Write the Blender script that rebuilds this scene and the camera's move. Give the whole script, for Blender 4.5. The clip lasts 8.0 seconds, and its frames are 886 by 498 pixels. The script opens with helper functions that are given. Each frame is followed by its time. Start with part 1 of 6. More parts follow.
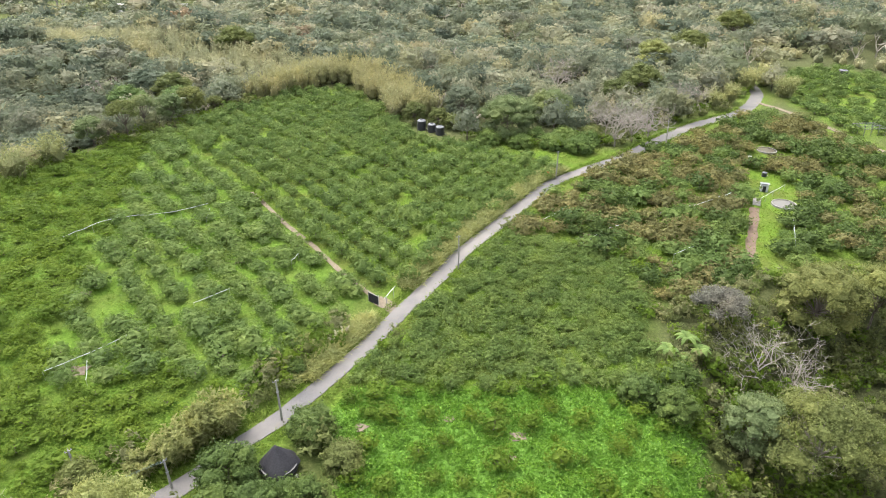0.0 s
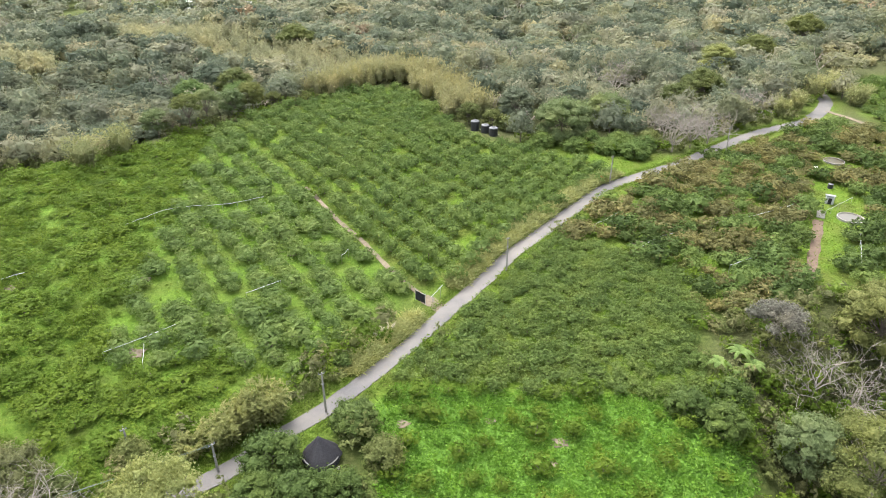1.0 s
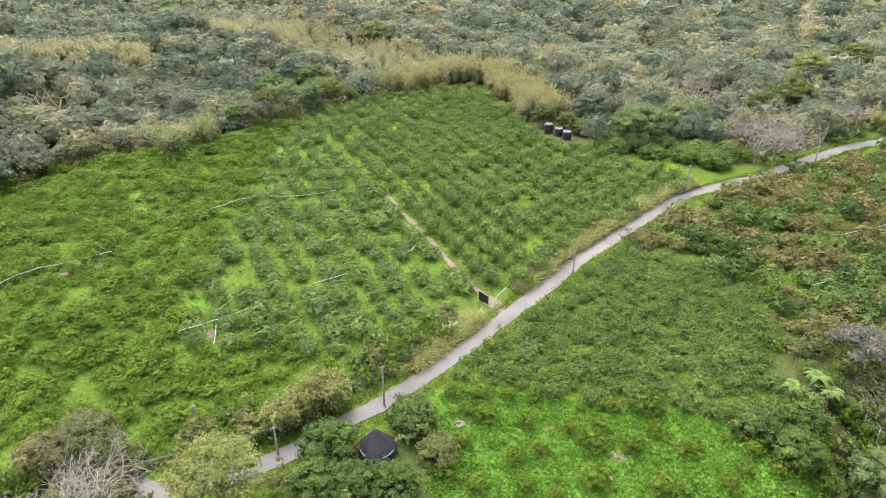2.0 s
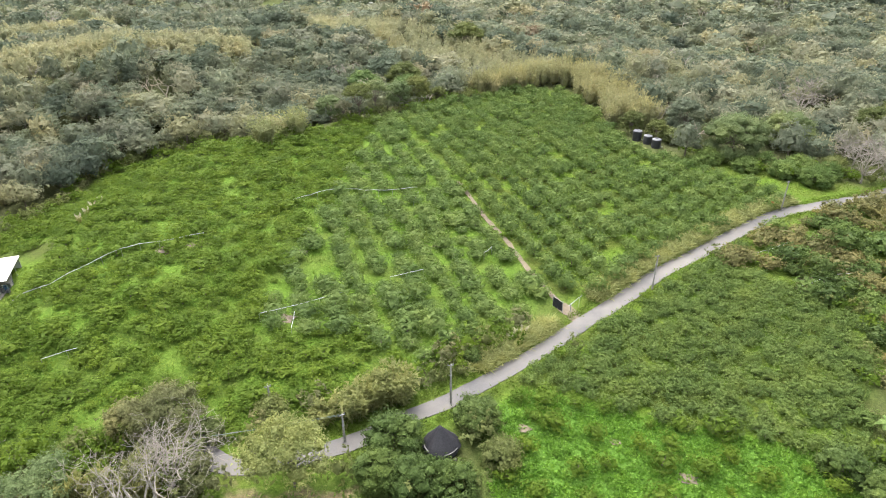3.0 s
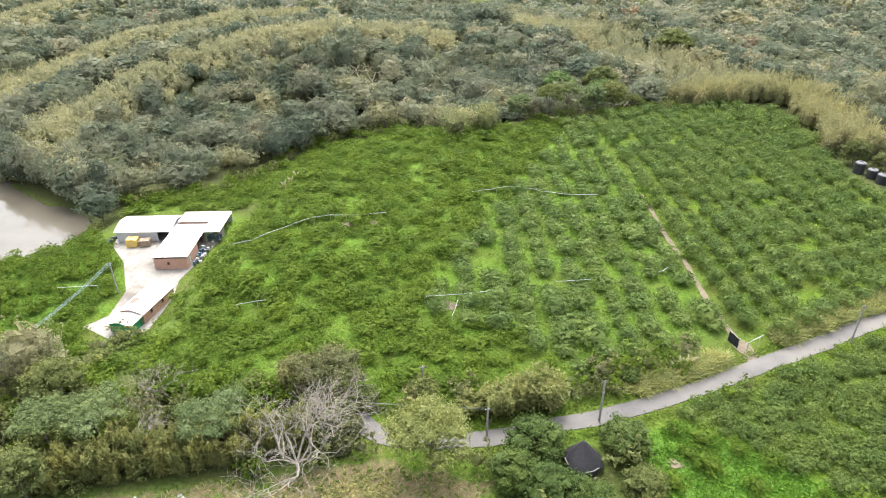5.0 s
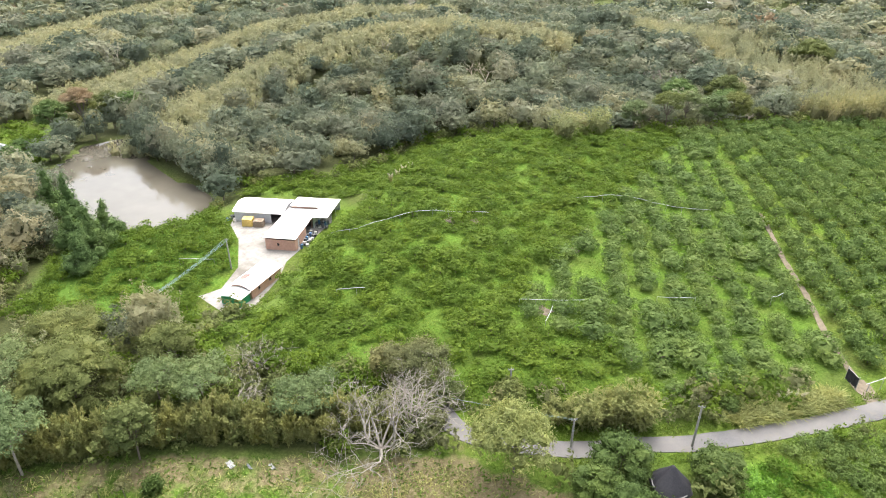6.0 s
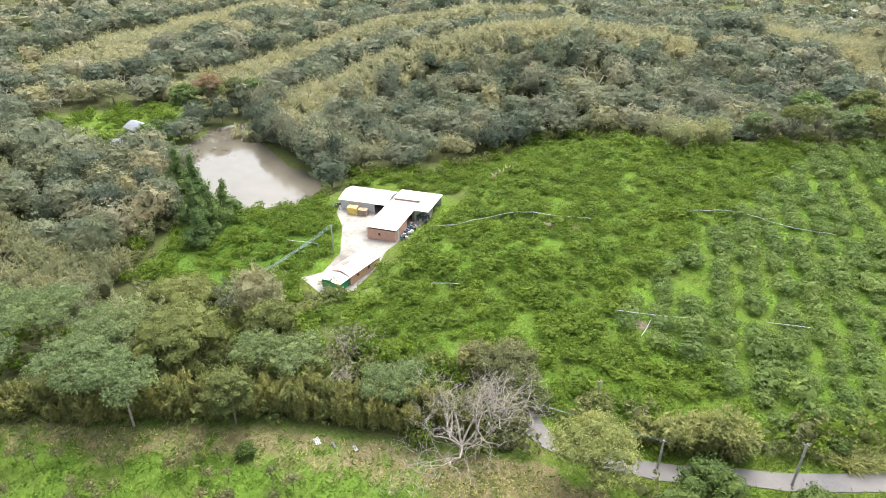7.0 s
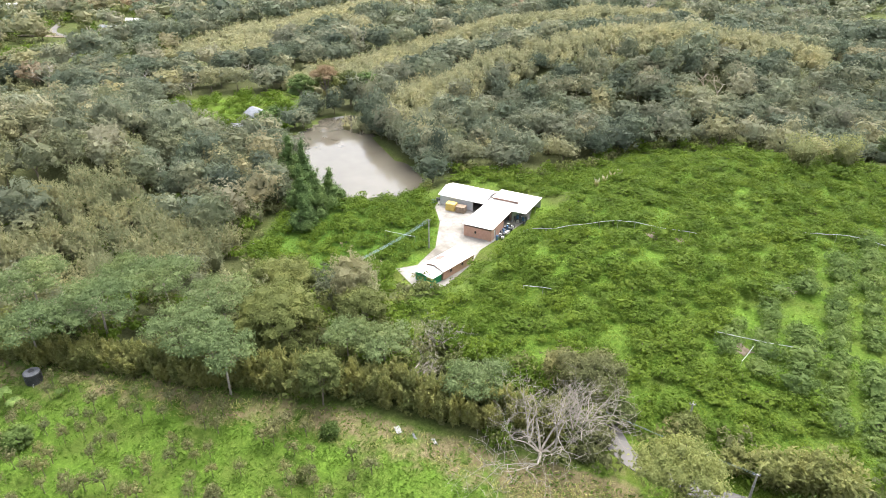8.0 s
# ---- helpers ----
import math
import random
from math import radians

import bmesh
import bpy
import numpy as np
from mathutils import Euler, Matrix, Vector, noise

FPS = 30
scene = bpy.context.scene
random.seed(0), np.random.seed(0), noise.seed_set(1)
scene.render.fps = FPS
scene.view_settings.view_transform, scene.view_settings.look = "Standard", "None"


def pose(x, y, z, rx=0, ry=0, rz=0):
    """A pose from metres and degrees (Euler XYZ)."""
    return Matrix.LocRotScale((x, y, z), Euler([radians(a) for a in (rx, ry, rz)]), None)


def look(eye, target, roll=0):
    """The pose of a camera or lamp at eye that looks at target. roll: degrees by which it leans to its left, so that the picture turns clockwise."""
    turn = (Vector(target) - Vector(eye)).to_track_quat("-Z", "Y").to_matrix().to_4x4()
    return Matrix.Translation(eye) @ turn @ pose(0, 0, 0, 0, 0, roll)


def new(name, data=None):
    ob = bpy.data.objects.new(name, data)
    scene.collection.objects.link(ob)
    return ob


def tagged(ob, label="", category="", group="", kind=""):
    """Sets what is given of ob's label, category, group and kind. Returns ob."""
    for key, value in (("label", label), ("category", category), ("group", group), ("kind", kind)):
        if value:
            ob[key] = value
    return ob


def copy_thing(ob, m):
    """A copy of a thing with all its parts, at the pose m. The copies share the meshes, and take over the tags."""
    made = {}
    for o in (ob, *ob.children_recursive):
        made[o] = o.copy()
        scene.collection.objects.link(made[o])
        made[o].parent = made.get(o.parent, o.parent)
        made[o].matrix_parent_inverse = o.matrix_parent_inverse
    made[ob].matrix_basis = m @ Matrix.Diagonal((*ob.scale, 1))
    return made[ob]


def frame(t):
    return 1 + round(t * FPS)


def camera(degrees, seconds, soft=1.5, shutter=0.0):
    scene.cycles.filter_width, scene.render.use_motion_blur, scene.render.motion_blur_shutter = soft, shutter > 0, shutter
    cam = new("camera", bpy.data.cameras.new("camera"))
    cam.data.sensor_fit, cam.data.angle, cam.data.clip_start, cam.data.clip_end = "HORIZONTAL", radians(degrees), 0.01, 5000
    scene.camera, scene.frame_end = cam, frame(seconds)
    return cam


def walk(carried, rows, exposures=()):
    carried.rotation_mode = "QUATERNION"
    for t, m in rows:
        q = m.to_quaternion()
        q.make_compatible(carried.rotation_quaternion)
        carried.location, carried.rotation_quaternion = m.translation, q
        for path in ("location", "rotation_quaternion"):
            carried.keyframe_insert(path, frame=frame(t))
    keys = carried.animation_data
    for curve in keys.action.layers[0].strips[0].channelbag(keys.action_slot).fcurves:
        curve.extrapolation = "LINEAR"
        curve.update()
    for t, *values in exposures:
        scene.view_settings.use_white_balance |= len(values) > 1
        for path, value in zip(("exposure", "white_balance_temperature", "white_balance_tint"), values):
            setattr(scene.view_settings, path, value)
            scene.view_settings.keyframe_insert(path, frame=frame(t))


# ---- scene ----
# A drone hovers 60 m above the road and pans slowly to its left.
EYE = (0.0, 0.0, 60.0)
cam = camera(69.30, 8.0, soft=1.05)
TURN = [
    (0.0, 61.073, 0.073, 0.027), (0.5, 61.085, 0.122, 2.059), (1.0, 61.109, 0.150, 4.940), (1.5, 61.130, 0.178, 8.116),
    (3.0, 61.204, 0.115, 19.483), (3.5, 61.204, 0.073, 23.529), (4.0, 61.219, 0.065, 27.608), (4.5, 61.215, -0.001, 31.996),
    (6.0, 61.185, -0.083, 46.832), (6.5, 61.139, -0.090, 51.784), (7.0, 61.089, -0.098, 56.733), (7.5, 61.050, -0.147, 61.664),
    (8.0, 61.001, -0.173, 66.419)]
walk(cam, [(t, pose(*EYE, a, b, c)) for t, a, b, c in TURN], exposures=[(0.0, 1.91), (8.0, 1.89)])

# ---- overcast daylight ----
SUN_EL, SUN_AZ = radians(62), radians(-35)
world = bpy.data.worlds.new("overcast_sky")
scene.world = world
world.use_nodes = True
wn = world.node_tree.nodes
sky = wn.new("ShaderNodeTexSky")
sky.sky_type, sky.sun_disc = "NISHITA", False
sky.sun_elevation, sky.sun_rotation = SUN_EL, SUN_AZ
sky.air_density, sky.dust_density, sky.ozone_density = 1.0, 6.0, 0.3
wn["Background"].inputs["Strength"].default_value = 0.15
# A closed cloud layer: the sky's own brightness, with most of its blue taken out.
cloud = wn.new("ShaderNodeHueSaturation")
cloud.inputs["Saturation"].default_value = 0.36
world.node_tree.links.new(sky.outputs["Color"], cloud.inputs["Color"])
world.node_tree.links.new(cloud.outputs["Color"], wn["Background"].inputs["Color"])
sun = new("sun", bpy.data.lights.new("sun", "SUN"))
sun.data.energy, sun.data.angle, sun.data.color = 0.8, radians(60), (1.0, 0.97, 0.92)
sun.matrix_world = look((0, 0, 0), (-math.sin(SUN_AZ) * math.cos(SUN_EL), -math.cos(SUN_AZ) * math.cos(SUN_EL), -math.sin(SUN_EL)))


# ---- materials ----
def material(name, rough=0.8, metal=0.0, spec=0.3):
    m = bpy.data.materials.new(name)
    m.use_nodes = True
    b = m.node_tree.nodes["Principled BSDF"]
    b.inputs["Roughness"].default_value, b.inputs["Metallic"].default_value = rough, metal
    b.inputs["Specular IOR Level"].default_value = spec
    return m, m.node_tree.nodes, m.node_tree.links, b


def coords(n, l, scale, kind="ShaderNodeTexNoise", detail=4.0, rough=0.6):
    """A noise over the place itself, scale in waves per metre."""
    g = n.new("ShaderNodeNewGeometry")
    t = n.new(kind)
    t.inputs["Scale"].default_value = scale
    if kind == "ShaderNodeTexNoise":
        t.inputs["Detail"].default_value, t.inputs["Roughness"].default_value = detail, rough
    l.new(g.outputs["Position"], t.inputs["Vector"])
    return t


def ramp(n, l, fac, stops):
    r = n.new("ShaderNodeValToRGB")
    while len(r.color_ramp.elements) < len(stops):
        r.color_ramp.elements.new(0.5)
    for e, (p, c) in zip(r.color_ramp.elements, stops):
        e.position, e.color = p, (*c, 1)
    l.new(fac, r.inputs["Fac"])
    return r.outputs["Color"]


def mixed(n, l, fac, a, b, how="MIX"):
    m = n.new("ShaderNodeMix")
    m.data_type, m.blend_type = "RGBA", how
    for sock, v in ((m.inputs["Factor"], fac), (m.inputs["A"], a), (m.inputs["B"], b)):
        if isinstance(v, (int, float)):
            sock.default_value = v
        elif isinstance(v, tuple):
            sock.default_value = (*v, 1)
        else:
            l.new(v, sock)
    return m.outputs["Result"]


def bump(n, l, b, height, strength, distance):
    u = n.new("ShaderNodeBump")
    u.inputs["Strength"].default_value, u.inputs["Distance"].default_value = strength, distance
    l.new(height, u.inputs["Height"])
    l.new(u.outputs["Normal"], b.inputs["Normal"])


def foliage(name, dark, mid, light, patch=0.22, through_light=0.35, rough=0.7, spec=0.12, grain=3.2, vary=0.4, leafy=0.4):
    """Leaves: each leaf has its own shade, each tree or patch its own tint, and some light passes through."""
    m, n, l, b = material(name, rough, 0.0, spec)
    g = n.new("ShaderNodeNewGeometry")
    fine = coords(n, l, grain, detail=3.0, rough=0.65)
    wide = n.new("ShaderNodeMath")
    wide.operation = "MULTIPLY_ADD"
    l.new(fine.outputs["Fac"], wide.inputs[0])
    wide.inputs[1].default_value, wide.inputs[2].default_value = 1.5, -0.48
    both = n.new("ShaderNodeMath")
    both.operation = "MULTIPLY_ADD"
    l.new(g.outputs["Random Per Island"], both.inputs[0])
    both.inputs[1].default_value = leafy
    l.new(wide.outputs["Value"], both.inputs[2])
    leaf = ramp(n, l, both.outputs["Value"], [(0.05, dark), (0.5, mid), (0.95, light)])
    tint = coords(n, l, patch, detail=2.0)
    own, who = n.new("ShaderNodeAttribute"), n.new("ShaderNodeObjectInfo")
    own.attribute_name = "tint"
    both2 = n.new("ShaderNodeMath")
    l.new(own.outputs["Fac"], both2.inputs[0])
    l.new(who.outputs["Random"], both2.inputs[1])
    one = n.new("ShaderNodeMath")
    one.operation = "FRACT"
    l.new(both2.outputs["Value"], one.inputs[0])
    own_tints = [(0.0, (0.60, 0.66, 0.63)), (0.22, (0.78, 0.86, 0.77)), (0.45, (1.0, 1.03, 0.95)), (0.65, (1.12, 1.09, 0.94)), (0.82, (1.28, 1.22, 1.10)), (1.0, (1.18, 1.08, 1.02))]
    each = ramp(n, l, one.outputs["Value"], [(p, tuple(1 + vary * (v - 1) for v in c)) for p, c in own_tints])
    shade = ramp(n, l, tint.outputs["Fac"], [(0.3, (0.80, 0.84, 0.84)), (0.5, (1.0, 1.0, 1.0)), (0.72, (1.2, 1.13, 1.0))])
    shade = mixed(n, l, 1.0, shade, each, "MULTIPLY")
    colour = mixed(n, l, 1.0, leaf, shade, "MULTIPLY")
    l.new(colour, b.inputs["Base Color"])
    bump(n, l, b, fine.outputs["Fac"], 0.5, 0.6 / grain)
    t = n.new("ShaderNodeBsdfTranslucent")
    l.new(colour, t.inputs["Color"])
    x = n.new("ShaderNodeMixShader")
    x.inputs["Fac"].default_value = through_light
    l.new(b.outputs["BSDF"], x.inputs[1])
    l.new(t.outputs["BSDF"], x.inputs[2])
    l.new(x.outputs["Shader"], n["Material Output"].inputs["Surface"])
    return m


def plain(name, c1, c2, scale=3.0, rough=0.8, metal=0.0, spec=0.3, bumps=0.0, stain=None):
    m, n, l, b = material(name, rough, metal, spec)
    t = coords(n, l, scale)
    colour = ramp(n, l, t.outputs["Fac"], [(0.3, c1), (0.7, c2)])
    if stain:
        s = coords(n, l, scale * 0.12, detail=5.0)
        f = ramp(n, l, s.outputs["Fac"], [(0.5, (0, 0, 0)), (0.68, (1, 1, 1))])
        colour = mixed(n, l, f, colour, stain)
    l.new(colour, b.inputs["Base Color"])
    if bumps:
        bump(n, l, b, t.outputs["Fac"], 0.6, bumps)
    return m


M_ORCHARD = foliage("orchard_leaves", (0.086, 0.132, 0.038), (0.128, 0.186, 0.055), (0.176, 0.238, 0.082), 0.22, 0.45)
M_BROADLEAF = foliage("broad_orchard_leaves", (0.084, 0.126, 0.034), (0.130, 0.186, 0.052), (0.190, 0.250, 0.082), 0.22, 0.42, leafy=0.3)
M_CITRUS = foliage("dense_orchard_leaves", (0.070, 0.114, 0.013), (0.100, 0.158, 0.019), (0.138, 0.202, 0.030), 0.22, 0.45)
M_RUSSET = foliage("russet_orchard_leaves", (0.096, 0.102, 0.040), (0.152, 0.146, 0.058), (0.225, 0.196, 0.088))
M_MANGO = foliage("glossy_dark_leaves", (0.038, 0.064, 0.014), (0.066, 0.104, 0.024), (0.112, 0.158, 0.046), spec=0.2)
# Woodland tones are greyed, bluer and close together: haze put into the leaf colour.
M_WOOD_DARK = foliage("dark_woodland_leaves", (0.114, 0.132, 0.098), (0.154, 0.174, 0.132), (0.200, 0.222, 0.174), 0.09, 0.5, grain=1.7, vary=1.0, leafy=0.26)
M_WOOD_MID = foliage("woodland_leaves", (0.178, 0.190, 0.138), (0.232, 0.246, 0.184), (0.290, 0.304, 0.234), 0.09, 0.5, grain=1.7, vary=1.0, leafy=0.26)
M_WOOD_OLIVE = foliage("olive_woodland_leaves", (0.178, 0.181, 0.114), (0.236, 0.239, 0.156), (0.302, 0.303, 0.208), 0.09, 0.48, grain=1.9, vary=1.0, leafy=0.26)
M_OLIVEGREEN = foliage("dull_olive_leaves", (0.080, 0.098, 0.032), (0.130, 0.152, 0.052), (0.190, 0.212, 0.084), 0.15, 0.42)
M_BROWNOLIVE = foliage("brownish_olive_leaves", (0.106, 0.116, 0.050), (0.160, 0.168, 0.077), (0.225, 0.230, 0.116), 0.15, 0.45, vary=0.2)
M_ACACIA_OLIVE = foliage("olive_acacia_leaves", (0.082, 0.098, 0.030), (0.142, 0.160, 0.052), (0.214, 0.228, 0.090), 0.15)
M_LANE_TREE = foliage("light_olive_leaves", (0.145, 0.164, 0.056), (0.240, 0.262, 0.096), (0.340, 0.360, 0.152), 0.15, 0.45)
M_PALEGREEN = foliage("pale_green_leaves", (0.100, 0.134, 0.058), (0.160, 0.202, 0.090), (0.230, 0.278, 0.136), 0.12, 0.45)
M_WOODGREEN = foliage("deep_green_leaves", (0.058, 0.096, 0.030), (0.100, 0.156, 0.052), (0.155, 0.220, 0.085))
M_SAPLING = foliage("sapling_leaves", (0.120, 0.126, 0.058), (0.185, 0.188, 0.094), (0.260, 0.262, 0.145), 0.2, 0.5)
M_GREYLEAF = foliage("grey_leaves", (0.104, 0.104, 0.086), (0.156, 0.155, 0.130), (0.214, 0.212, 0.182), 0.15)
M_GREYGREEN = foliage("grey_green_leaves", (0.096, 0.106, 0.066), (0.150, 0.160, 0.104), (0.212, 0.222, 0.150), 0.15, 0.42, vary=0.8, leafy=0.3)
M_ACACIA = foliage("feathery_tree_leaves", (0.080, 0.116, 0.050), (0.136, 0.182, 0.080), (0.198, 0.250, 0.120), 0.12, 0.42)
# Bamboo tones are kept close and bluish, with distance haze in the colour.
M_BAMBOO = foliage("bamboo_leaves", (0.254, 0.254, 0.150), (0.318, 0.314, 0.190), (0.380, 0.372, 0.236), 0.10, 0.48, grain=2.4, leafy=0.26)
M_BAMBOO_GREEN = foliage("green_bamboo_leaves", (0.190, 0.204, 0.086), (0.272, 0.284, 0.128), (0.350, 0.358, 0.180), 0.2, 0.45)
M_WEST_BAMBOO = foliage("olive_bamboo_leaves", (0.182, 0.190, 0.102), (0.236, 0.242, 0.138), (0.296, 0.298, 0.180), 0.10, 0.48, grain=2.4, vary=0.4, leafy=0.26)
M_STRAW_BAMBOO = foliage("straw_bamboo_leaves", (0.232, 0.224, 0.112), (0.312, 0.300, 0.156), (0.390, 0.374, 0.208), 0.10, 0.48, grain=2.4, leafy=0.3)
M_HEDGE = foliage("hedge_bamboo_leaves", (0.152, 0.164, 0.058), (0.226, 0.238, 0.090), (0.305, 0.312, 0.138), 0.3, 0.5)
M_DRYTWIG = foliage("dry_twigs", (0.240, 0.215, 0.190), (0.330, 0.300, 0.270), (0.420, 0.390, 0.355), 0.10, 0.1)
M_RUST_TREE = foliage("rust_brown_leaves", (0.170, 0.130, 0.086), (0.240, 0.185, 0.125), (0.310, 0.245, 0.172), 0.10, grain=1.9)
M_WEED = foliage("weed_leaves", (0.066, 0.156, 0.017), (0.118, 0.234, 0.030), (0.205, 0.330, 0.086), 0.35)
M_MEADOW = foliage("meadow_leaves", (0.066, 0.124, 0.016), (0.110, 0.184, 0.030), (0.172, 0.246, 0.064), 0.3)
M_GRASS = foliage("grass_blades", (0.078, 0.128, 0.018), (0.125, 0.190, 0.032), (0.190, 0.248, 0.060), 0.25)
M_REED = foliage("dry_reed_blades", (0.200, 0.216, 0.076), (0.292, 0.302, 0.118), (0.385, 0.385, 0.185), 0.4)
M_PLUME = foliage("pale_plumes", (0.400, 0.370, 0.270), (0.520, 0.490, 0.380), (0.640, 0.610, 0.500), 0.4)
M_BANANA = foliage("banana_leaves", (0.085, 0.140, 0.036), (0.130, 0.195, 0.056), (0.185, 0.240, 0.090), 0.4)
M_BARK = plain("grey_brown_bark", (0.085, 0.070, 0.055), (0.170, 0.145, 0.120), 6.0, 0.9, bumps=0.02)
M_PALE_BARK = plain("pale_dead_bark", (0.190, 0.170, 0.145), (0.330, 0.300, 0.262), 4.0, 0.9, bumps=0.02)
M_CONCRETE = plain("weathered_concrete", (0.200, 0.188, 0.170), (0.300, 0.286, 0.262), 1.2, 0.9, bumps=0.01, stain=(0.135, 0.122, 0.105))
M_POLE = plain("pole_concrete", (0.210, 0.200, 0.185), (0.310, 0.300, 0.280), 3.0, 0.9)
M_SOIL = plain("bare_soil", (0.104, 0.084, 0.060), (0.178, 0.148, 0.110), 1.5, 0.95, bumps=0.04)
M_DARKSOIL = plain("damp_brown_soil", (0.090, 0.062, 0.045), (0.150, 0.110, 0.080), 1.5, 0.95, bumps=0.04)
M_BLACK = plain("black_plastic", (0.012, 0.013, 0.016), (0.026, 0.027, 0.031), 2.0, 0.45, spec=0.5)
M_NET = plain("black_shade_net", (0.013, 0.013, 0.016), (0.026, 0.026, 0.031), 5.0, 0.75, spec=0.2)
M_LID = plain("pale_grey_plastic", (0.085, 0.090, 0.100), (0.150, 0.156, 0.168), 3.0, 0.6)
M_STEEL = plain("galvanised_steel", (0.240, 0.250, 0.260), (0.360, 0.370, 0.380), 4.0, 0.45, 0.5)
M_WHITE_ROOF = plain("white_painted_roof_sheet", (0.740, 0.735, 0.715), (0.840, 0.835, 0.820), 0.8, 0.45, stain=(0.640, 0.620, 0.580))
M_BRICK = plain("red_brick", (0.400, 0.235, 0.180), (0.510, 0.320, 0.250), 2.5, 0.9, stain=(0.440, 0.320, 0.265))
M_GREYWALL = plain("grey_sheet_wall", (0.400, 0.410, 0.420), (0.520, 0.530, 0.540), 1.0, 0.6)
M_GREEN = plain("green_sheet", (0.010, 0.170, 0.070), (0.020, 0.240, 0.105), 2.0, 0.5)
M_ORANGE = plain("faded_orange_red_paint", (0.480, 0.120, 0.060), (0.600, 0.200, 0.100), 3.0, 0.5)
M_YELLOW = plain("yellow_tarpaulin", (0.520, 0.360, 0.090), (0.640, 0.470, 0.150), 2.0, 0.6)
M_CRATE = plain("brown_crate_wood", (0.190, 0.140, 0.095), (0.310, 0.245, 0.180), 4.0, 0.85)
M_RED = plain("faded_red_sheet", (0.420, 0.110, 0.090), (0.540, 0.190, 0.160), 2.0, 0.6)
M_PIPE = plain("pale_plastic_pipe", (0.360, 0.385, 0.395), (0.480, 0.505, 0.515), 2.0, 0.5)
M_TEALCABLE = plain("weathered_teal_cable_sheath", (0.130, 0.200, 0.210), (0.210, 0.290, 0.300), 2.0, 0.6)
M_DARK = plain("dark_opening", (0.016, 0.016, 0.017), (0.030, 0.030, 0.032), 2.0, 0.9)
M_ROOFGREY = plain("grey_roof_sheet", (0.130, 0.142, 0.160), (0.210, 0.224, 0.246), 0.8, 0.5)
M_WALLPALE = plain("pale_rendered_wall", (0.560, 0.545, 0.510), (0.680, 0.665, 0.630), 0.8, 0.85)
M_SHEET = plain("dirty_plastic_sheet", (0.250, 0.255, 0.262), (0.360, 0.364, 0.370), 3.0, 0.5)
M_BLUE = plain("blue_plastic", (0.050, 0.120, 0.240), (0.090, 0.200, 0.360), 3.0, 0.5)


def road_material():
    """Worn grey tarmac, with paler dusty stretches."""
    m, n, l, b = material("worn_tarmac", 0.9)
    a = coords(n, l, 6.0)
    fine = ramp(n, l, a.outputs["Fac"], [(0.25, (0.076, 0.074, 0.076)), (0.75, (0.114, 0.111, 0.112))])
    s = coords(n, l, 0.07, detail=5.0)
    f = ramp(n, l, s.outputs["Fac"], [(0.40, (0, 0, 0)), (0.62, (1, 1, 1))])
    colour = mixed(n, l, f, fine, (0.160, 0.150, 0.140))
    k = coords(n, l, 0.5, detail=6.0)
    f2 = ramp(n, l, k.outputs["Fac"], [(0.58, (0, 0, 0)), (0.72, (0.7, 0.7, 0.7))])
    colour = mixed(n, l, f2, colour, (0.140, 0.128, 0.108))
    l.new(colour, b.inputs["Base Color"])
    bump(n, l, b, a.outputs["Fac"], 0.4, 0.01)
    return m


def ground_material():
    """Grass, weeds, dry grass and woodland floor; which of them grows where is kept in the mesh's cover layer."""
    m, n, l, b = material("ground_cover", 0.95, 0.0, 0.1)
    at = n.new("ShaderNodeAttribute")
    at.attribute_name = "cover"
    sep = n.new("ShaderNodeSeparateColor")
    l.new(at.outputs["Color"], sep.inputs["Color"])
    fine = coords(n, l, 1.9, detail=8.0, rough=0.78)
    wide = coords(n, l, 0.16, detail=5.0)
    grass = ramp(n, l, fine.outputs["Fac"], [(0.34, (0.042, 0.082, 0.008)), (0.5, (0.078, 0.134, 0.014)), (0.66, (0.142, 0.210, 0.034))])
    olive = ramp(n, l, fine.outputs["Fac"], [(0.34, (0.044, 0.066, 0.010)), (0.5, (0.078, 0.104, 0.018)), (0.66, (0.126, 0.146, 0.036))])
    fw = ramp(n, l, wide.outputs["Fac"], [(0.42, (0, 0, 0)), (0.62, (1, 1, 1))])
    colour = mixed(n, l, fw, grass, olive)
    weed = ramp(n, l, fine.outputs["Fac"], [(0.28, (0.038, 0.092, 0.011)), (0.5, (0.068, 0.148, 0.020)), (0.75, (0.114, 0.204, 0.044))])
    colour = mixed(n, l, sep.outputs["Blue"], colour, weed)
    dry = ramp(n, l, fine.outputs["Fac"], [(0.28, (0.105, 0.084, 0.042)), (0.5, (0.172, 0.142, 0.078)), (0.75, (0.245, 0.208, 0.130))])
    patch = coords(n, l, 0.33, detail=5.0)
    add = n.new("ShaderNodeMath")
    add.operation = "ADD"
    l.new(sep.outputs["Red"], add.inputs[0])
    l.new(patch.outputs["Fac"], add.inputs[1])
    fd = ramp(n, l, add.outputs["Value"], [(0.78, (0, 0, 0)), (1.0, (1, 1, 1))])
    colour = mixed(n, l, fd, colour, dry)
    floor = ramp(n, l, fine.outputs["Fac"], [(0.28, (0.030, 0.036, 0.014)), (0.5, (0.062, 0.070, 0.028)), (0.75, (0.108, 0.114, 0.050))])
    colour = mixed(n, l, sep.outputs["Green"], colour, floor)
    l.new(colour, b.inputs["Base Color"])
    bump(n, l, b, fine.outputs["Fac"], 0.9, 0.3)
    return m


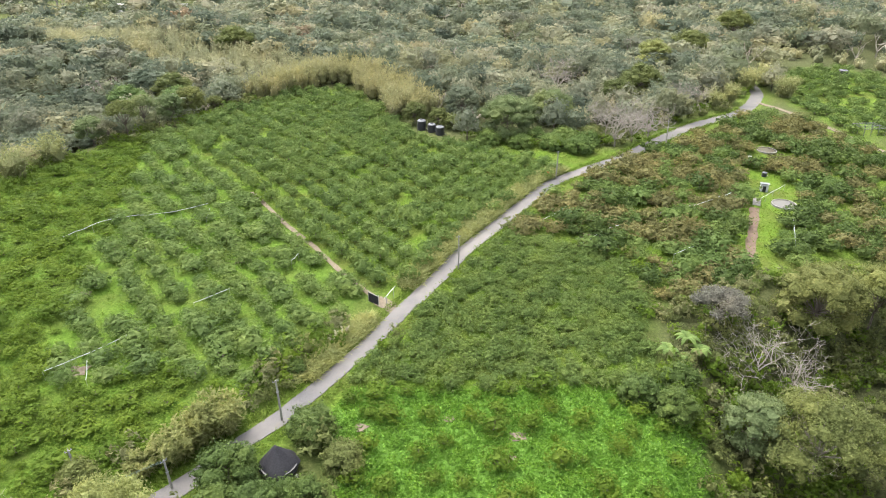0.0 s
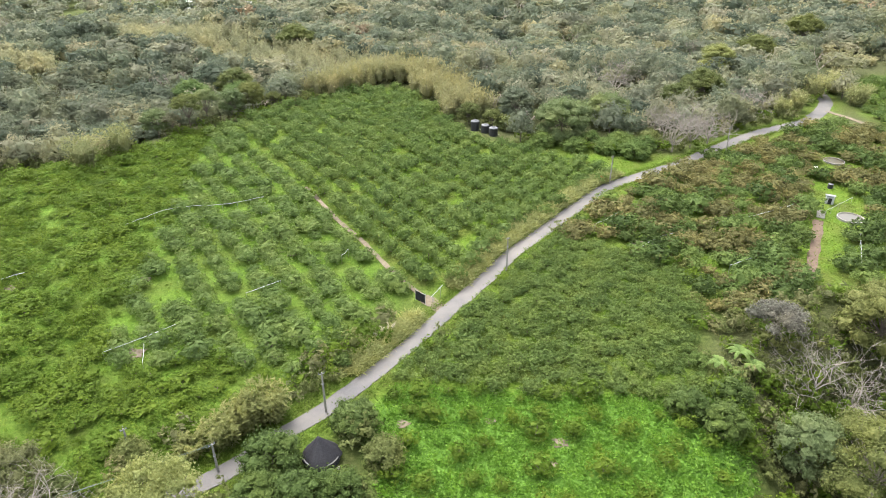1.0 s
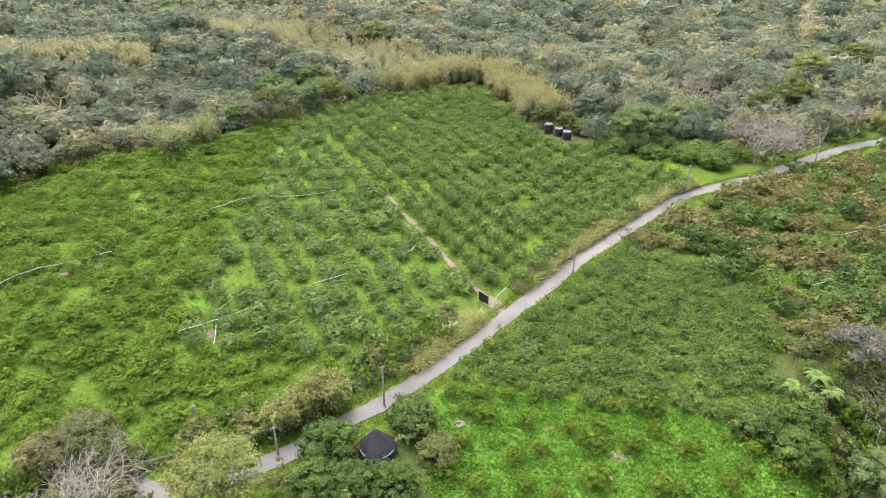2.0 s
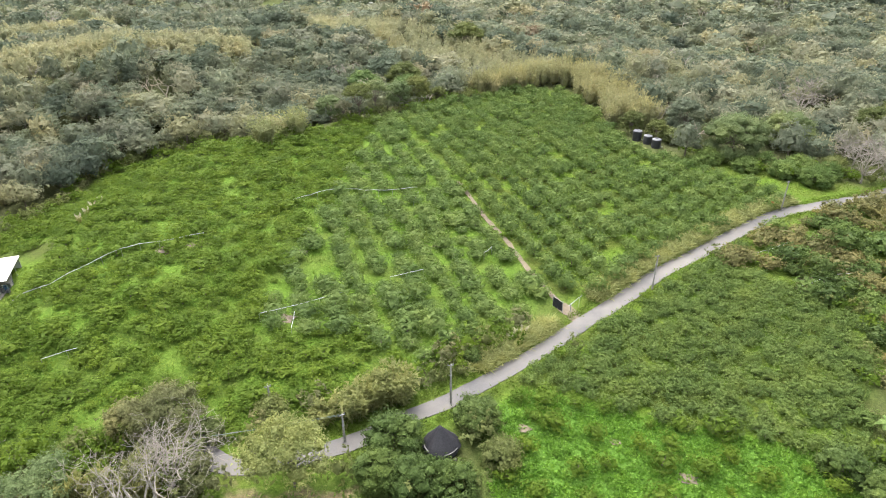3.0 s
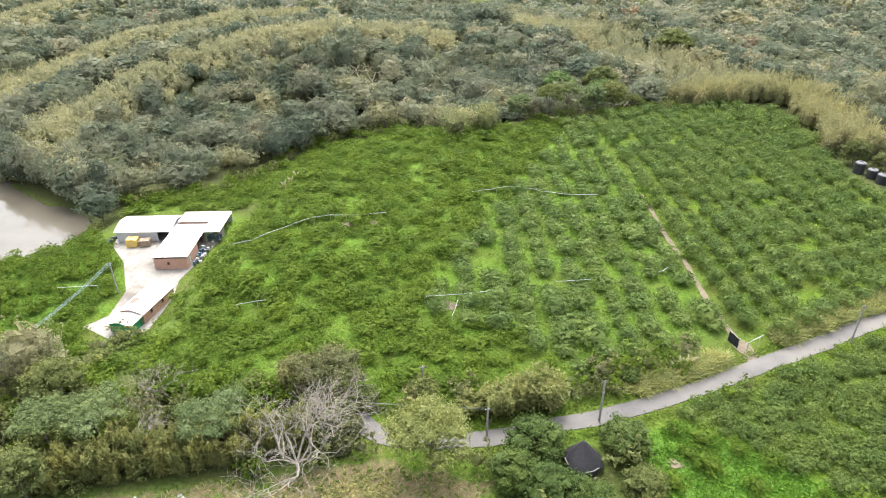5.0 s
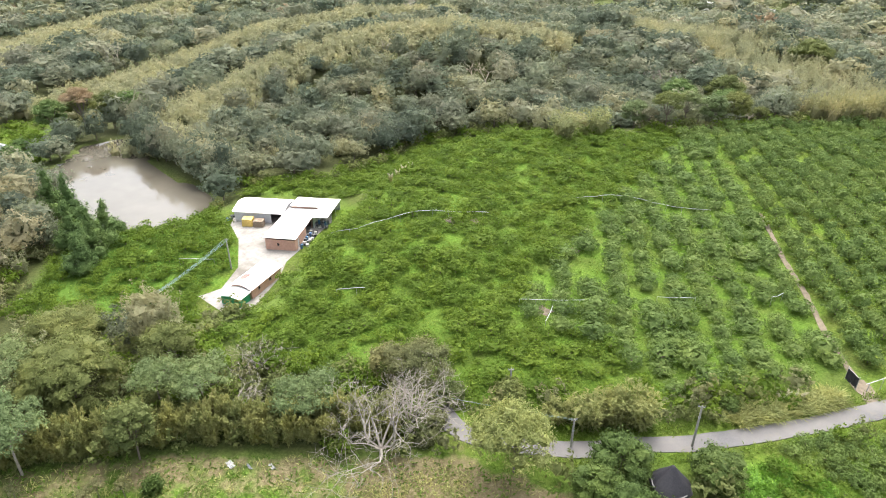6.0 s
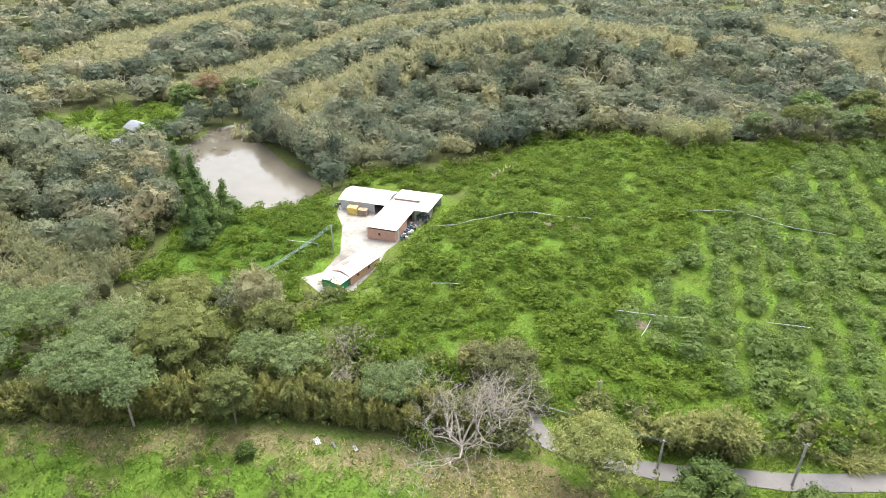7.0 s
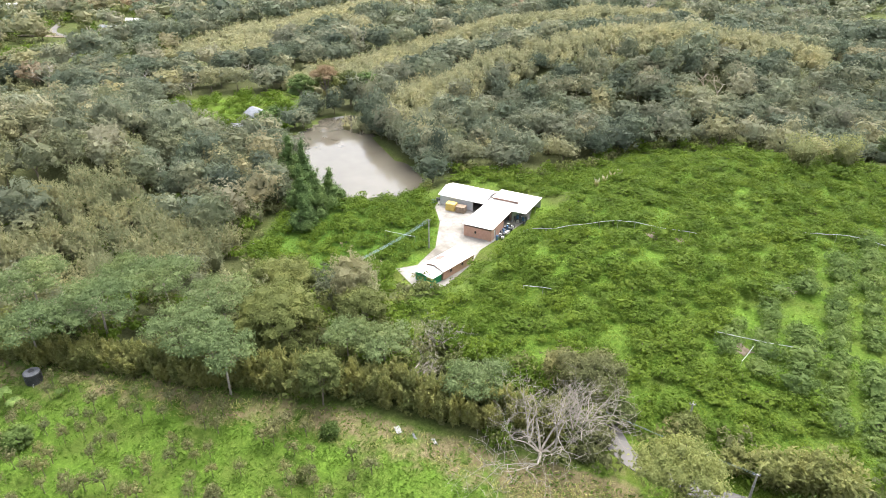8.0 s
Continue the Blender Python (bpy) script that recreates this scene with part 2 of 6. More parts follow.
def water_material():
    m, n, l, b = material("muddy_water", 0.02, 0.0, 0.55)
    t = coords(n, l, 0.06, detail=3.0)
    l.new(ramp(n, l, t.outputs["Fac"], [(0.35, (0.080, 0.072, 0.055)), (0.65, (0.108, 0.098, 0.078))]), b.inputs["Base Color"])
    w = coords(n, l, 1.3, detail=2.0)
    bump(n, l, b, w.outputs["Fac"], 0.03, 0.01)
    return m


M_ROAD, M_GROUND, M_WATER = road_material(), ground_material(), water_material()


# ---- the lie of the land ----
def smooth(a, b, v):
    s = np.clip((v - a) / (b - a), 0, 1)
    return s * s * (3 - 2 * s)


def near_line(x, y, line):
    """Distance from points to a polyline, the side (+ left of its run), and the third value carried along it."""
    best, side, third = np.full(np.shape(x), 1e9), np.zeros(np.shape(x)), np.zeros(np.shape(x))
    for p, q in zip(line, line[1:]):
        dx, dy = q[0] - p[0], q[1] - p[1]
        u = np.clip(((x - p[0]) * dx + (y - p[1]) * dy) / (dx * dx + dy * dy), 0, 1)
        ex, ey = x - p[0] - u * dx, y - p[1] - u * dy
        d = np.hypot(ex, ey)
        hit = d < best
        best = np.where(hit, d, best)
        side = np.where(hit, np.sign(dx * ey - dy * ex), side)
        if len(p) > 2:
            third = np.where(hit, p[2] + u * (q[2] - p[2]), third)
    return best, side, third


def inside(x, y, poly):
    r = np.zeros(np.shape(x), bool)
    for p, q in zip(poly, poly[1:] + poly[:1]):
        if p[1] != q[1]:
            c = ((p[1] > y) != (q[1] > y)) & (x < (q[0] - p[0]) * (y - p[1]) / (q[1] - p[1]) + p[0])
            r = r ^ c
    return r


def waves(x, y, s, seed=0.0):
    return (np.sin(x / s + 1.3 + seed) * np.cos(y / s * 0.9 - 0.7 * seed) + 0.6 * np.sin((x * 0.6 + y * 0.9) / s * 1.9 + 2.1 * seed)
            + 0.4 * np.cos((x * 1.1 - y * 0.7) / s * 3.3 + seed)) / 2.0


ROAD = [(-49.5, 45.4), (-46, 43.8), (-42, 43.2), (-37, 46), (-30, 52), (-26, 57.5), (-22, 62), (-18.5, 67), (-15, 72.5), (-11, 79.5), (-7, 87),
        (-2, 96), (3.5, 107), (10, 117), (17, 128), (26, 141), (36, 149.5), (47, 158), (59, 170), (73, 183), (84, 190.5), (95, 199), (106, 215), (109, 232)]
CREST = [(-116, -80), (-98, -15), (-84, 20), (-84, 38), (-95, 62), (-108, 84), (-116, 105), (-116, 130), (-100, 158), (-70, 205), (-60, 300)]
RIDGES = [
    [(-192, 60, -9), (-204, 76, -4), (-212, 98, -1), (-216, 123, 5), (-215, 147, 8), (-211, 170, 11), (-203, 194, 11), (-188, 214, 8), (-170, 233, 4)],
    [(-258, 56, -14), (-278, 78, -13), (-290, 104, -9), (-300, 137, -5), (-303, 171, 1), (-295, 220, 5), (-270, 260, 3)],
    [(-330, 20, -16), (-376, 52, -12), (-409, 95, -10), (-430, 131, -5), (-440, 200, 0)],
    [(-160, -70, 5), (-186, -38, 6), (-199, -20, 2), (-200, -2, -5), (-192, 12, -9)],
    [(-166, 285, 2), (-102, 310, 1), (-60, 262, 1)],
    [(128, 245, 3), (180, 300, 4), (240, 330, 2)],
]
SLOPES = [0.26, 0.24, 0.2, 0.2, 0.12, 0.12]
RAVINE = [(38, 38), (50, 62), (64, 76), (92, 88), (140, 96)]
POND = [(-201, 35), (-206, 42), (-216, 50), (-216, 60), (-206, 60), (-193, 59), (-180, 58), (-168, 58), (-160, 61), (-150, 60), (-145, 55),
        (-142, 47), (-144, 40), (-153, 33), (-163, 32), (-172, 33), (-185, 33)]
YARD = [(-135, 55), (-137, 66), (-119, 82), (-110, 77), (-107, 66), (-101, 54), (-93, 42), (-94, 35), (-105, 33), (-110, 43), (-121, 49)]


def land(x, y):
    """The ground's height, without its finest relief."""
    x, y = np.asarray(x, float), np.asarray(y, float)
    d, side, _ = near_line(x, y, CREST)
    west = np.where(side > 0, d, -d)
    far = np.hypot(x, y)
    z = -6.0 * smooth(0, 15, west) - 4.5 * smooth(60, 160, west) - 10.0 * smooth(235, 330, far) * (1 - smooth(0, 60, west))
    z = z + 2.5 * np.exp(-((x + 82) ** 2 + (y - 74) ** 2) / 20 ** 2) * smooth(10, -6, west)
    for line, k in zip(RIDGES, SLOPES):
        dr, _, top = near_line(x, y, line)
        zr = top - k * np.maximum(dr - 4, 0)
        z = np.where(zr > z - 4, np.maximum(z, zr) + np.maximum(0, 4 - np.abs(zr - z)) ** 2 / 16, z)
    dv, _, _ = near_line(x, y, RAVINE)
    z = z - 9.0 * (1 - smooth(3, 20, dv))
    dm, _, _ = near_line(x, y, ROAD)
    calm = smooth(3, 14, dm)
    z = z + calm * (0.55 * waves(x, y, 14.0) + 1.2 * waves(x, y, 45.0, 1.7) * smooth(20, 90, dm)) + 22.0 * smooth(620, 1500, far) * (1.2 + waves(x, y, 260.0, 3.0))
    dy, _, _ = near_line(x, y, YARD + YARD[:1])
    zy = np.where(inside(x, y, YARD), -5.6, np.where(dy < 6, z * smooth(0, 6, dy) - 5.6 * (1 - smooth(0, 6, dy)), z))
    dp, _, _ = near_line(x, y, POND + POND[:1])
    pond = inside(x, y, POND)
    shore = np.where(pond, -9.2 - 0.8 * smooth(0, 8, dp), z)
    near = np.where(pond, shore, np.where(dp < 10, z * smooth(0, 10, dp) + -8.2 * (1 - smooth(0, 10, dp)), zy))
    return near


WATER_Z = -8.5


def ground_z(x, y):
    return float(land(np.array([x]), np.array([y]))[0])


# Which cover grows where: fields with their trees' rows along the dirt path.
F_UPPER = [(-11.5, 92), (-44, 135), (-79.5, 177), (-66, 203), (-50, 225), (-34, 229), (-19, 203), (-9, 174), (8, 167), (20, 158), (30, 149), (13, 126), (4, 111), (-4, 97)]
F_WEST = [(-12.5, 91), (-45, 136), (-78.5, 180), (-92, 166), (-99, 151), (-118, 155), (-131, 150), (-142, 126), (-136, 100), (-146, 70), (-140, 62), (-131, 74),
          (-119, 87), (-106, 66), (-96, 52), (-88, 38), (-82, 28), (-56, 44), (-44, 46), (-36, 53), (-30, 62), (-22, 76)]
F_BROAD = [(-13.5, 70), (8, 68), (30, 69), (33, 88), (36, 103), (13.5, 115), (7.5, 107), (2, 97), (-3, 88), (-7, 80)]
F_RUSSET = [(13, 116), (37, 104), (35, 88), (44, 92), (58, 99), (98, 106), (142, 140), (120, 166), (110, 190), (96, 195), (60, 165), (31, 140), (20, 126)]
F_TERRACE = [(118, 172), (150, 176), (200, 235), (150, 246), (128, 240), (112, 206)]
F_LOW = [(-13, 68.5), (-16, 60), (-12, 50), (-9, 44), (10, 36), (33, 44), (34, 70), (8, 68.5)]
F_VALLEY = [(-141, 56), (-133.5, 54.5), (-121, 50.6), (-110.3, 45.2), (-105.6, 36), (-98, 31), (-100, 20), (-112, 10), (-127, 11), (-141, 22), (-150, 32), (-143, 39), (-140, 47)]
MEADOW = [(-110, -45), (-93, -27), (-84, -12), (-73, 1), (-65, 13), (-56, 22), (-49, 30), (-42, 37), (-36, 42), (-28, 46), (-14, 40), (0, 20), (-20, -40)]
F_CLEARING = [(-268, 4), (-246, 2), (-226, 10), (-206, 16), (-204, 30), (-222, 44), (-240, 54), (-262, 48)]
F_CORNER = [(6, 170), (20, 158.5), (30.5, 149.5), (45, 157.5), (57, 169), (46, 163), (34, 173), (22, 175), (10, 176)]
PLAIN = [(-300, 360), (-180, 390), (-130, 400), (-120, 520), (-330, 520)]
PLAIN_W = [(-375, -70), (-385, -10), (-420, 20), (-480, 20), (-500, -120), (-400, -120)]
FIELDS = [F_UPPER, F_WEST, F_BROAD, F_RUSSET, F_TERRACE, F_LOW, F_VALLEY, MEADOW, F_CLEARING, F_CORNER, PLAIN, PLAIN_W, YARD, POND]


def in_any(x, y, polys):
    r = np.zeros(np.shape(x), bool)
    for p in polys:
        r = r | inside(x, y, p)
    return r


def mesh_of(name, verts, faces, mats, index=None, smooth_faces=False):
    """A mesh from numpy arrays: verts (n, 3); faces a list of (m, k) index arrays with k corners each; index: a material per array or face."""
    me = bpy.data.meshes.new(name)
    verts = np.asarray(verts, np.float32)
    me.vertices.add(len(verts))
    me.vertices.foreach_set("co", verts.ravel())
    faces = [np.asarray(f, np.int32) for f in faces if len(f)]
    loops = np.concatenate([f.ravel() for f in faces])
    counts = np.concatenate([np.full(len(f), f.shape[1], np.int32) for f in faces])
    me.loops.add(len(loops))
    me.loops.foreach_set("vertex_index", loops)
    me.polygons.add(len(counts))
    me.polygons.foreach_set("loop_start", np.concatenate([[0], np.cumsum(counts)[:-1]]).astype(np.int32))
    for m in mats:
        me.materials.append(m)
    if index is not None:
        me.polygons.foreach_set("material_index", np.asarray(index, np.int32))
    me.update(calc_edges=True)
    me.validate()
    me.polygons.foreach_set("use_smooth", np.full(len(counts), smooth_faces))
    return me


def spread(lo, hi, step, out):
    core = np.arange(lo, hi + 0.01, step)
    grow = step * np.cumsum(1.13 ** np.arange(1, 60))
    grow = grow[grow < out]
    return np.concatenate([(lo - grow)[::-1], core, hi + grow])


def build_ground():
    gx, gy = spread(-262, 170, 2.7, 2600), spread(-60, 262, 2.7, 2600)
    X, Y = np.meshgrid(gx, gy)
    Z = land(X, Y)
    w, h = len(gx), len(gy)
    i = np.arange(w * h).reshape(h, w)
    quads = np.stack([i[:-1, :-1], i[:-1, 1:], i[1:, 1:], i[1:, :-1]], -1).reshape(-1, 4)
    me = mesh_of("ground", np.stack([X, Y, Z], -1).reshape(-1, 3), [quads], [M_GROUND], smooth_faces=True)
    open_land = in_any(X, Y, FIELDS) | (near_line(X, Y, ROAD)[0] < 5)
    cover = np.zeros((h, w, 4), np.float32)
    cover[..., 3] = 1
    cover[..., 1] = ~open_land
    for _ in range(3):
        c = cover[..., 1]
        c[1:-1, 1:-1] = (c[1:-1, 1:-1] * 2 + c[:-2, 1:-1] + c[2:, 1:-1] + c[1:-1, :-2] + c[1:-1, 2:]) / 6
    cover[..., 1] = np.where(in_any(X, Y, [PLAIN, PLAIN_W]), 0.75, np.where(inside(X, Y, MEADOW), np.maximum(0.05, cover[..., 1]), cover[..., 1]))
    dh = near_line(X, Y, [(-93, -27), (-84, -12), (-73, 1), (-65, 13), (-56, 22), (-49, 30), (-42, 37), (-30, 44)])[0]
    dry = np.where(inside(X, Y, MEADOW), 0.08 + 0.36 * (1 - smooth(2, 11, dh)), 0) + 0.4 * np.exp(-((X + 38) ** 2 + (Y - 34) ** 2) / 8 ** 2)
    dry = dry + 0.28 * np.exp(-((X - 60) ** 2 + (Y - 108) ** 2) / 5 ** 2)
    cover[..., 0] = np.clip(dry, 0, 1)
    weed = inside(X, Y, F_LOW) * 0.9 + inside(X, Y, MEADOW) * 0.3 + inside(X, Y, F_VALLEY) * 0.6 + inside(X, Y, F_CLEARING) * 0.05 + inside(X, Y, F_WEST) * 0.25
    cover[..., 2] = np.clip(weed, 0, 1)
    layer = me.color_attributes.new("cover", "FLOAT_COLOR", "POINT")
    layer.data.foreach_set("color", cover.ravel())
    tagged(new("ground", me), "green grass, weeds and brown woodland floor over rolling land", "ground", kind="structure")


build_ground()


def line_points(line, step):
    """Points every step metres along a smooth run through the line's points."""
    p = np.array([q[:2] for q in line], float)
    out = []
    for k in range(len(p) - 1):
        a, b, c, d = p[max(k - 1, 0)], p[k], p[k + 1], p[min(k + 2, len(p) - 1)]
        m = max(2, int(np.hypot(*(c - b)) / step))
        for u in np.arange(m) / m:
            out.append(0.5 * ((2 * b) + (c - a) * u + (2 * a - 5 * b + 4 * c - d) * u * u + (3 * b - a - 3 * c + d) * u ** 3))
    out.append(p[-1])
    return np.array(out)


def ribbon(name, line, width, mat, lift, label, category, ragged=0.0, step=1.5, thick=0.12):
    """A strip of paving or bare earth that follows the land."""
    p = line_points(line, step)
    t = np.gradient(p, axis=0)
    t = t / np.linalg.norm(t, axis=1)[:, None]
    nrm = np.stack([-t[:, 1], t[:, 0]], -1)
    rng = np.random.default_rng(len(p))
    cols = np.linspace(-0.5, 0.5, 7)
    if isinstance(width, tuple):
        width = np.interp(p[:, 1], width[0], width[1])[:, None]
    wide = width * (1 + ragged * (rng.random((len(p), 2)) - 0.5))
    rows = []
    for c in cols:
        q = p + nrm * (c * np.where(c < 0, wide[:, 0], wide[:, 1]))[:, None]
        rows.append(np.column_stack([q, land(q[:, 0], q[:, 1])]))
    g = np.stack(rows, 1)
    g[:, :, 2] = g[:, :, 2] * 0.3 + g[:, :, 2].max(1, keepdims=True) * 0.7 + lift
    low = g[:, [0, -1]].copy()
    low[:, :, 2] -= thick + lift
    g = np.concatenate([low[:, :1], g, low[:, 1:]], 1)
    h, w = g.shape[:2]
    i = np.arange(h * w).reshape(h, w)
    quads = np.stack([i[:-1, 1:], i[:-1, :-1], i[1:, :-1], i[1:, 1:]], -1).reshape(-1, 4)
    me = mesh_of(name, g.reshape(-1, 3), [quads], [mat], smooth_faces=False)
    return tagged(new(name, me), label, category, kind="structure")


ribbon("road", ROAD, ((70, 95, 150, 185), (2.7, 3.0, 3.3, 4.0)), M_ROAD, 0.10, "narrow worn grey tarmac farm road between orchards", "road", 0.16)
ribbon("dirt_path", [(-7.5, 88), (-10, 89.5), (-17, 98), (-24, 108), (-34, 121), (-44, 135)], 0.95, M_SOIL, 0.06, "narrow bare dirt path through the orchard", "path", 0.5)
ribbon("gate_apron", [(-5.6, 86.6), (-8.4, 88.3), (-11.4, 91.2)], 2.3, M_SOIL, 0.05, "trodden pale earth between the road and the gate", "path", 0.5, 0.8)
ribbon("farm_track", [(103, 207), (108, 196), (113, 181), (116, 168), (120, 156), (128, 146)], 1.8, M_SOIL, 0.08, "pale dusty farm track beside the terraces", "track", 0.3)
ribbon("earth_walk", [(57, 104), (62, 114), (68, 127)], 1.9, M_DARKSOIL, 0.07, "damp brown earth walk up to the pump house", "path", 0.4)


def flat_patch(name, poly, z, mat, label, category):
    bm = bmesh.new()
    f = bm.faces.new([bm.verts.new((x, y, z)) for x, y in poly])
    if f.normal.z < 0 or f.calc_area() and sum((q[0] - p[0]) * (q[1] + p[1]) for p, q in zip(poly, poly[1:] + poly[:1])) > 0:
        f.normal_flip()
    bmesh.ops.triangulate(bm, faces=bm.faces[:])
    me = bpy.data.meshes.new(name)
    bm.to_mesh(me)
    bm.free()
    me.materials.append(mat)
    return tagged(new(name, me), label, category, kind="structure")


flat_patch("water", [(x + (x + 178) * 0.04, y + (y - 47) * 0.08) for x, y in POND], WATER_Z, M_WATER, "still muddy brown pond water reflecting the sky", "pond")


# ---- plants ----
class Shape:
    """Vertices, triangles and quads gathered in numpy, with a material slot for each face."""

    def __init__(self):
        self.v, self.t, self.q, self.tm, self.qm, self.n = [], [], [], [], [], 0

    def add(self, v, t=None, q=None, slot=0):
        v = np.asarray(v, np.float32)
        if t is not None and len(t):
            self.t.append(np.asarray(t, np.int32) + self.n)
            self.tm.append(np.full(len(t), slot, np.int32))
        if q is not None and len(q):
            self.q.append(np.asarray(q, np.int32) + self.n)
            self.qm.append(np.full(len(q), slot, np.int32))
        self.v.append(v)
        self.n += len(v)
        return self

    def arrays(self):
        v = np.concatenate(self.v) if self.v else np.zeros((0, 3), np.float32)
        t = np.concatenate(self.t) if self.t else np.zeros((0, 3), np.int32)
        q = np.concatenate(self.q) if self.q else np.zeros((0, 4), np.int32)
        tm = np.concatenate(self.tm) if self.tm else np.zeros(0, np.int32)
        qm = np.concatenate(self.qm) if self.qm else np.zeros(0, np.int32)
        return v, t, q, tm, qm

    def mesh(self, name, mats):
        v, t, q, tm, qm = self.arrays()
        return mesh_of(name, v, [t, q], mats, np.concatenate([a for a in (tm, qm) if len(a)]))


def joined(name, shapes, places, mats):
    """One mesh of many copies: places are rows of (shape number, x, y, z, turn, width, height)."""
    big, tints = Shape(), []
    rng = np.random.default_rng(len(places))
    cache = [s.arrays() for s in shapes]
    for k, x, y, z, turn, w, h in places:
        v, t, q, tm, qm = cache[int(k)]
        c, s = math.cos(turn) * w, math.sin(turn) * w
        u = np.empty_like(v)
        u[:, 0], u[:, 1], u[:, 2] = v[:, 0] * c - v[:, 1] * s + x, v[:, 0] * s + v[:, 1] * c + y, v[:, 2] * h + z
        big.v.append(u)
        if len(t):
            big.t.append(t + big.n), big.tm.append(tm)
        if len(q):
            big.q.append(q + big.n), big.qm.append(qm)
        big.n += len(u)
        tints.append(np.full(len(u), rng.random(), np.float32))
    me = big.mesh(name, mats)
    me.attributes.new("tint", "FLOAT", "POINT").data.foreach_set("value", np.concatenate(tints))
    return me


def ball(levels=1):
    bm = bmesh.new()
    bmesh.ops.create_icosphere(bm, subdivisions=levels, radius=1.0)
    v = np.array([p.co[:] for p in bm.verts])
    f = np.array([[p.index for p in g.verts] for g in bm.faces])
    bm.free()
    return v, f


BALL1, BALL2, BALL3 = ball(1), ball(2), ball(3)


def unit(a):
    return a / (np.linalg.norm(a, axis=-1, keepdims=True) + 1e-9)


def leaves(shape, rng, at, out, size, slender=0.5, droop=0.25, loose=0.8, slot=0, along=None):
    """A leaf or small leaf spray at each point, facing roughly outwards."""
    n = len(at)
    nrm = unit(out + loose * rng.normal(size=(n, 3)) * 0.6)
    tan = unit(np.cross(nrm, rng.normal(size=(n, 3))))
    if along is not None:
        tan = unit(along + 0.45 * rng.normal(size=(n, 3)))
    tan[:, 2] -= droop
    tan = unit(tan)
    side = unit(np.cross(nrm, tan))
    ln = (size * (0.65 + 0.7 * rng.random(n)))[:, None]
    wd = ln * slender * (0.8 + 0.4 * rng.random(n))[:, None]
    foot = at - tan * ln * 0.42
    v = np.stack([foot + side * wd * 0.55, at + tan * ln * 0.58, foot - side * wd * 0.55], 1).reshape(-1, 3)
    return shape.add(v, t=np.arange(3 * n).reshape(n, 3), slot=slot)


def lobed_crown(shape, rng, lobes, clumps, per, size, core=0.8, low=-0.45, slender=0.55, droop=0.25, fine_core=False, slot=0):
    """A crown of several lobes, each a dim core under clumps of leaves, so that the outline is uneven and has gaps."""
    lobes = np.array(lobes, float)
    area = lobes[:, 3] * lobes[:, 5]
    for L in lobes:
        bv, bf = BALL2 if fine_core else BALL1
        r = core * (1 + (0.17 if fine_core else 0.13) * rng.normal(size=(len(bv), 1)))
        shape.add(bv * r * L[3:6] + L[:3], t=bf, slot=slot)
    pick = rng.choice(len(lobes), size=clumps, p=area / area.sum())
    d = unit(rng.normal(size=(clumps, 3)))
    d[:, 2] = np.where(d[:, 2] < low, -d[:, 2], d[:, 2])
    L = lobes[pick]
    rad = 0.84 + 0.34 * rng.random((clumps, 1))
    pos = L[:, :3] + d * rad * L[:, 3:6]
    ok = np.ones(clumps, bool)
    for k, M in enumerate(lobes):
        e = np.linalg.norm((pos - M[:3]) / M[3:6], axis=1)
        ok &= ~((e < 0.78) & (pick != k))
    pos, d, L = pos[ok], d[ok], L[ok]
    out = unit(d / L[:, 3:6])
    n = len(pos)
    spread_ = rng.normal(size=(n, per, 3)) * size * 0.75
    at = (pos[:, None] + spread_).reshape(-1, 3)
    o = np.repeat(unit(out + np.array([0, 0, 0.35])), per, 0)
    return leaves(shape, rng, at, o, size, slender, droop, slot=slot)


def tube(shape, p, q, r0, r1, sides=5, slot=0):
    p, q = np.asarray(p, float), np.asarray(q, float)
    ax = unit(q - p)
    s = unit(np.cross(ax, [0.31, 0.77, 0.55] if abs(ax[2]) > 0.9 else [0, 0, 1]))
    u = np.cross(ax, s)
    a = np.arange(sides) / sides * 2 * math.pi
    ring = np.cos(a)[:, None] * s + np.sin(a)[:, None] * u
    v = np.concatenate([p + ring * r0, q + ring * r1])
    i = np.arange(sides)
    j = (i + 1) % sides
    shape.add(v, q=np.stack([i, j, j + sides, i + sides], -1), slot=slot)
    return shape.add(v[sides:], t=[(0, k, k + 1) for k in range(1, sides - 1)], slot=slot)


def boughs(shape, rng, p, way, length, r, depth, slot=0, splits=(2, 3), bend=0.35, rise=0.12, ratio=0.72, tips=None, sides=5, least=0.0):
    """Forking, tapering, slightly crooked limbs."""
    p, way = np.array(p, float), unit(np.array(way, float))
    n = 3 if depth > 1 else 2
    for k in range(n):
        q = p + way * length / n
        r2 = max(r * (1 - (0.28 if least else 0.45) / n), least)
        tube(shape, p, q, r, r2, sides if depth > 1 else 3, slot)
        p, r = q, r2
        way = unit(way + rng.normal(size=3) * bend * 0.5 + np.array([0, 0, rise * 0.4]))
    if depth <= 0:
        if tips is not None:
            tips.append(p)
        return
    for _ in range(int(rng.integers(splits[0], splits[1] + 1))):
        w = unit(way + rng.normal(size=3) * (0.55 + bend) * np.array([1, 1, 0.6]) + np.array([0, 0, rise]))
        boughs(shape, rng, p, w, length * ratio * (0.75 + 0.5 * rng.random()), max(r * 0.74, least), depth - 1, slot, splits, bend, rise, ratio, tips, sides, least)


def swellings(rng, count, depth, wide=5.0):
    """How far a crown bulges in each direction: a few soft swellings on a dome."""
    ways = unit(rng.normal(size=(count, 3)) + np.array([0, 0, 0.35]))
    high = depth * (0.4 + 0.8 * rng.random(count))
    return lambda d: 1.0 - 0.5 * depth + (np.exp(wide * (d @ ways.T - 1.0)) * high).max(1)


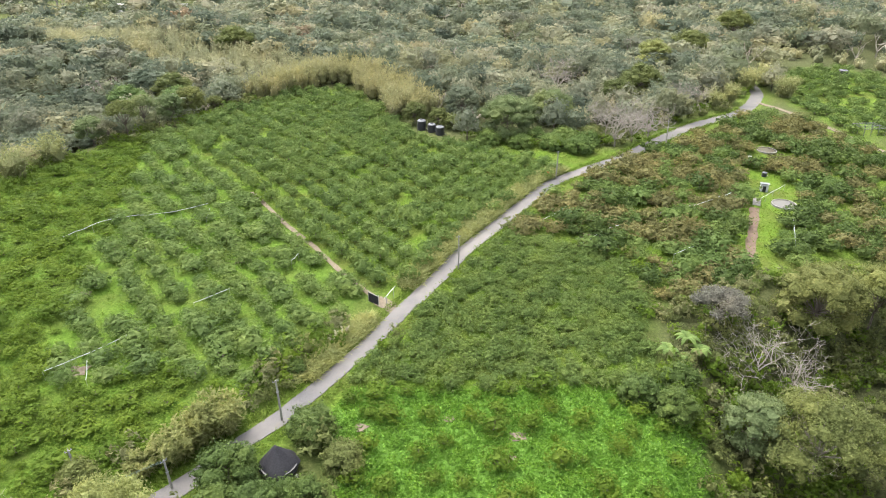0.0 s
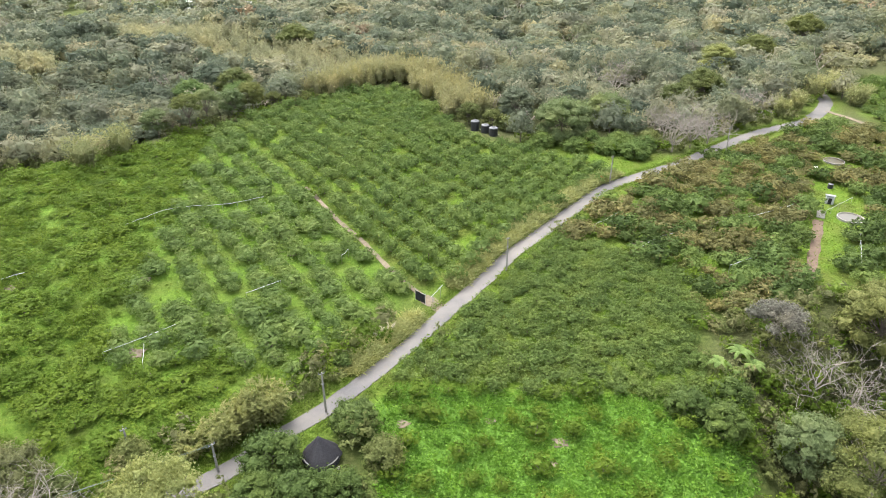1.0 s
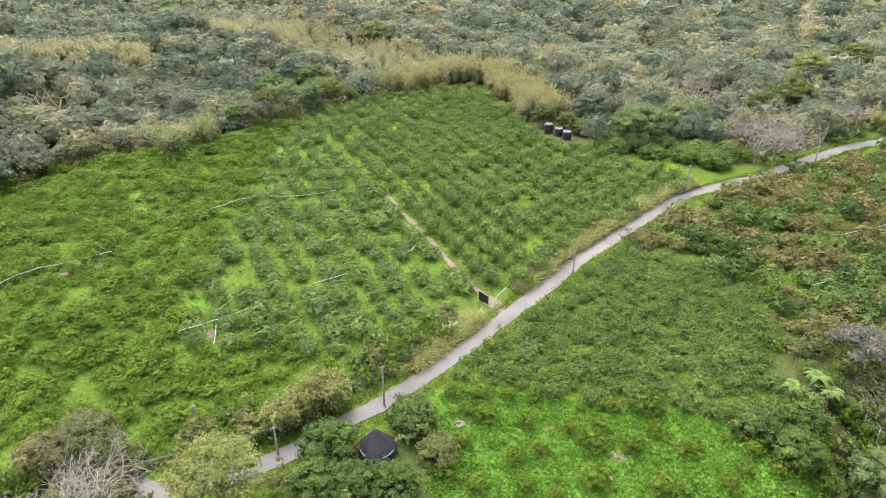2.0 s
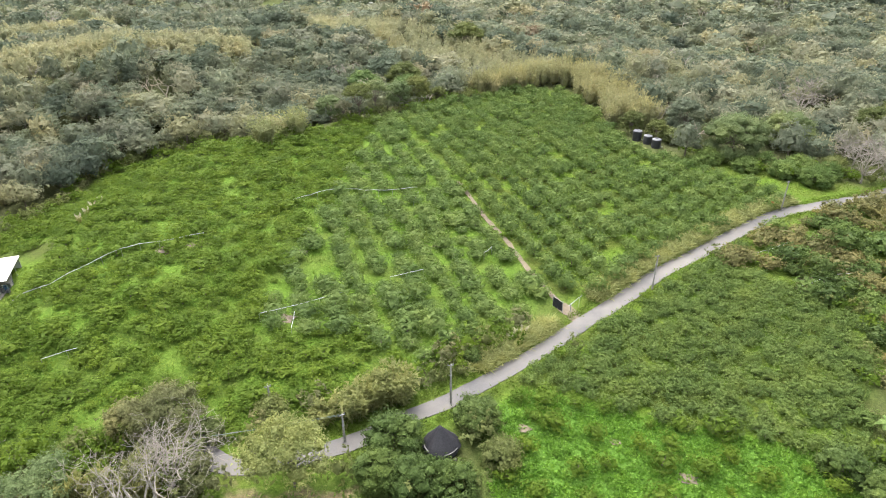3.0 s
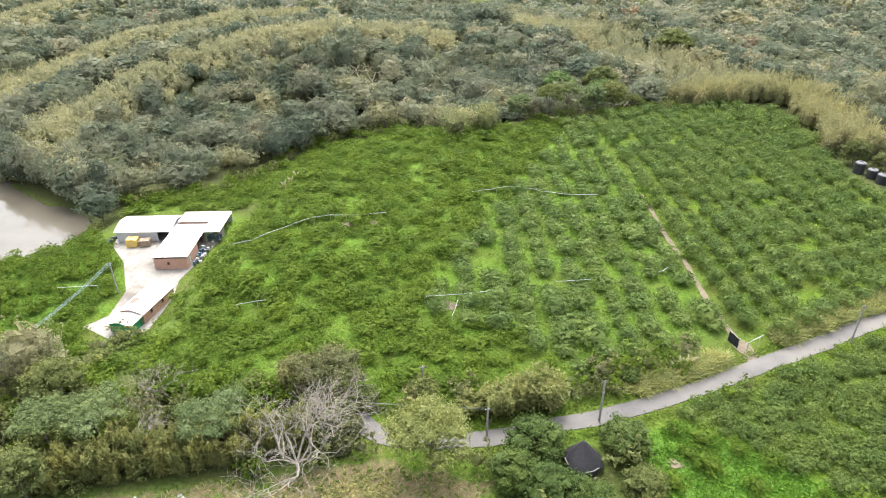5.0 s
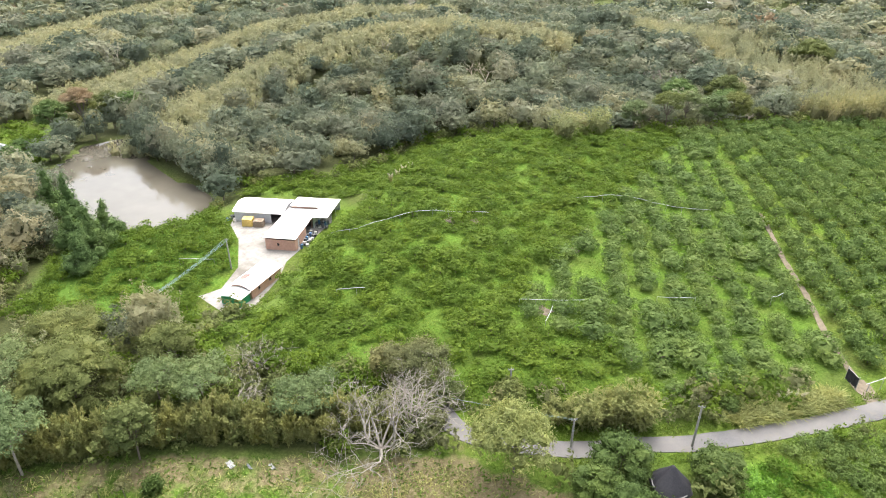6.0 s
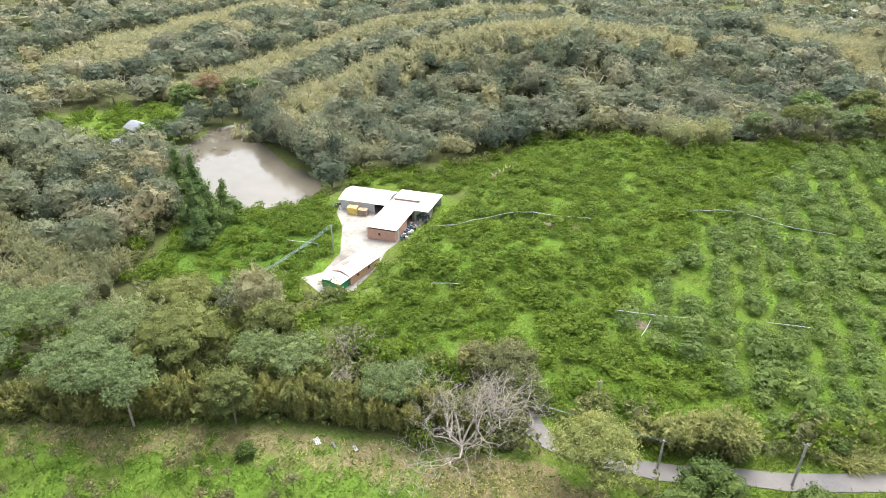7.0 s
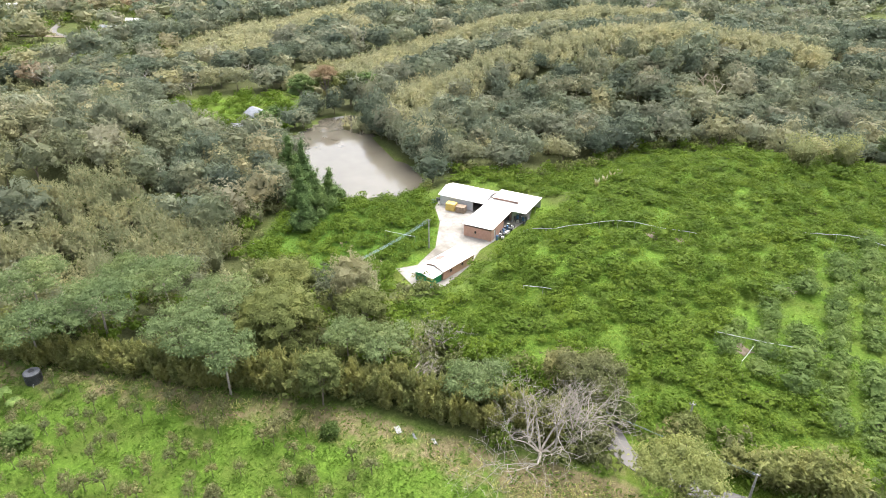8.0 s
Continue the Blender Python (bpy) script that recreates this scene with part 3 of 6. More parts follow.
def domed_crown(shape, rng, mid, radii, bulge, clumps, per, size, core=0.72, low=-0.4, slender=0.55, droop=0.3, ball_=None, tuft=0.12, slot=0):
    """One crown: a dim core inside many separate tufts of leaves at uneven depths, so that it has gaps and a ragged outline."""
    mid, radii = np.array(mid, float), np.array(radii, float)
    bv, bf = ball_ or BALL2
    b = unit(bv)[bf.ravel()]
    b = unit(b + np.repeat(0.12 * rng.normal(size=(len(bf), 3)), 3, 0) + 0.10 * rng.normal(size=b.shape))
    shape.add(mid + b * radii * (core * bulge(b) * (1 + 0.13 * rng.normal(size=len(b))))[:, None], t=np.arange(len(b)).reshape(-1, 3), slot=slot)
    # Tufts spread evenly over the dome, then shaken.
    k = np.arange(clumps) + 0.5
    z = 1.0 - (1.0 - low) * k / clumps
    a = 2.39996 * k + 0.9 * rng.normal(size=clumps)
    flat = np.sqrt(np.maximum(0.0, 1 - z * z))
    d = unit(np.column_stack([flat * np.cos(a), flat * np.sin(a), z]) + 0.16 * rng.normal(size=(clumps, 3)))
    reach = bulge(d) * (0.80 + 0.24 * rng.random(clumps) + 0.16 * (rng.random(clumps) < 0.12))
    pos = mid + d * radii * reach[:, None]
    big = tuft * (0.7 + 0.7 * rng.random(clumps))
    way = unit(rng.normal(size=(clumps, per, 3)) + 0.8 * d[:, None] + np.array([0, 0, 0.3]))
    at = pos[:, None] + way * (big[:, None] * (0.55 + 0.6 * rng.random((clumps, per))))[..., None] * radii / radii.max()
    out = unit(way + 0.35 * d[:, None] + np.array([0, 0, 0.15]))
    return leaves(shape, rng, at.reshape(-1, 3), out.reshape(-1, 3), size, slender, droop, 0.7, slot=slot)


def orchard_crown(seed, leaf=0.112, clumps=52, per=14, slender=0.7, lob=8, depth=0.35, core=0.7, tuft=0.14, ball_=None):
    """An open, low fruit tree, one metre in radius and about 1.4 high before it is scaled."""
    rng = np.random.default_rng(seed)
    s = Shape()
    return domed_crown(s, rng, (0, 0, 0.68), (0.98, 0.98, 0.70), swellings(rng, lob, depth), clumps, per, leaf, core, -0.3, slender, 0.3, ball_, tuft)


def orchard_trunk(seed):
    rng = np.random.default_rng(seed)
    s = Shape()
    tube(s, (0, 0, -0.15), (0.03, 0.02, 0.32), 0.055, 0.045, 5)
    for k in range(4):
        a = 2 * math.pi * (k + rng.random() * 0.6) / 4
        tube(s, (0.03, 0.02, 0.28), (0.4 * math.cos(a), 0.4 * math.sin(a), 0.62), 0.035, 0.015, 4)
    return s


def wood_tree(seed, far=False, tall=1.0, close=False, rim=False):
    """A woodland tree, one metre in crown radius: a full uneven dome on a forked trunk that shows below it."""
    rng = np.random.default_rng(seed)
    s = Shape()
    top = 1.6 * tall
    n, per, size = (150, 16, 0.062) if close else (16, 6, 0.24) if rim else (28, 11, 0.125) if far else (50, 13, 0.086)
    domed_crown(s, rng, (0, 0, top * 0.60), (0.88, 0.88, top * 0.40), swellings(rng, 9 if far else 14, 0.6, 7.0), n, per, size, 0.76, -0.5, 0.8, 0.25, BALL1 if rim else BALL2, 0.12 if close else 0.17)
    for k in range(0 if far else 3):
        a = 2.1 * k + rng.random()
        q = 0.3 + 0.14 * rng.random()
        domed_crown(s, rng, (0.6 * math.cos(a), 0.6 * math.sin(a), top * (0.34 + 0.2 * rng.random())), (q, q, q * 0.8), swellings(rng, 5, 0.3), n // 8, per, size, 0.75, -0.5, 0.65, 0.25, BALL1, 0.14)
    fork = np.array([0.05 * rng.normal(), 0.05 * rng.normal(), top * 0.26])
    tube(s, (0, 0, -0.3), fork, 0.045, 0.035, 3 if far else 5, 1)
    for k in range(0 if far else 3):
        a = 2.1 * k + rng.random()
        tube(s, fork, (0.3 * math.cos(a), 0.3 * math.sin(a), top * 0.5), 0.026, 0.014, 4, 1)
    return s


def bamboo_clump(seed, culms=11, per=36, leaf=0.21, far=False):
    """A clump of arching plumes, about one metre in radius and two high."""
    rng = np.random.default_rng(seed)
    s = Shape()
    if far:
        culms, per, leaf = 7, 22, 0.29
    bv, bf = BALL1
    s.add(bv * np.array([0.55, 0.55, 0.62]) * (1 + 0.1 * rng.normal(size=(len(bv), 1))) + np.array([0, 0, 0.62]), t=bf)
    for k in range(culms):
        a = 2 * math.pi * (k + rng.random()) / culms
        r = 0.10 + 0.85 * math.sqrt((k + 0.5) / culms) * (0.6 + 0.4 * rng.random())
        foot = np.array([0.45 * r * math.cos(a * 2.4), 0.45 * r * math.sin(a * 2.4), 0])
        h = 1.35 + 0.75 * rng.random() - 0.3 * r
        lean = np.array([math.cos(a * 2.4), math.sin(a * 2.4), 0]) * r * 0.6
        u = 0.15 + 0.85 * rng.random(per) ** 0.75
        spine = foot + lean * (u ** 1.5)[:, None] + np.array([0, 0, 1.0]) * (h * u)[:, None]
        w = 0.30 * np.sqrt(np.maximum(0.04, np.sin(math.pi * (0.1 + 0.88 * u))))
        off = unit(rng.normal(size=(per, 3))) * w[:, None]
        leaves(s, rng, spine + off, unit(off * 1.5 + np.array([0, 0, 0.9]) + lean * 0.3), leaf, 0.36, 0.35, 0.6, along=unit(lean + off * 2.0 + np.array([0, 0, 0.75])))
        if not far:
            tube(s, foot - np.array([0, 0, 0.2]), foot + lean * 0.5 + np.array([0, 0, h * 0.62]), 0.014, 0.01, 3, 1)
    return s


def bare_tree(seed, depth=4, spread_=0.5, slot=0, sides=5):
    """A leafless tree, about one metre in radius and two high."""
    rng = np.random.default_rng(seed)
    s = Shape()
    tube(s, (0, 0, -0.25), (0.02, 0.01, 0.35), 0.06, 0.045, sides, slot)
    for k in range(3):
        a = 2 * math.pi * (k + rng.random() * 0.7) / 3
        boughs(s, rng, (0.02, 0.01, 0.32), (math.cos(a) * spread_, math.sin(a) * spread_, 0.75), 0.50, 0.036, depth - 1, slot, (2, 3), 0.32, 0.12, 0.74, None, sides)
    return s


ORCHARD = [orchard_crown(10 + k) for k in range(6)]
ORCHARD_FAR = [orchard_crown(20 + k, leaf=0.14, clumps=42, per=10, slender=0.75, tuft=0.16) for k in range(6)]
SLOPE = [orchard_crown(30 + k, leaf=0.15, clumps=38, per=8, lob=7, depth=0.5, core=0.6, tuft=0.18) for k in range(6)]
BROAD = [orchard_crown(40 + k, leaf=0.19, clumps=32, per=10, slender=0.55, lob=6, depth=0.45, core=0.6, tuft=0.19) for k in range(5)]
TRUNKS = [orchard_trunk(70 + k) for k in range(3)]
WOOD_NEAR = [wood_tree(100 + k, False, 0.92 + 0.08 * k) for k in range(6)]
WOOD_CLOSE = [wood_tree(110 + k, False, 0.92 + 0.08 * k, True) for k in range(6)]
WOOD_FAR = [wood_tree(120 + k, True, 0.92 + 0.08 * k) for k in range(6)]
WOOD_RIM = [wood_tree(130 + k, True, 0.92 + 0.08 * k, rim=True) for k in range(6)]
BAMBOO_NEAR = [bamboo_clump(140 + k) for k in range(3)]
BAMBOO_FAR = [bamboo_clump(150 + k, far=True) for k in range(3)]
BARE_FAR = [bare_tree(160 + k, 3, sides=3) for k in range(3)]


def thing(name, label, category, group=""):
    return tagged(new(name), label, category, group)


def part(name, data, parent, mat=None, label=""):
    """A mesh (or a bmesh) as one part under its thing."""
    if isinstance(data, bmesh.types.BMesh):
        me = bpy.data.meshes.new(name)
        data.to_mesh(me)
        data.free()
        data = me
    if mat is not None and not data.materials:
        data.materials.append(mat)
    ob = new(name, data)
    ob.parent = parent
    if label:
        ob["label"] = label
    return ob


def rows_in(poly, along, gap_along, gap_across, jitter, seed, miss=0.03, first=None, away=3.1):
    """Planting places in straight rows inside a field."""
    rng = np.random.default_rng(seed)
    a = np.array(along, float)
    a /= np.linalg.norm(a)
    b = np.array([-a[1], a[0]])
    p = np.array(poly, float)
    u, v = p @ a, p @ b
    U, V = np.meshgrid(np.arange(u.min(), u.max(), gap_along), np.arange(v.min(), v.max(), gap_across) if first is None else np.arange(first - 40 * gap_across, first + 40 * gap_across, gap_across))
    U[1::2] += gap_along * 0.5
    U, V = U.ravel() + rng.normal(size=U.size) * jitter, V.ravel() + rng.normal(size=V.size) * jitter
    x, y = U * a[0] + V * b[0], U * a[1] + V * b[1]
    keep = inside(x, y, poly) & (rng.random(len(x)) > miss)
    keep &= near_line(x, y, ROAD)[0] > away
    for sx, sy, sr in SPECIAL:
        keep &= np.hypot(x - sx, y - sy) > sr * 0.6 + 0.6
    return np.column_stack([x[keep], y[keep]])


# Trees that stand out, each built by itself further down: plan and crown radius.
GREAT_TREES = [
    # x, y, radius, height, leaf material name, habit
    (61, 87, 7.4, 14, "olive", "dome"), (73, 90, 6.0, 14, "olive", "dome"), (43.5, 83, 5.0, 7.5, "grey", "open"), (41.5, 63.5, 4.9, 9.5, "pale", "dome"), (80, 250.5, 7.0, 14, "lane", "dome"), (-230, 54, 5.5, 16, "rust", "open"), (-236.5, 46.5, 5.6, 13, "forest", "dome"), (-227, 62.5, 5.2, 13, "olivegreen", "dome"), (-241, 57, 6.2, 15, "olivegreen", "dome"), (-223.5, 68.5, 5.0, 12, "forest", "dome"), (-221.5, 33.5, 3.4, 6, "forest", "dome"), (-211.5, 28.5, 3.6, 8, "forest", "dome"),
    (-97.5, 170.5, 4.4, 9, "pale", "dome"), (-91.8, 169.0, 2.8, 6.5, "greygreen", "open"), (-88.8, 173.4, 5.2, 11, "olivegreen", "open"), (-86.0, 179.2, 4.4, 11, "pale", "open"), (-81.6, 187.0, 4.6, 9.5, "pale", "dome"), (-78.0, 195.0, 4.8, 10, "olivegreen", "dome"), (-73.0, 201.0, 2.8, 5, "olivegreen", "open"),
    (49, 60.5, 8.8, 14, "olive", "open"), (-33.7, 43.2, 5.9, 9.4, "lane", "open"), (-57.5, 43.5, 3.3, 5.2, "brownolive", "dome"), (-53.0, 46.3, 4.9, 6.4, "brownolive", "open"),
    (-87.5, 2.0, 5.4, 9.5, "acacia", "umbrella"), (-99, -6, 6.0, 10, "acacia", "umbrella"), (-104, -25, 6.4, 11, "acacia", "umbrella"), (-101.0, 13.0, 7.2, 9.5, "olivegreen", "dome"), (-106, -12, 5.6, 10, "acacia", "umbrella"),
    (-69.8, 21.4, 4.6, 7.5, "acacia", "umbrella"), (-58.0, 30.6, 4.7, 7.0, "acacia", "umbrella"), (-79.6, -3.4, 6.0, 10.5, "acacia", "umbrella"),
    (-92.4, -15.0, 6.8, 11, "acacia", "umbrella"), (-90.5, -24, 5.4, 10, "acacia", "umbrella"), (-82.3, 9.3, 7.6, 9.5, "olivegreen", "dome"), (-79.8, 21.5, 4.6, 7.5, "olivegreen", "dome"),
    (-65.6, 11.4, 3.3, 8.5, "olivegreen", "dome"), (-72.3, 0.4, 4.8, 10.5, "acacia", "umbrella"), (-74.4, -25.0, 2.2, 2.6, "orchard", "dome"), (-56.1, -3.8, 1.0, 1.3, "brownolive", "dome"), (-54.8, 6.2, 0.9, 1.4, "olivegreen", "dome"), (-72.4, 16.9, 3.4, 8.0, "acacia", "umbrella"),
    (-134, 27.3, 4.2, 9.5, "wood", "column"), (-138.5, 31.5, 4.0, 9.4, "wood", "column"), (-129.5, 23.0, 3.8, 8.2, "wood", "column"), (-140.5, 25.0, 4.4, 10.4, "wood", "column"), (-161.8, 26.7, 4.4, 12, "wood", "column"), (-156, 29, 3.8, 12, "wood", "column"),
    (18, 175.5, 8.4, 12.5, "pale", "dome"), (5.5, 189, 6.0, 11, "dark", "dome"), (-1.5, 184.5, 3.6, 5.5, "olivegreen", "dome"), (-8.6, 187.0, 4.0, 7, "olivegreen", "dome"), (3.2, 181.0, 3.0, 4.6, "olivegreen", "dome"), (32, 188.5, 7.4, 10.5, "pale", "dome"), (103, 276, 9.0, 13, "olivegreen", "dome"), (135, 310, 10.0, 16, "olivegreen", "dome"), (66, 214, 7.5, 12, "olivegreen", "dome"), (55, 200, 6.5, 11, "olivegreen", "dome"), (-95, 225, 7.5, 11, "olivegreen", "dome"), (-106, 212, 7.0, 11, "forest", "dome"), (-88, 210, 6.4, 11, "forest", "dome"), (-88, 281, 9, 12, "olivegreen", "dome"), (36, 162, 4.6, 4.6, "orchard", "dome"), (29.5, 165, 4.4, 4.2, "orchard", "dome"), (21, 166.5, 3.8, 3.8, "orchard", "dome"), (25.5, 171.5, 3.8, 4.0, "orchard", "dome"), (33.5, 170.5, 4.2, 4.4, "orchard", "dome"), (39.5, 168.0, 3.6, 4.0, "orchard", "dome"), (41.5, 172.5, 3.8, 4.4, "olivegreen", "dome"),
    (12.5, 169, 4.0, 3.8, "orchard", "dome"), (-25.2, 52.8, 4.0, 4.8, "mango", "dome"), (-24.8, 47.4, 3.5, 4.2, "mango", "dome"), (-20.2, 47.6, 3.9, 4.5, "mango", "dome"), (-16.2, 49.2, 3.0, 3.6, "mango", "dome"), (-16.6, 59.6, 3.7, 4.4, "mango", "dome"), (-12.1, 54.9, 2.8, 3.3, "olivegreen", "dome"), (-14.4, 45.2, 2.8, 3.4, "mango", "dome"),
    (26.5, 66.6, 3.2, 3.6, "mango", "dome"), (30.5, 64, 3.5, 4.0, "mango", "dome"), (33.0, 69.8, 3.0, 3.6, "mango", "dome"), (-60.2, 10.8, 1.3, 1.9, "mango", "dome"), (-42.6, 52.4, 2.3, 2.7, "olivegreen", "dome"), (-45.8, 41.2, 1.9, 2.3, "brownolive", "dome"), (-50.6, 44.2, 2.4, 2.8, "olivegreen", "dome"), (-47.6, 46.0, 2.3, 3.0, "olivegreen", "dome"), (-44.4, 38.6, 1.6, 1.8, "brownolive", "dome"), (-20.9, 71.8, 1.5, 2.2, "mango", "dome")]
BARE_TREES = [(46.5, 166.5, 4.0, 12.5), (-45.9, 32.8, 7.0, 12.5), (-47.0, 38.6, 4.4, 10.5), (-71.2, 30.5, 4.4, 6.4), (46, 75, 7.0, 11), (53, 75.5, 5.0, 10), (-64.5, 25.1, 3.8, 6.5), (52, 170, 4.0, 11.5), (57.5, 173.5, 3.6, 10.5), (75, 198, 6, 12), (39, 220, 6, 13), (47, 179, 5, 11), (-121, 226, 6, 11)]
BAMBOO_CLUMPS = [(-28.1, 60.7, 4.2, 6.2), (-32.4, 56.4, 3.4, 4.8), (-30.2, 58.6, 3.2, 5.2), (-103.6, 143.8, 6.2, 9.2), (-99.0, 153.8, 5.0, 8.8), (105.5, 222, 5.2, 8), (114.5, 213, 5.0, 8), (113, 226, 5.0, 8), (93.5, 207, 3.5, 7), (87, 201, 3.2, 6), (-35.5, 53.4, 2.4, 3.2)]
SPECIAL = [(g[0], g[1], g[2]) for g in GREAT_TREES + BARE_TREES + BAMBOO_CLUMPS] + [(-19.6, 54.3, 3.4), (-3.5, 178, 5.0), (-11.3, 89.6, 2.6)]
PATH_DIR = (-0.61, 0.79)
KEEP_OFF = [[(55, 101), (60, 100), (71, 126), (66, 129)], [(66, 121), (77, 121), (80, 133), (81, 149), (74, 150), (69, 138)],
            [(81, 154), (90, 154), (90, 167), (81, 167)]]
PATH_V = -46.9
PATH_LINE = [(-7.5, 88), (-17, 98), (-34, 121), (-46, 137)]


def clear_of(p, extra=0.0):
    k = ~in_any(p[:, 0], p[:, 1], KEEP_OFF) & (near_line(p[:, 0], p[:, 1], PATH_LINE)[0] > 1.7 + extra) & (near_line(p[:, 0], p[:, 1], YARD + YARD[:1])[0] > 2.3)
    k &= near_line(p[:, 0], p[:, 1], [(103, 207), (108, 196), (113, 181), (116, 168), (120, 156), (128, 146)])[0] > 2.5
    return p[k]


def planted(kind, pts, shapes, radius, height, vary, seed):
    rng = np.random.default_rng(seed)
    z = land(pts[:, 0], pts[:, 1])
    out = []
    for (x, y), zz in zip(pts, z):
        w = radius * (1 + vary * rng.normal())
        out.append((kind, int(rng.integers(len(shapes))), x, y, float(zz), rng.random() * 6.283, max(0.4 * radius, w), height * (0.85 + 0.3 * rng.random()) * max(0.5, w / radius)))
    return out


# kind: (crown shapes, leaf material, label, group)
KINDS = {
    "orchard": (ORCHARD, M_ORCHARD, "low rounded dark green fruit tree on grass", "fruit trees in rows"),
    "citrus": (SLOPE, M_CITRUS, "dense bushy deep green fruit tree on the slope", "bushy fruit trees on the slope"),
    "broad": (BROAD, M_BROADLEAF, "large-leaved grey-green fruit tree in a dense stand", "large-leaved fruit trees beside the road"),
    "blue": (ORCHARD, M_MANGO, "full rounded dark green fruit tree on the terrace", "dark fruit trees on the terrace"),
    "russet": (ORCHARD, M_RUSSET, "fruit tree with brownish-red withering leaves", "withering fruit trees"),
}
trees = []
up = clear_of(rows_in(F_UPPER, PATH_DIR, 4.4, 4.5, 0.28, 1, 0.03, PATH_V - 2.9))
trees += planted("orchard", up, ORCHARD, 2.12, 1.95, 0.12, 11)
wst = clear_of(rows_in(F_WEST, PATH_DIR, 3.7, 4.8, 0.4, 2, 0.06, PATH_V + 2.8))
dense = (wst[:, 0] < -54 - 0.25 * (wst[:, 1] - 60)) | (near_line(wst[:, 0], wst[:, 1], [(-60, 46), (-40, 58)])[0] < 14)
trees += planted("orchard", wst[~dense], ORCHARD, 2.15, 1.5, 0.2, 12)
slope = clear_of(rows_in(F_WEST, PATH_DIR, 2.9, 2.9, 0.45, 3, 0.10))
sd = (slope[:, 0] < -54 - 0.25 * (slope[:, 1] - 60)) | (near_line(slope[:, 0], slope[:, 1], [(-60, 46), (-40, 58)])[0] < 14)
trees += planted("citrus", slope[sd], SLOPE, 1.9, 1.05, 0.28, 13)
trees += planted("broad", rows_in(F_BROAD, (1.0, 0.15), 1.8, 1.8, 0.4, 4, 0.04, away=2.3), BROAD, 1.28, 1.05, 0.16, 14)
rus = clear_of(rows_in(F_RUSSET, (0.92, -0.38), 3.3, 4.1, 0.6, 5, 0.05))
rus = rus[waves(rus[:, 0], rus[:, 1], 5.0, 4.4) - 0.12 * smooth(22, 50, near_line(rus[:, 0], rus[:, 1], ROAD)[0]) > -0.72]
pick = 0.5 + 0.5 * waves(rus[:, 0], rus[:, 1], 6.0, 2.0) + 0.3 * np.random.default_rng(6).normal(size=len(rus)) > 0.42 + 0.25 * (near_line(rus[:, 0], rus[:, 1], ROAD)[0] > 36)
deep = ~pick & (np.random.default_rng(60).random(len(rus)) < 0.55)
trees += planted("russet", rus[pick], ORCHARD, 2.35, 1.75, 0.2, 15)
trees += planted("orchard", rus[~pick & ~deep], ORCHARD, 2.35, 1.8, 0.2, 16)
trees += planted("blue", rus[deep], ORCHARD, 2.5, 2.0, 0.22, 66)
trees += planted("orchard", clear_of(rows_in(F_TERRACE, (0.9, -0.2), 3.4, 5.5, 0.6, 7, 0.1)), ORCHARD, 2.0, 1.6, 0.2, 17)
low = rows_in(F_LOW, (1.0, 0.1), 4.6, 4.6, 0.9, 8, 0.12)
trees += planted("citrus", low, SLOPE, 1.6, 1.15, 0.25, 18)
trees += planted("citrus", rows_in(F_CLEARING, (0.8, 0.6), 4.0, 4.4, 1.2, 61, 0.3), SLOPE, 2.2, 1.7, 0.3, 62)
trees += planted("citrus", rows_in(F_VALLEY, (0.8, 0.6), 2.8, 2.9, 0.4, 9, 0.1), SLOPE, 1.8, 1.2, 0.2, 19)


def tree_thing(kind, k, label, group):
    shapes, mat, _, _ = KINDS[kind]
    t = thing("fruit_tree", label, "tree", group)
    part("crown", shapes[k].mesh("crown", [mat]), t)
    part("trunk", TRUNKS[k % 3].mesh("trunk", [M_BARK]), t)
    return t


def plant_orchards():
    near = lambda r: math.hypot(r[2], r[3])
    trees.sort(key=near)
    single, rest = trees[:300], trees[300:]
    first = {}
    for kind, k, x, y, z, turn, w, h in single:
        m = Matrix.LocRotScale((x, y, z), Euler((0, 0, turn)), (w, w, h))
        if (kind, k) not in first:
            first[kind, k] = tree_thing(kind, k, KINDS[kind][2], KINDS[kind][3])
            first[kind, k].matrix_basis = m
        else:
            src = first[kind, k]
            c = copy_thing(src, Matrix.Identity(4))
            c.matrix_basis = m
    for kind, (shapes, mat, label, _) in KINDS.items():
        rows = [r[1:] for r in rest if r[0] == kind]
        if not rows:
            continue
        both = []
        if shapes is ORCHARD:
            rows = [(r[0] + len(ORCHARD) * (math.hypot(r[1], r[2]) > 105), *r[1:]) for r in rows]
            shapes = ORCHARD + ORCHARD_FAR
        for k, s in enumerate(shapes):
            v, t, q, tm, qm = s.arrays()
            b = Shape().add(v, t, q, 0)
            b = tube(b, (0, 0, -0.15), (0.03, 0.02, 0.5), 0.055, 0.04, 4, 1)
            both.append(b)
        name = {"orchard": "orchard_rows", "citrus": "slope_orchard", "broad": "broadleaf_orchard", "russet": "withering_orchard", "blue": "terrace_orchard"}[kind]
        tagged(new(name, joined(name, both, rows, [mat, M_BARK])), "rows of " + label.split(" on ")[0].split(" in ")[0] + "s", "orchard", kind="stuff")


plant_orchards()

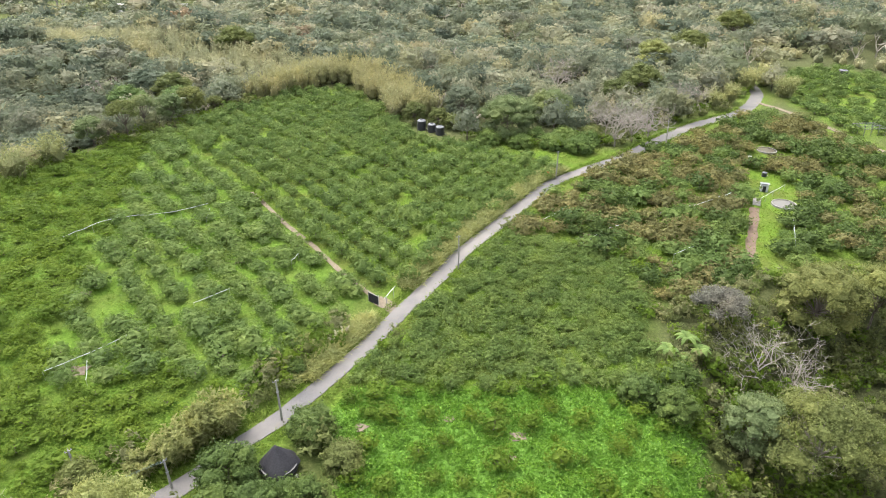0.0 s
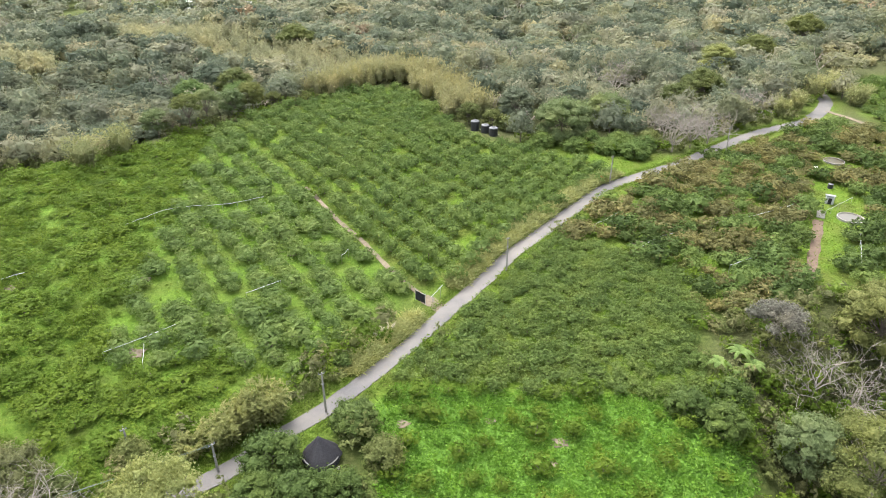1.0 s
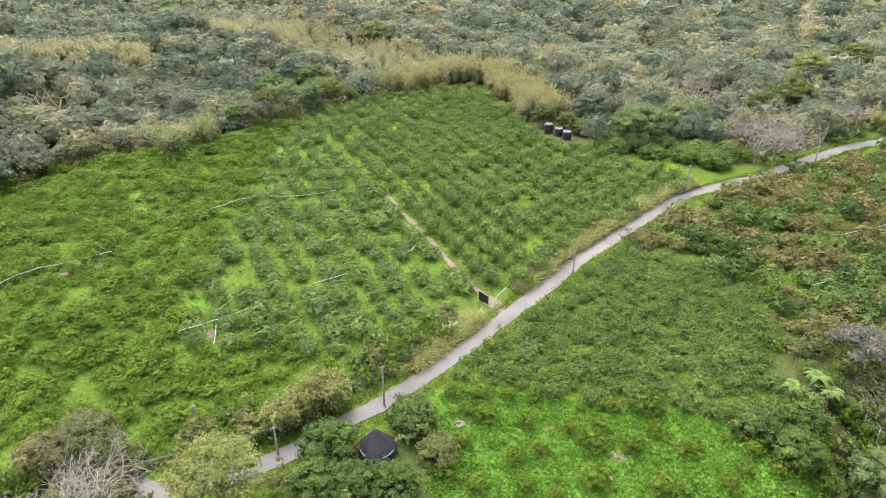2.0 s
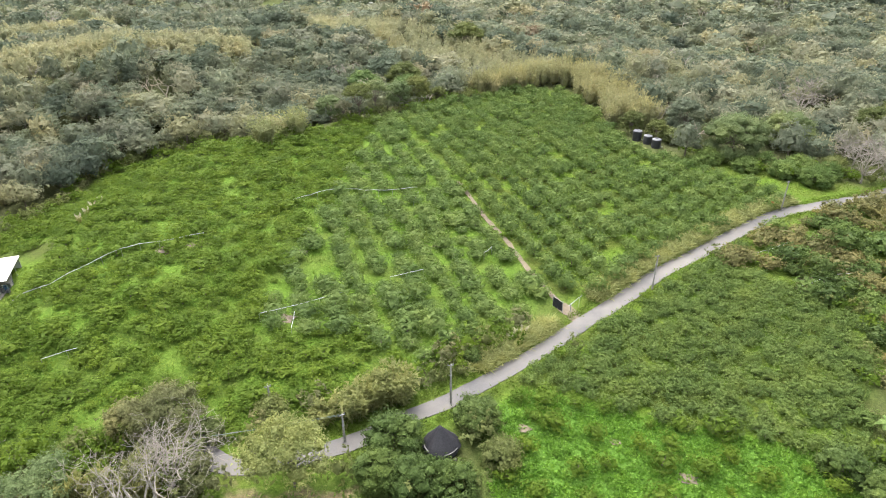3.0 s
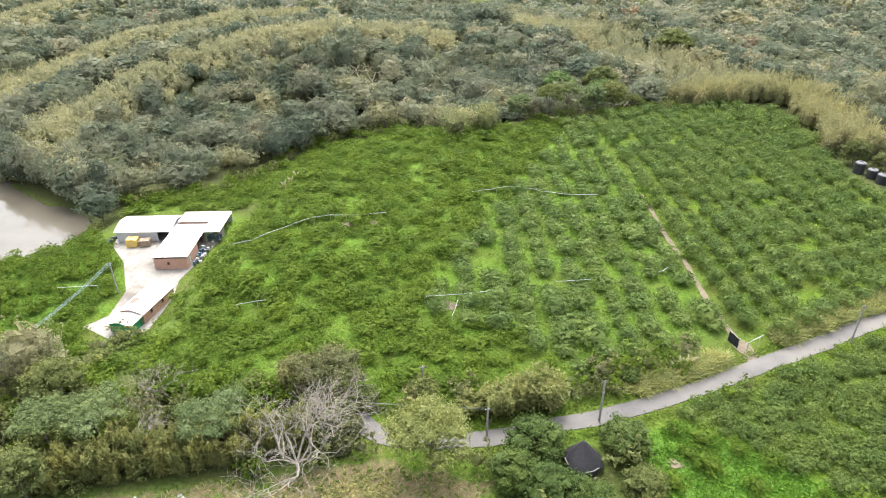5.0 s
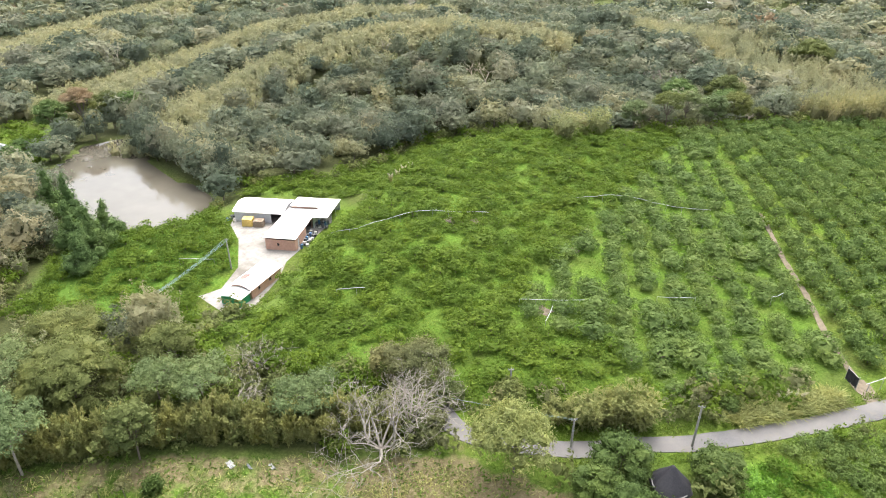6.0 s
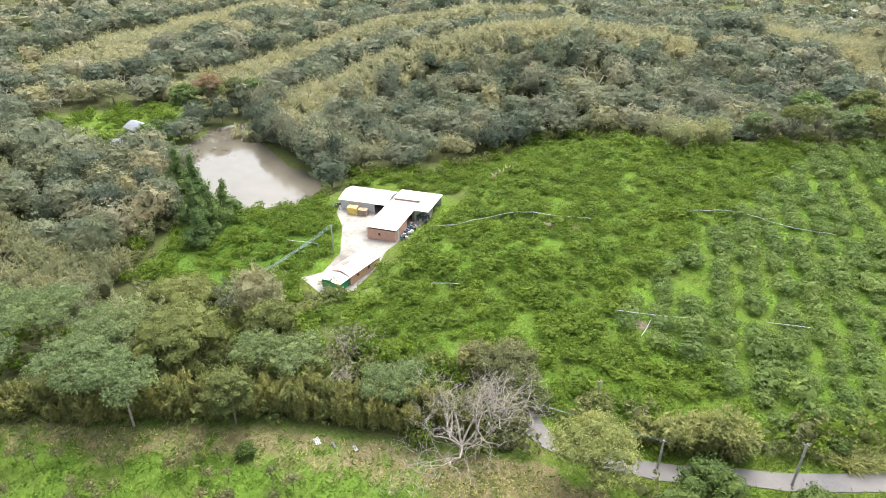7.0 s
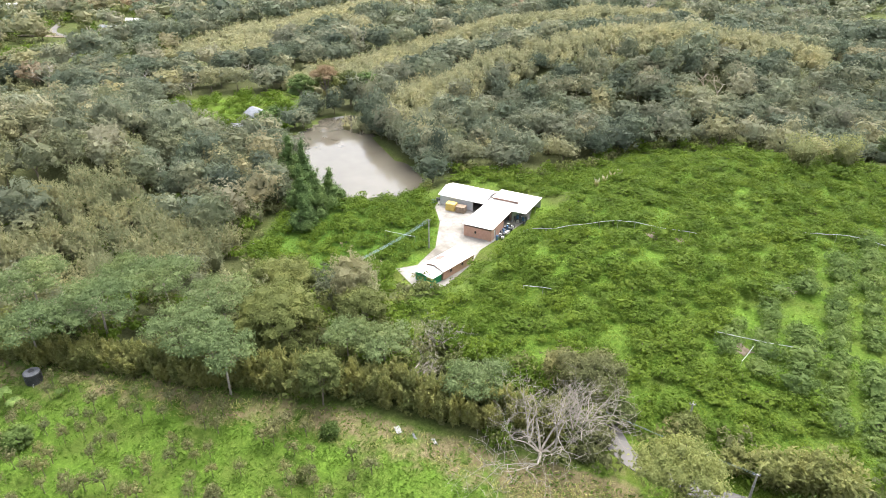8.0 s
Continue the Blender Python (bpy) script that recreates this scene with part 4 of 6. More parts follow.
# ---- woodland ----
BAMBOO_BELTS = [[(-62, 214), (-50, 236), (-32, 240), (-14, 214), (-8, 196)], [(-50, 236), (-85, 262), (-140, 300), (-166, 285)], [(84, 205), (96, 212), (100, 226)], [(118, 228), (132, 262), (170, 255)], [(-154, -24), (-136, -14), (-120, 2)], [(-134, -30), (-114, -20)]]
DENSE_BELTS = [(0, 2.9), (1, 4.2), (4, 3.1), (5, 3.1)]
BELT_W = [7, 14, 5, 8, 8, 6]
NO_WOOD = [[(-66, 24), (-44, 28), (-40, 46), (-56, 45)], [(34, 68), (58, 68), (58, 94), (36, 94)], [(-268, 2), (-240, 0), (-204, 12), (-200, 33), (-226, 46), (-248, 56), (-264, 48)], [(-100, 36), (-80, 26), (-60, 34), (-40, 50), (-80, 40)],
           [(-140, 50), (-112, 20), (-100, 16), (-90, 30), (-92, 50)],
           [(-352, -68), (-336, -56), (-366, -30), (-404, -30), (-440, -42), (-440, -60), (-404, -50), (-376, -48)]]


def plant_woods():
    rng = np.random.default_rng(77)
    pts = []
    for lo, hi, gap in ((0, 252, 6.5), (252, 330, 8.0), (330, 530, 12.0), (530, 690, 17.0)):
        g = np.arange(-700, 700, gap)
        X, Y = np.meshgrid(g, g)
        X[1::2] += gap / 2
        X = X.ravel() + rng.normal(size=X.size) * gap * 0.22
        Y = Y.ravel() + rng.normal(size=Y.size) * gap * 0.22
        r, yaw = np.hypot(X, Y), np.degrees(np.arctan2(-X, Y))
        k = (r > lo) & (r <= hi) & (yaw > -46) & (yaw < 120) & (r > 60)
        pts.append(np.column_stack([X[k], Y[k]]))
    p = np.concatenate(pts)
    x, y = p[:, 0], p[:, 1]
    k = ~in_any(x, y, [f for f in FIELDS if f is not PLAIN and f is not PLAIN_W] + NO_WOOD) & ~(in_any(x, y, [PLAIN, PLAIN_W]) & (rng.random(len(x)) < 0.42)) & (near_line(x, y, ROAD)[0] > 4.6)
    for f, d in ((F_UPPER, 2.2), (F_WEST, 2.4), (F_TERRACE, 2.5), (F_RUSSET, 4), (POND, 1.5), (YARD, 5), (F_VALLEY, 3), (MEADOW, 7), (F_LOW, 3), (F_BROAD, 3)):
        k &= near_line(x, y, f + f[:1])[0] > d
    k &= near_line(x, y, RAVINE)[0] > 14
    k &= near_line(x, y, [(103, 207), (108, 196), (113, 181), (116, 168), (120, 156), (128, 146)])[0] > 4
    for l, half in zip(RIDGES[:3], (11, 16, 19)):
        k &= near_line(x, y, l)[0] > half
    for sx, sy, sr in SPECIAL:
        k &= np.hypot(x - sx, y - sy) > sr * 0.85 + 2.0
    p, x, y = p[k], x[k], y[k]
    z = land(x, y)
    r = np.hypot(x, y)
    crest = np.min([near_line(x, y, l)[0] for l in RIDGES[:3]], 0)
    belt = np.min([near_line(x, y, b)[0] - w for b, w in zip(BAMBOO_BELTS, BELT_W)], 0)
    v = rng.random(len(p))
    wav = waves(x, y, 17.0, 0.6)
    groups = {}
    taken = np.min([near_line(x, y, BAMBOO_BELTS[b])[0] - BELT_W[b] for b, _ in DENSE_BELTS], 0) < -1.0
    west = (x < -85) & (y < 25)
    for i in range(len(p)):
        far = 0 if r[i] < 135 else 3 if r[i] > 420 else 2 if r[i] > 265 else 1
        size = (4.1 + 2.5 * rng.random() ** 1.4) * (2.2 if r[i] > 530 else 1.6 if r[i] > 330 else 1.28 if r[i] > 252 else 1.0)
        high = (3.7 + 1.1 * rng.random()) * (1.15 if r[i] > 330 else 1.0) * (0.72 + 0.068 * size)
        if taken[i]:
            continue
        if belt[i] < 0 and v[i] < 0.85 or crest[i] < 24 and v[i] < 0.55 or v[i] < (0.03 if crest[i] < 70 else 0.12 + (0.42 if west[i] else 0.16) * (wav[i] > (-0.1 if west[i] else 0.5))):
            kind, size, high = "olivebamboo" if west[i] else "bamboo", 2.7 + 1.0 * rng.random(), 2.3 + 1.2 * rng.random()
        elif v[i] > 0.955:
            kind, high = "bare", size * 1.0
        elif v[i] > 0.949:
            kind = "rust"
        elif west[i] and v[i] > 0.62 and r[i] < 190:
            kind = "pale" if v[i] > 0.76 else "olive"
        elif v[i] > (0.90 if crest[i] < 70 else 0.72 if west[i] else 0.80):
            kind = "olive"
        else:
            kind = "dark" if wav[i] + 0.5 * rng.normal() < (0.45 if crest[i] < 70 else -0.75 if west[i] else 0.1) else "mid"
        groups.setdefault((kind, far), []).append((int(rng.integers(3)) if kind in ("bamboo", "olivebamboo", "bare") else int(rng.integers(6)), x[i], y[i], z[i] - 0.3, rng.random() * 6.283, size, high))
    for l, gap, half in ((RIDGES[0], 3.3, 13), (RIDGES[1], 4.0, 18), (RIDGES[2], 5.2, 21)):
        c = line_points(l, gap)
        t = unit(np.gradient(c, axis=0))
        for off in np.arange(-half, half + 0.1, gap):
            q = c + np.stack([-t[:, 1], t[:, 0]], -1) * (off + rng.normal(size=(len(c), 1)) * 0.8) + rng.normal(size=c.shape) * 0.8
            for (qx, qy), qz in zip(q, land(q[:, 0], q[:, 1])):
                groups.setdefault(("bamboo", 2), []).append((int(rng.integers(3)), qx, qy, qz - 0.2, rng.random() * 6.283, 0.72 * gap + 0.7 * rng.random(), 2.3 + 0.9 * rng.random()))
    for b, gap in DENSE_BELTS:
        c = line_points(BAMBOO_BELTS[b], gap)
        t = unit(np.gradient(c, axis=0))
        for off in np.arange(-BELT_W[b], BELT_W[b] + 0.1, gap):
            q = c + np.stack([-t[:, 1], t[:, 0]], -1) * (off + rng.normal(size=(len(c), 1)) * 0.9) + rng.normal(size=c.shape) * 0.9
            q = q[~in_any(q[:, 0], q[:, 1], [F_UPPER, F_WEST, F_VALLEY])]
            for (qx, qy), qz in zip(q, land(q[:, 0], q[:, 1])):
                groups.setdefault(("straw" if b == 0 else "olivebamboo" if b >= 4 else "bamboo", 1), []).append((int(rng.integers(3)), qx, qy, qz - 0.2, rng.random() * 6.283, 2.5 + 0.9 * rng.random(), (3.6 if b == 0 else 3.0) + 1.4 * rng.random()))
    # Trees that lean out over the pond's wooded shore.
    for q in line_points([(-154, 66), (-164, 65), (-175, 62), (-187, 60.5), (-198, 62), (-208, 66), (-218, 67), (-226, 62)], 3.6):
        qx, qy = q + rng.normal(size=2) * 0.8
        groups.setdefault(("dark" if rng.random() < 0.6 else "mid", 1), []).append((int(rng.integers(6)), qx, qy, -8.6, rng.random() * 6.283, 3.8 + 1.4 * rng.random(), 5.0 + 1.6 * rng.random()))
    look_of = {"straw": (M_STRAW_BAMBOO, "tall straw-yellow bamboo along the field's edge"), "pale": (M_GREYGREEN, "pale grey-green feathery trees in the woodland"), "dark": (M_WOOD_DARK, "dark green broadleaved woodland"), "mid": (M_WOOD_MID, "grey-green broadleaved woodland"), "olive": (M_WOOD_OLIVE, "olive-yellow broadleaved trees in the woodland"),
               "bamboo": (M_BAMBOO, "yellowish feathery bamboo thickets"), "olivebamboo": (M_WEST_BAMBOO, "olive-brown feathery bamboo thickets"), "bare": (M_DRYTWIG, "pale leafless trees in the woodland"), "rust": (M_RUST_TREE, "rust-brown trees in the woodland")}
    for (kind, far), rows in groups.items():
        mat, label = look_of[kind]
        shapes = {"straw": BAMBOO_NEAR, "bamboo": BAMBOO_FAR if far >= 2 else BAMBOO_NEAR, "olivebamboo": BAMBOO_FAR if far >= 2 else BAMBOO_NEAR, "bare": BARE_FAR}.get(kind, (WOOD_CLOSE, WOOD_NEAR, WOOD_FAR, WOOD_RIM)[far])
        name = ("near_", "", "far_", "rim_")[far] + kind + ("_bamboo_belt" if kind == "straw" else "_thicket" if "bamboo" in kind else "_woodland")
        tagged(new(name, joined(name, shapes, rows, [mat, M_BARK])), label + (" near the fields", " on the hillside", " on far hills", " on the farthest hills")[far], "woodland", kind="stuff")


plant_woods()


def plant_undergrowth():
    """Low bushes and brambles on the woodland floor, where no field is."""
    rng = np.random.default_rng(88)
    n = 3000
    yaw, r = np.radians(-58 + 190 * rng.random(n)), 42 + 115 * rng.random(n) ** 0.8
    x, y = -np.sin(yaw) * r, np.cos(yaw) * r
    k = ~in_any(x, y, [f for f in FIELDS]) & (near_line(x, y, ROAD)[0] > 2.9) & ~in_any(x, y, NO_WOOD[2:3])
    k &= near_line(x, y, YARD + YARD[:1])[0] > 3
    for sx, sy, sr in SPECIAL[-3:]:
        k &= np.hypot(x - sx, y - sy) > 4.0
    x, y, r = x[k][:900], y[k][:900], r[k][:900]
    side = line_points([(8, 176), (40, 166), (58, 178), (72, 190), (84, 197), (94, 206), (101, 220), (104, 236)], 1.5)
    lane = line_points([(-41, 48), (-35, 54.5), (-29, 62), (-24, 68.5), (-19, 75.5)], 0.8)
    side = np.concatenate([side, lane + 0.3 * rng.normal(size=lane.shape)])
    side = side + rng.normal(size=side.shape) * 2.2
    side = side[near_line(side[:, 0], side[:, 1], ROAD)[0] > 2.9]
    gx, gy = 26 + 90 * rng.random(1100), 36 + 70 * rng.random(1100)
    g = inside(gx, gy, [(36, 36), (78, 46), (114, 96), (60, 97), (42, 92), (35, 86), (33, 70), (32, 46)]) & (np.hypot(gx - 36, gy - 76) > 3.4)
    hx, hy = -84 + 44 * rng.random(420), 10 + 38 * rng.random(420)
    h = inside(hx, hy, [(-84, 12), (-82, 27), (-64, 39), (-50, 45), (-45, 40), (-56, 29), (-68, 15)])
    side = np.concatenate([side, np.column_stack([hx[h], hy[h]])])
    foot = np.concatenate([line_points([(-148, 68), (-139, 84), (-137.5, 101), (-143.5, 126), (-132, 151.5), (-118, 156.5), (-99, 153)], 0.9), line_points([(-93, 168), (-80.5, 181), (-68, 204), (-52, 227)], 1.1)])
    foot = foot + rng.normal(size=foot.shape) * 1.3
    side = np.concatenate([side, foot])
    farm = np.column_stack([-500 + 150 * rng.random(260), -110 + 130 * rng.random(260)])
    farm = farm[near_line(farm[:, 0], farm[:, 1], [(-350, -60), (-375, -38), (-405, -40), (-440, -52)])[0] > 14]
    x, y = np.concatenate([x, gx[g], side[:, 0], farm[:, 0]]), np.concatenate([y, gy[g], side[:, 1], farm[:, 1]])
    z = land(x, y)
    shapes = [orchard_crown(80 + i, leaf=0.25, clumps=13, per=7, lob=6, depth=0.6, core=0.5, tuft=0.28, ball_=BALL1) for i in range(4)]
    rows = {"a": [], "b": [], "c": []}
    for i in range(len(x)):
        w = (1.1 + 1.3 * rng.random()) * (1.6 if x[i] < -340 else 1.0)
        rows["a" if rng.random() < 0.5 else "b" if rng.random() < 0.75 else "c"].append((int(rng.integers(4)), x[i], y[i], z[i] - 0.15, rng.random() * 6.283, w, w * (0.7 + 0.5 * rng.random())))
    for key, mat, label in (("a", M_OLIVEGREEN, "olive-green undergrowth bushes on the woodland floor"), ("b", M_CITRUS, "deep green brambles on the woodland floor"), ("c", M_BROWNOLIVE, "brownish scrub on the woodland floor")):
        tagged(new("undergrowth", joined("undergrowth", shapes, rows[key], [mat])), label, "undergrowth", kind="stuff")


plant_undergrowth()


# ---- trees that stand out ----
LEAF_OF = {"pale": (M_PALEGREEN, "pale grey-green"), "forest": (M_WOODGREEN, "deep green"), "lane": (M_LANE_TREE, "light olive-green"), "olive": (M_ACACIA_OLIVE, "olive-green"), "grey": (M_GREYLEAF, "greyish fine-leaved"), "greygreen": (M_GREYGREEN, "grey-green"), "olivegreen": (M_OLIVEGREEN, "dull olive-green"),
           "brownolive": (M_BROWNOLIVE, "brownish olive"), "acacia": (M_ACACIA, "pale green feathery"), "wood": (M_WOODGREEN, "deep green upright"), "dark": (M_WOOD_DARK, "dark green"),
           "rust": (M_RUST_TREE, "rust-brown"), "orchard": (M_ORCHARD, "low green"), "mango": (M_MANGO, "glossy dark green")}
STANDS = {"pale": "at the edge of rough ground", "forest": "at the wood's edge", "lane": "among other trees", "olive": "above the ravine", "grey": "at the ravine's edge", "greygreen": "in rough ground", "olivegreen": "in the woodland", "brownolive": "at the foot of the orchard slope", "acacia": "at the wood's edge",
          "wood": "beside the pond", "rust": "beyond the pond", "dark": "behind the water tanks", "orchard": "beside the road", "mango": "on weedy ground"}


def great_tree(x, y, r, h, leaf, habit, seed):
    rng = np.random.default_rng(seed)
    mat, word = LEAF_OF[leaf]
    z = ground_z(x, y)
    lobes = []
    if habit == "umbrella":
        for k in range(22):
            a, d = rng.random() * 0.8, r * 0.84 * math.sqrt((k + 0.5) / 22)
            q = r * (0.19 + 0.11 * rng.random())
            lobes.append((d * math.cos(a + k * 2.4), d * math.sin(a + k * 2.4), h - r * 0.22 - 0.22 * d - 0.22 * r * rng.random(), q, q, q * 0.36))
    elif habit == "column":
        for k in range(8):
            u = k / 7
            q = r * (0.62 - 0.42 * u)
            a = rng.random() * 6.283
            lobes.append((0.3 * r * (1 - u) * math.cos(a), 0.3 * r * (1 - u) * math.sin(a), h * (0.16 + 0.78 * u), q, q, h * 0.13))
        for k in range(5):
            a = 2 * math.pi * k / 5
            lobes.append((0.6 * r * math.cos(a), 0.6 * r * math.sin(a), h * (0.2 + 0.2 * rng.random()), r * 0.4, r * 0.4, h * 0.15))
    else:
        n = 19 if habit == "dome" else 15
        deep = min(r * 0.62, h * 0.42)
        for k in range(n):
            d = r * 0.74 * math.sqrt((k + 0.4) / n)
            a = k * 2.4 + rng.random() * 0.6
            q = r * (0.20 + 0.15 * rng.random())
            top = h - q * 0.7 - deep * (d / r) ** 2 * 1.4 - 0.15 * r * rng.random()
            lobes.append((d * math.cos(a), d * math.sin(a), max(top, q * 0.75), q, q, q * 0.6))
        if habit == "dome":
            for k in range(9):
                a = 2 * math.pi * (k + rng.random() * 0.5) / 9
                q = r * (0.2 + 0.1 * rng.random())
                lobes.append((0.66 * r * math.cos(a), 0.66 * r * math.sin(a), max(h - 1.9 * deep, q * 0.7), q, q, q * 0.85))
    size = {"mango": 0.30, "orchard": 0.30, "acacia": 0.32}.get(leaf, 0.33)
    crown = Shape()
    lobed_crown(crown, rng, lobes, int(40 + 33 * r ** 1.7), 9, size * 1.06, {"umbrella": 0.5, "open": 0.6}.get(habit, 0.72), -0.4, 0.5, 0.25, True)
    wood, limbs = Shape(), Shape()
    fork = np.array([rng.normal() * 0.15, rng.normal() * 0.15, h * (0.5 if habit == "umbrella" else 0.34)])
    tk = 0.011 * h + 0.009 * r
    tube(wood, (0, 0, -0.6), fork * 0.5 + np.array([0.1, 0, 0]), tk * 1.15, tk * 0.9, 7)
    tube(wood, fork * 0.5 + np.array([0.1, 0, 0]), fork, tk * 0.9, tk * 0.75, 7)
    for L in lobes:
        L = np.array(L)
        mid = (fork + L[:3]) / 2 + np.array([0, 0, -0.06 * r])
        thick = 1.5 if habit == "open" else 1.0
        tube(limbs, fork, mid, tk * 0.42 * thick, tk * 0.26 * thick, 5)
        tube(limbs, mid, L[:3] + np.array([0, 0, (1.15 if habit == "open" else 0.6) * L[5]]), tk * 0.26 * thick, tk * 0.1 * thick, 4)
        if habit == "open":
            boughs(limbs, rng, mid, L[:3] - mid + rng.normal(size=3), r * 0.32, tk * 0.2, 2, 0, (2, 2), 0.4, 0.2)
    kind = {"mango": "shrubby_tree" if h < 3 else "fruit_tree", "orchard": "fruit_tree"}.get(leaf, "woodland_tree")
    t = thing(kind, word + (" bushy tree " if leaf in ("mango", "orchard") else " broad-crowned tree " if habit != "column" else " dense-crowned tree ") + STANDS[leaf], "tree")
    part("crown", crown.mesh("crown", [mat]), t)
    pale = habit == "open" and leaf == "olive" or leaf == "acacia"
    part("trunk", wood.mesh("trunk", [M_PALE_BARK if pale else M_BARK]), t)
    part("limb_work", limbs.mesh("limb_work", [M_PALE_BARK if pale else M_BARK]), t)
    t.matrix_basis = pose(x, y, z)


for k, g in enumerate(GREAT_TREES):
    great_tree(*g, seed=300 + k)


def leafless_tree(x, y, r, h, seed):
    rng = np.random.default_rng(seed)
    trunk, arms = Shape(), []
    tk = 0.019 * h
    fork = np.array([0.1, 0.05, h * 0.13])
    tube(trunk, (0, 0, -0.5), fork, tk * 1.1, tk * 0.85, 7)
    for k in range(7):
        a = 2 * math.pi * (k + rng.random() * 0.6) / 7
        out = 0.55 * r / h * 2.2
        limbs = Shape()
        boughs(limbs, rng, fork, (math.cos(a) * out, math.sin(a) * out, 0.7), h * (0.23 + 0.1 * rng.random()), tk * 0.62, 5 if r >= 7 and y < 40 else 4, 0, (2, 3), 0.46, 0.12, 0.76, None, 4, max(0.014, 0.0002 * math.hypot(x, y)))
        arms.append(limbs)
    t = thing("dead_tree", "pale grey leafless tree with forking crooked branches", "tree")
    part("trunk", trunk.mesh("trunk", [M_PALE_BARK]), t)
    for limbs in arms:
        part("branch", limbs.mesh("branch", [M_PALE_BARK]), t)
    t.matrix_basis = pose(x, y, ground_z(x, y))


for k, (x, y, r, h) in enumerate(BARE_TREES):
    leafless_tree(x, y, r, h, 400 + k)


def bamboo_thing(x, y, r, h, seed, mat, label, group="", scale_leaf=1.0):
    s = bamboo_clump(seed, culms=int(10 + 4.5 * r), per=58, leaf=0.70 / r * scale_leaf)
    v, t, q, tm, qm = s.arrays()
    th = thing("bamboo_clump", label, "bamboo", group)
    green, stems = Shape(), Shape()
    green.add(v, t[tm == 0], q[qm == 0])
    stems.add(v, t[tm == 1], q[qm == 1])
    part("foliage", green.mesh("foliage", [mat]), th)
    part("culms", stems.mesh("culms", [M_BAMBOO]), th)
    th.matrix_basis = Matrix.LocRotScale((x, y, ground_z(x, y)), Euler((0, 0, seed)), (r, r, h / 2.0))
    return th


for k, (x, y, r, h) in enumerate(BAMBOO_CLUMPS):
    bamboo_thing(x, y, r, h, 500 + k, M_HEDGE if y < 70 else M_BAMBOO_GREEN, "yellowish green bamboo clump with arching plumes", "bamboo clumps")


def bamboo_hedge():
    """A hedge of young bamboo along the meadow's far edge."""
    rng = np.random.default_rng(9)
    first = [bamboo_thing(0, 0, 1.5, 4.0, 530 + k, M_HEDGE, "olive-yellow young bamboo clump in a hedge", "bamboo hedge", 0.7) for k in range(3)]
    used = 0
    line = line_points([(-97, -33), (-90, -23), (-83, -13), (-77, -5), (-72.5, 3), (-69.5, 8.5), (-65.8, 15.5), (-61.5, 20.5), (-56.3, 26.3), (-51.5, 31.5), (-47.5, 36)], 1.5)
    for k, (x, y) in enumerate(line):
        for row in range(2):
            px, py = x - 1.6 * row + rng.normal() * 0.4, y + 1.2 * row + rng.normal() * 0.4
            if math.hypot(px + 65.6, py - 11.4) < 1.2:
                continue
            w, h = 1.35 + 0.35 * rng.random(), (3.2 if x < -76 else 4.2) + 1.9 * rng.random() + 0.6 * row
            m = Matrix.LocRotScale((px, py, ground_z(px, py) - 0.1), Euler((0, 0, rng.random() * 6.283)), (w, w, h / 2.0))
            if used < 3:
                first[used].matrix_basis = m
            else:
                copy_thing(first[used % 3], Matrix.Identity(4)).matrix_basis = m
            used += 1


bamboo_hedge()


def banana_plant(x, y, h, seed, label="banana plant with broad tattered pale green leaves"):
    rng = np.random.default_rng(seed)
    t = thing("banana_plant", label, "banana plant", "banana plants")
    stem = tube(Shape(), (0, 0, -0.2), (0.05, 0.02, h * 0.62), 0.13, 0.08, 7)
    part("stem", stem.mesh("stem", [M_HEDGE]), t)
    for k in range(8):
        a = 2 * math.pi * (k + 0.5 * rng.random()) / 8
        ln, w = h * (0.5 + 0.2 * rng.random()), 0.32 + 0.12 * rng.random()
        pts = []
        for u in np.linspace(0, 1, 6):
            d = ln * (0.75 * u)
            zz = h * 0.6 + ln * (0.75 * u - 0.85 * u * u) + 0.1
            ww = w * math.sin(math.pi * (0.12 + 0.86 * u)) ** 0.6 * (0.85 + 0.3 * rng.random())
            c, s = math.cos(a), math.sin(a)
            pts += [(d * c - ww * s, d * s + ww * c, zz - 0.07), (d * c, d * s, zz), (d * c + ww * s, d * s - ww * c, zz - 0.07)]
        quads = [(3 * i + j, 3 * i + j + 1, 3 * i + j + 4, 3 * i + j + 3) for i in range(5) for j in range(2)]
        part("leaf", Shape().add(pts, q=quads).mesh("leaf", [M_BANANA]), t)
    t.matrix_basis = pose(x, y, ground_z(x, y))


for k, (x, y, h) in enumerate([(32.7, 74.8, 3.6), (36.0, 76.8, 4.3), (37.4, 74.9, 3.7), (35.0, 74.0, 2.5), (-83.4, -27.6, 3.0), (-81.6, -26.2, 2.2), (-81.8, -20.8, 1.3)]):
    banana_plant(x, y, h, 600 + k)


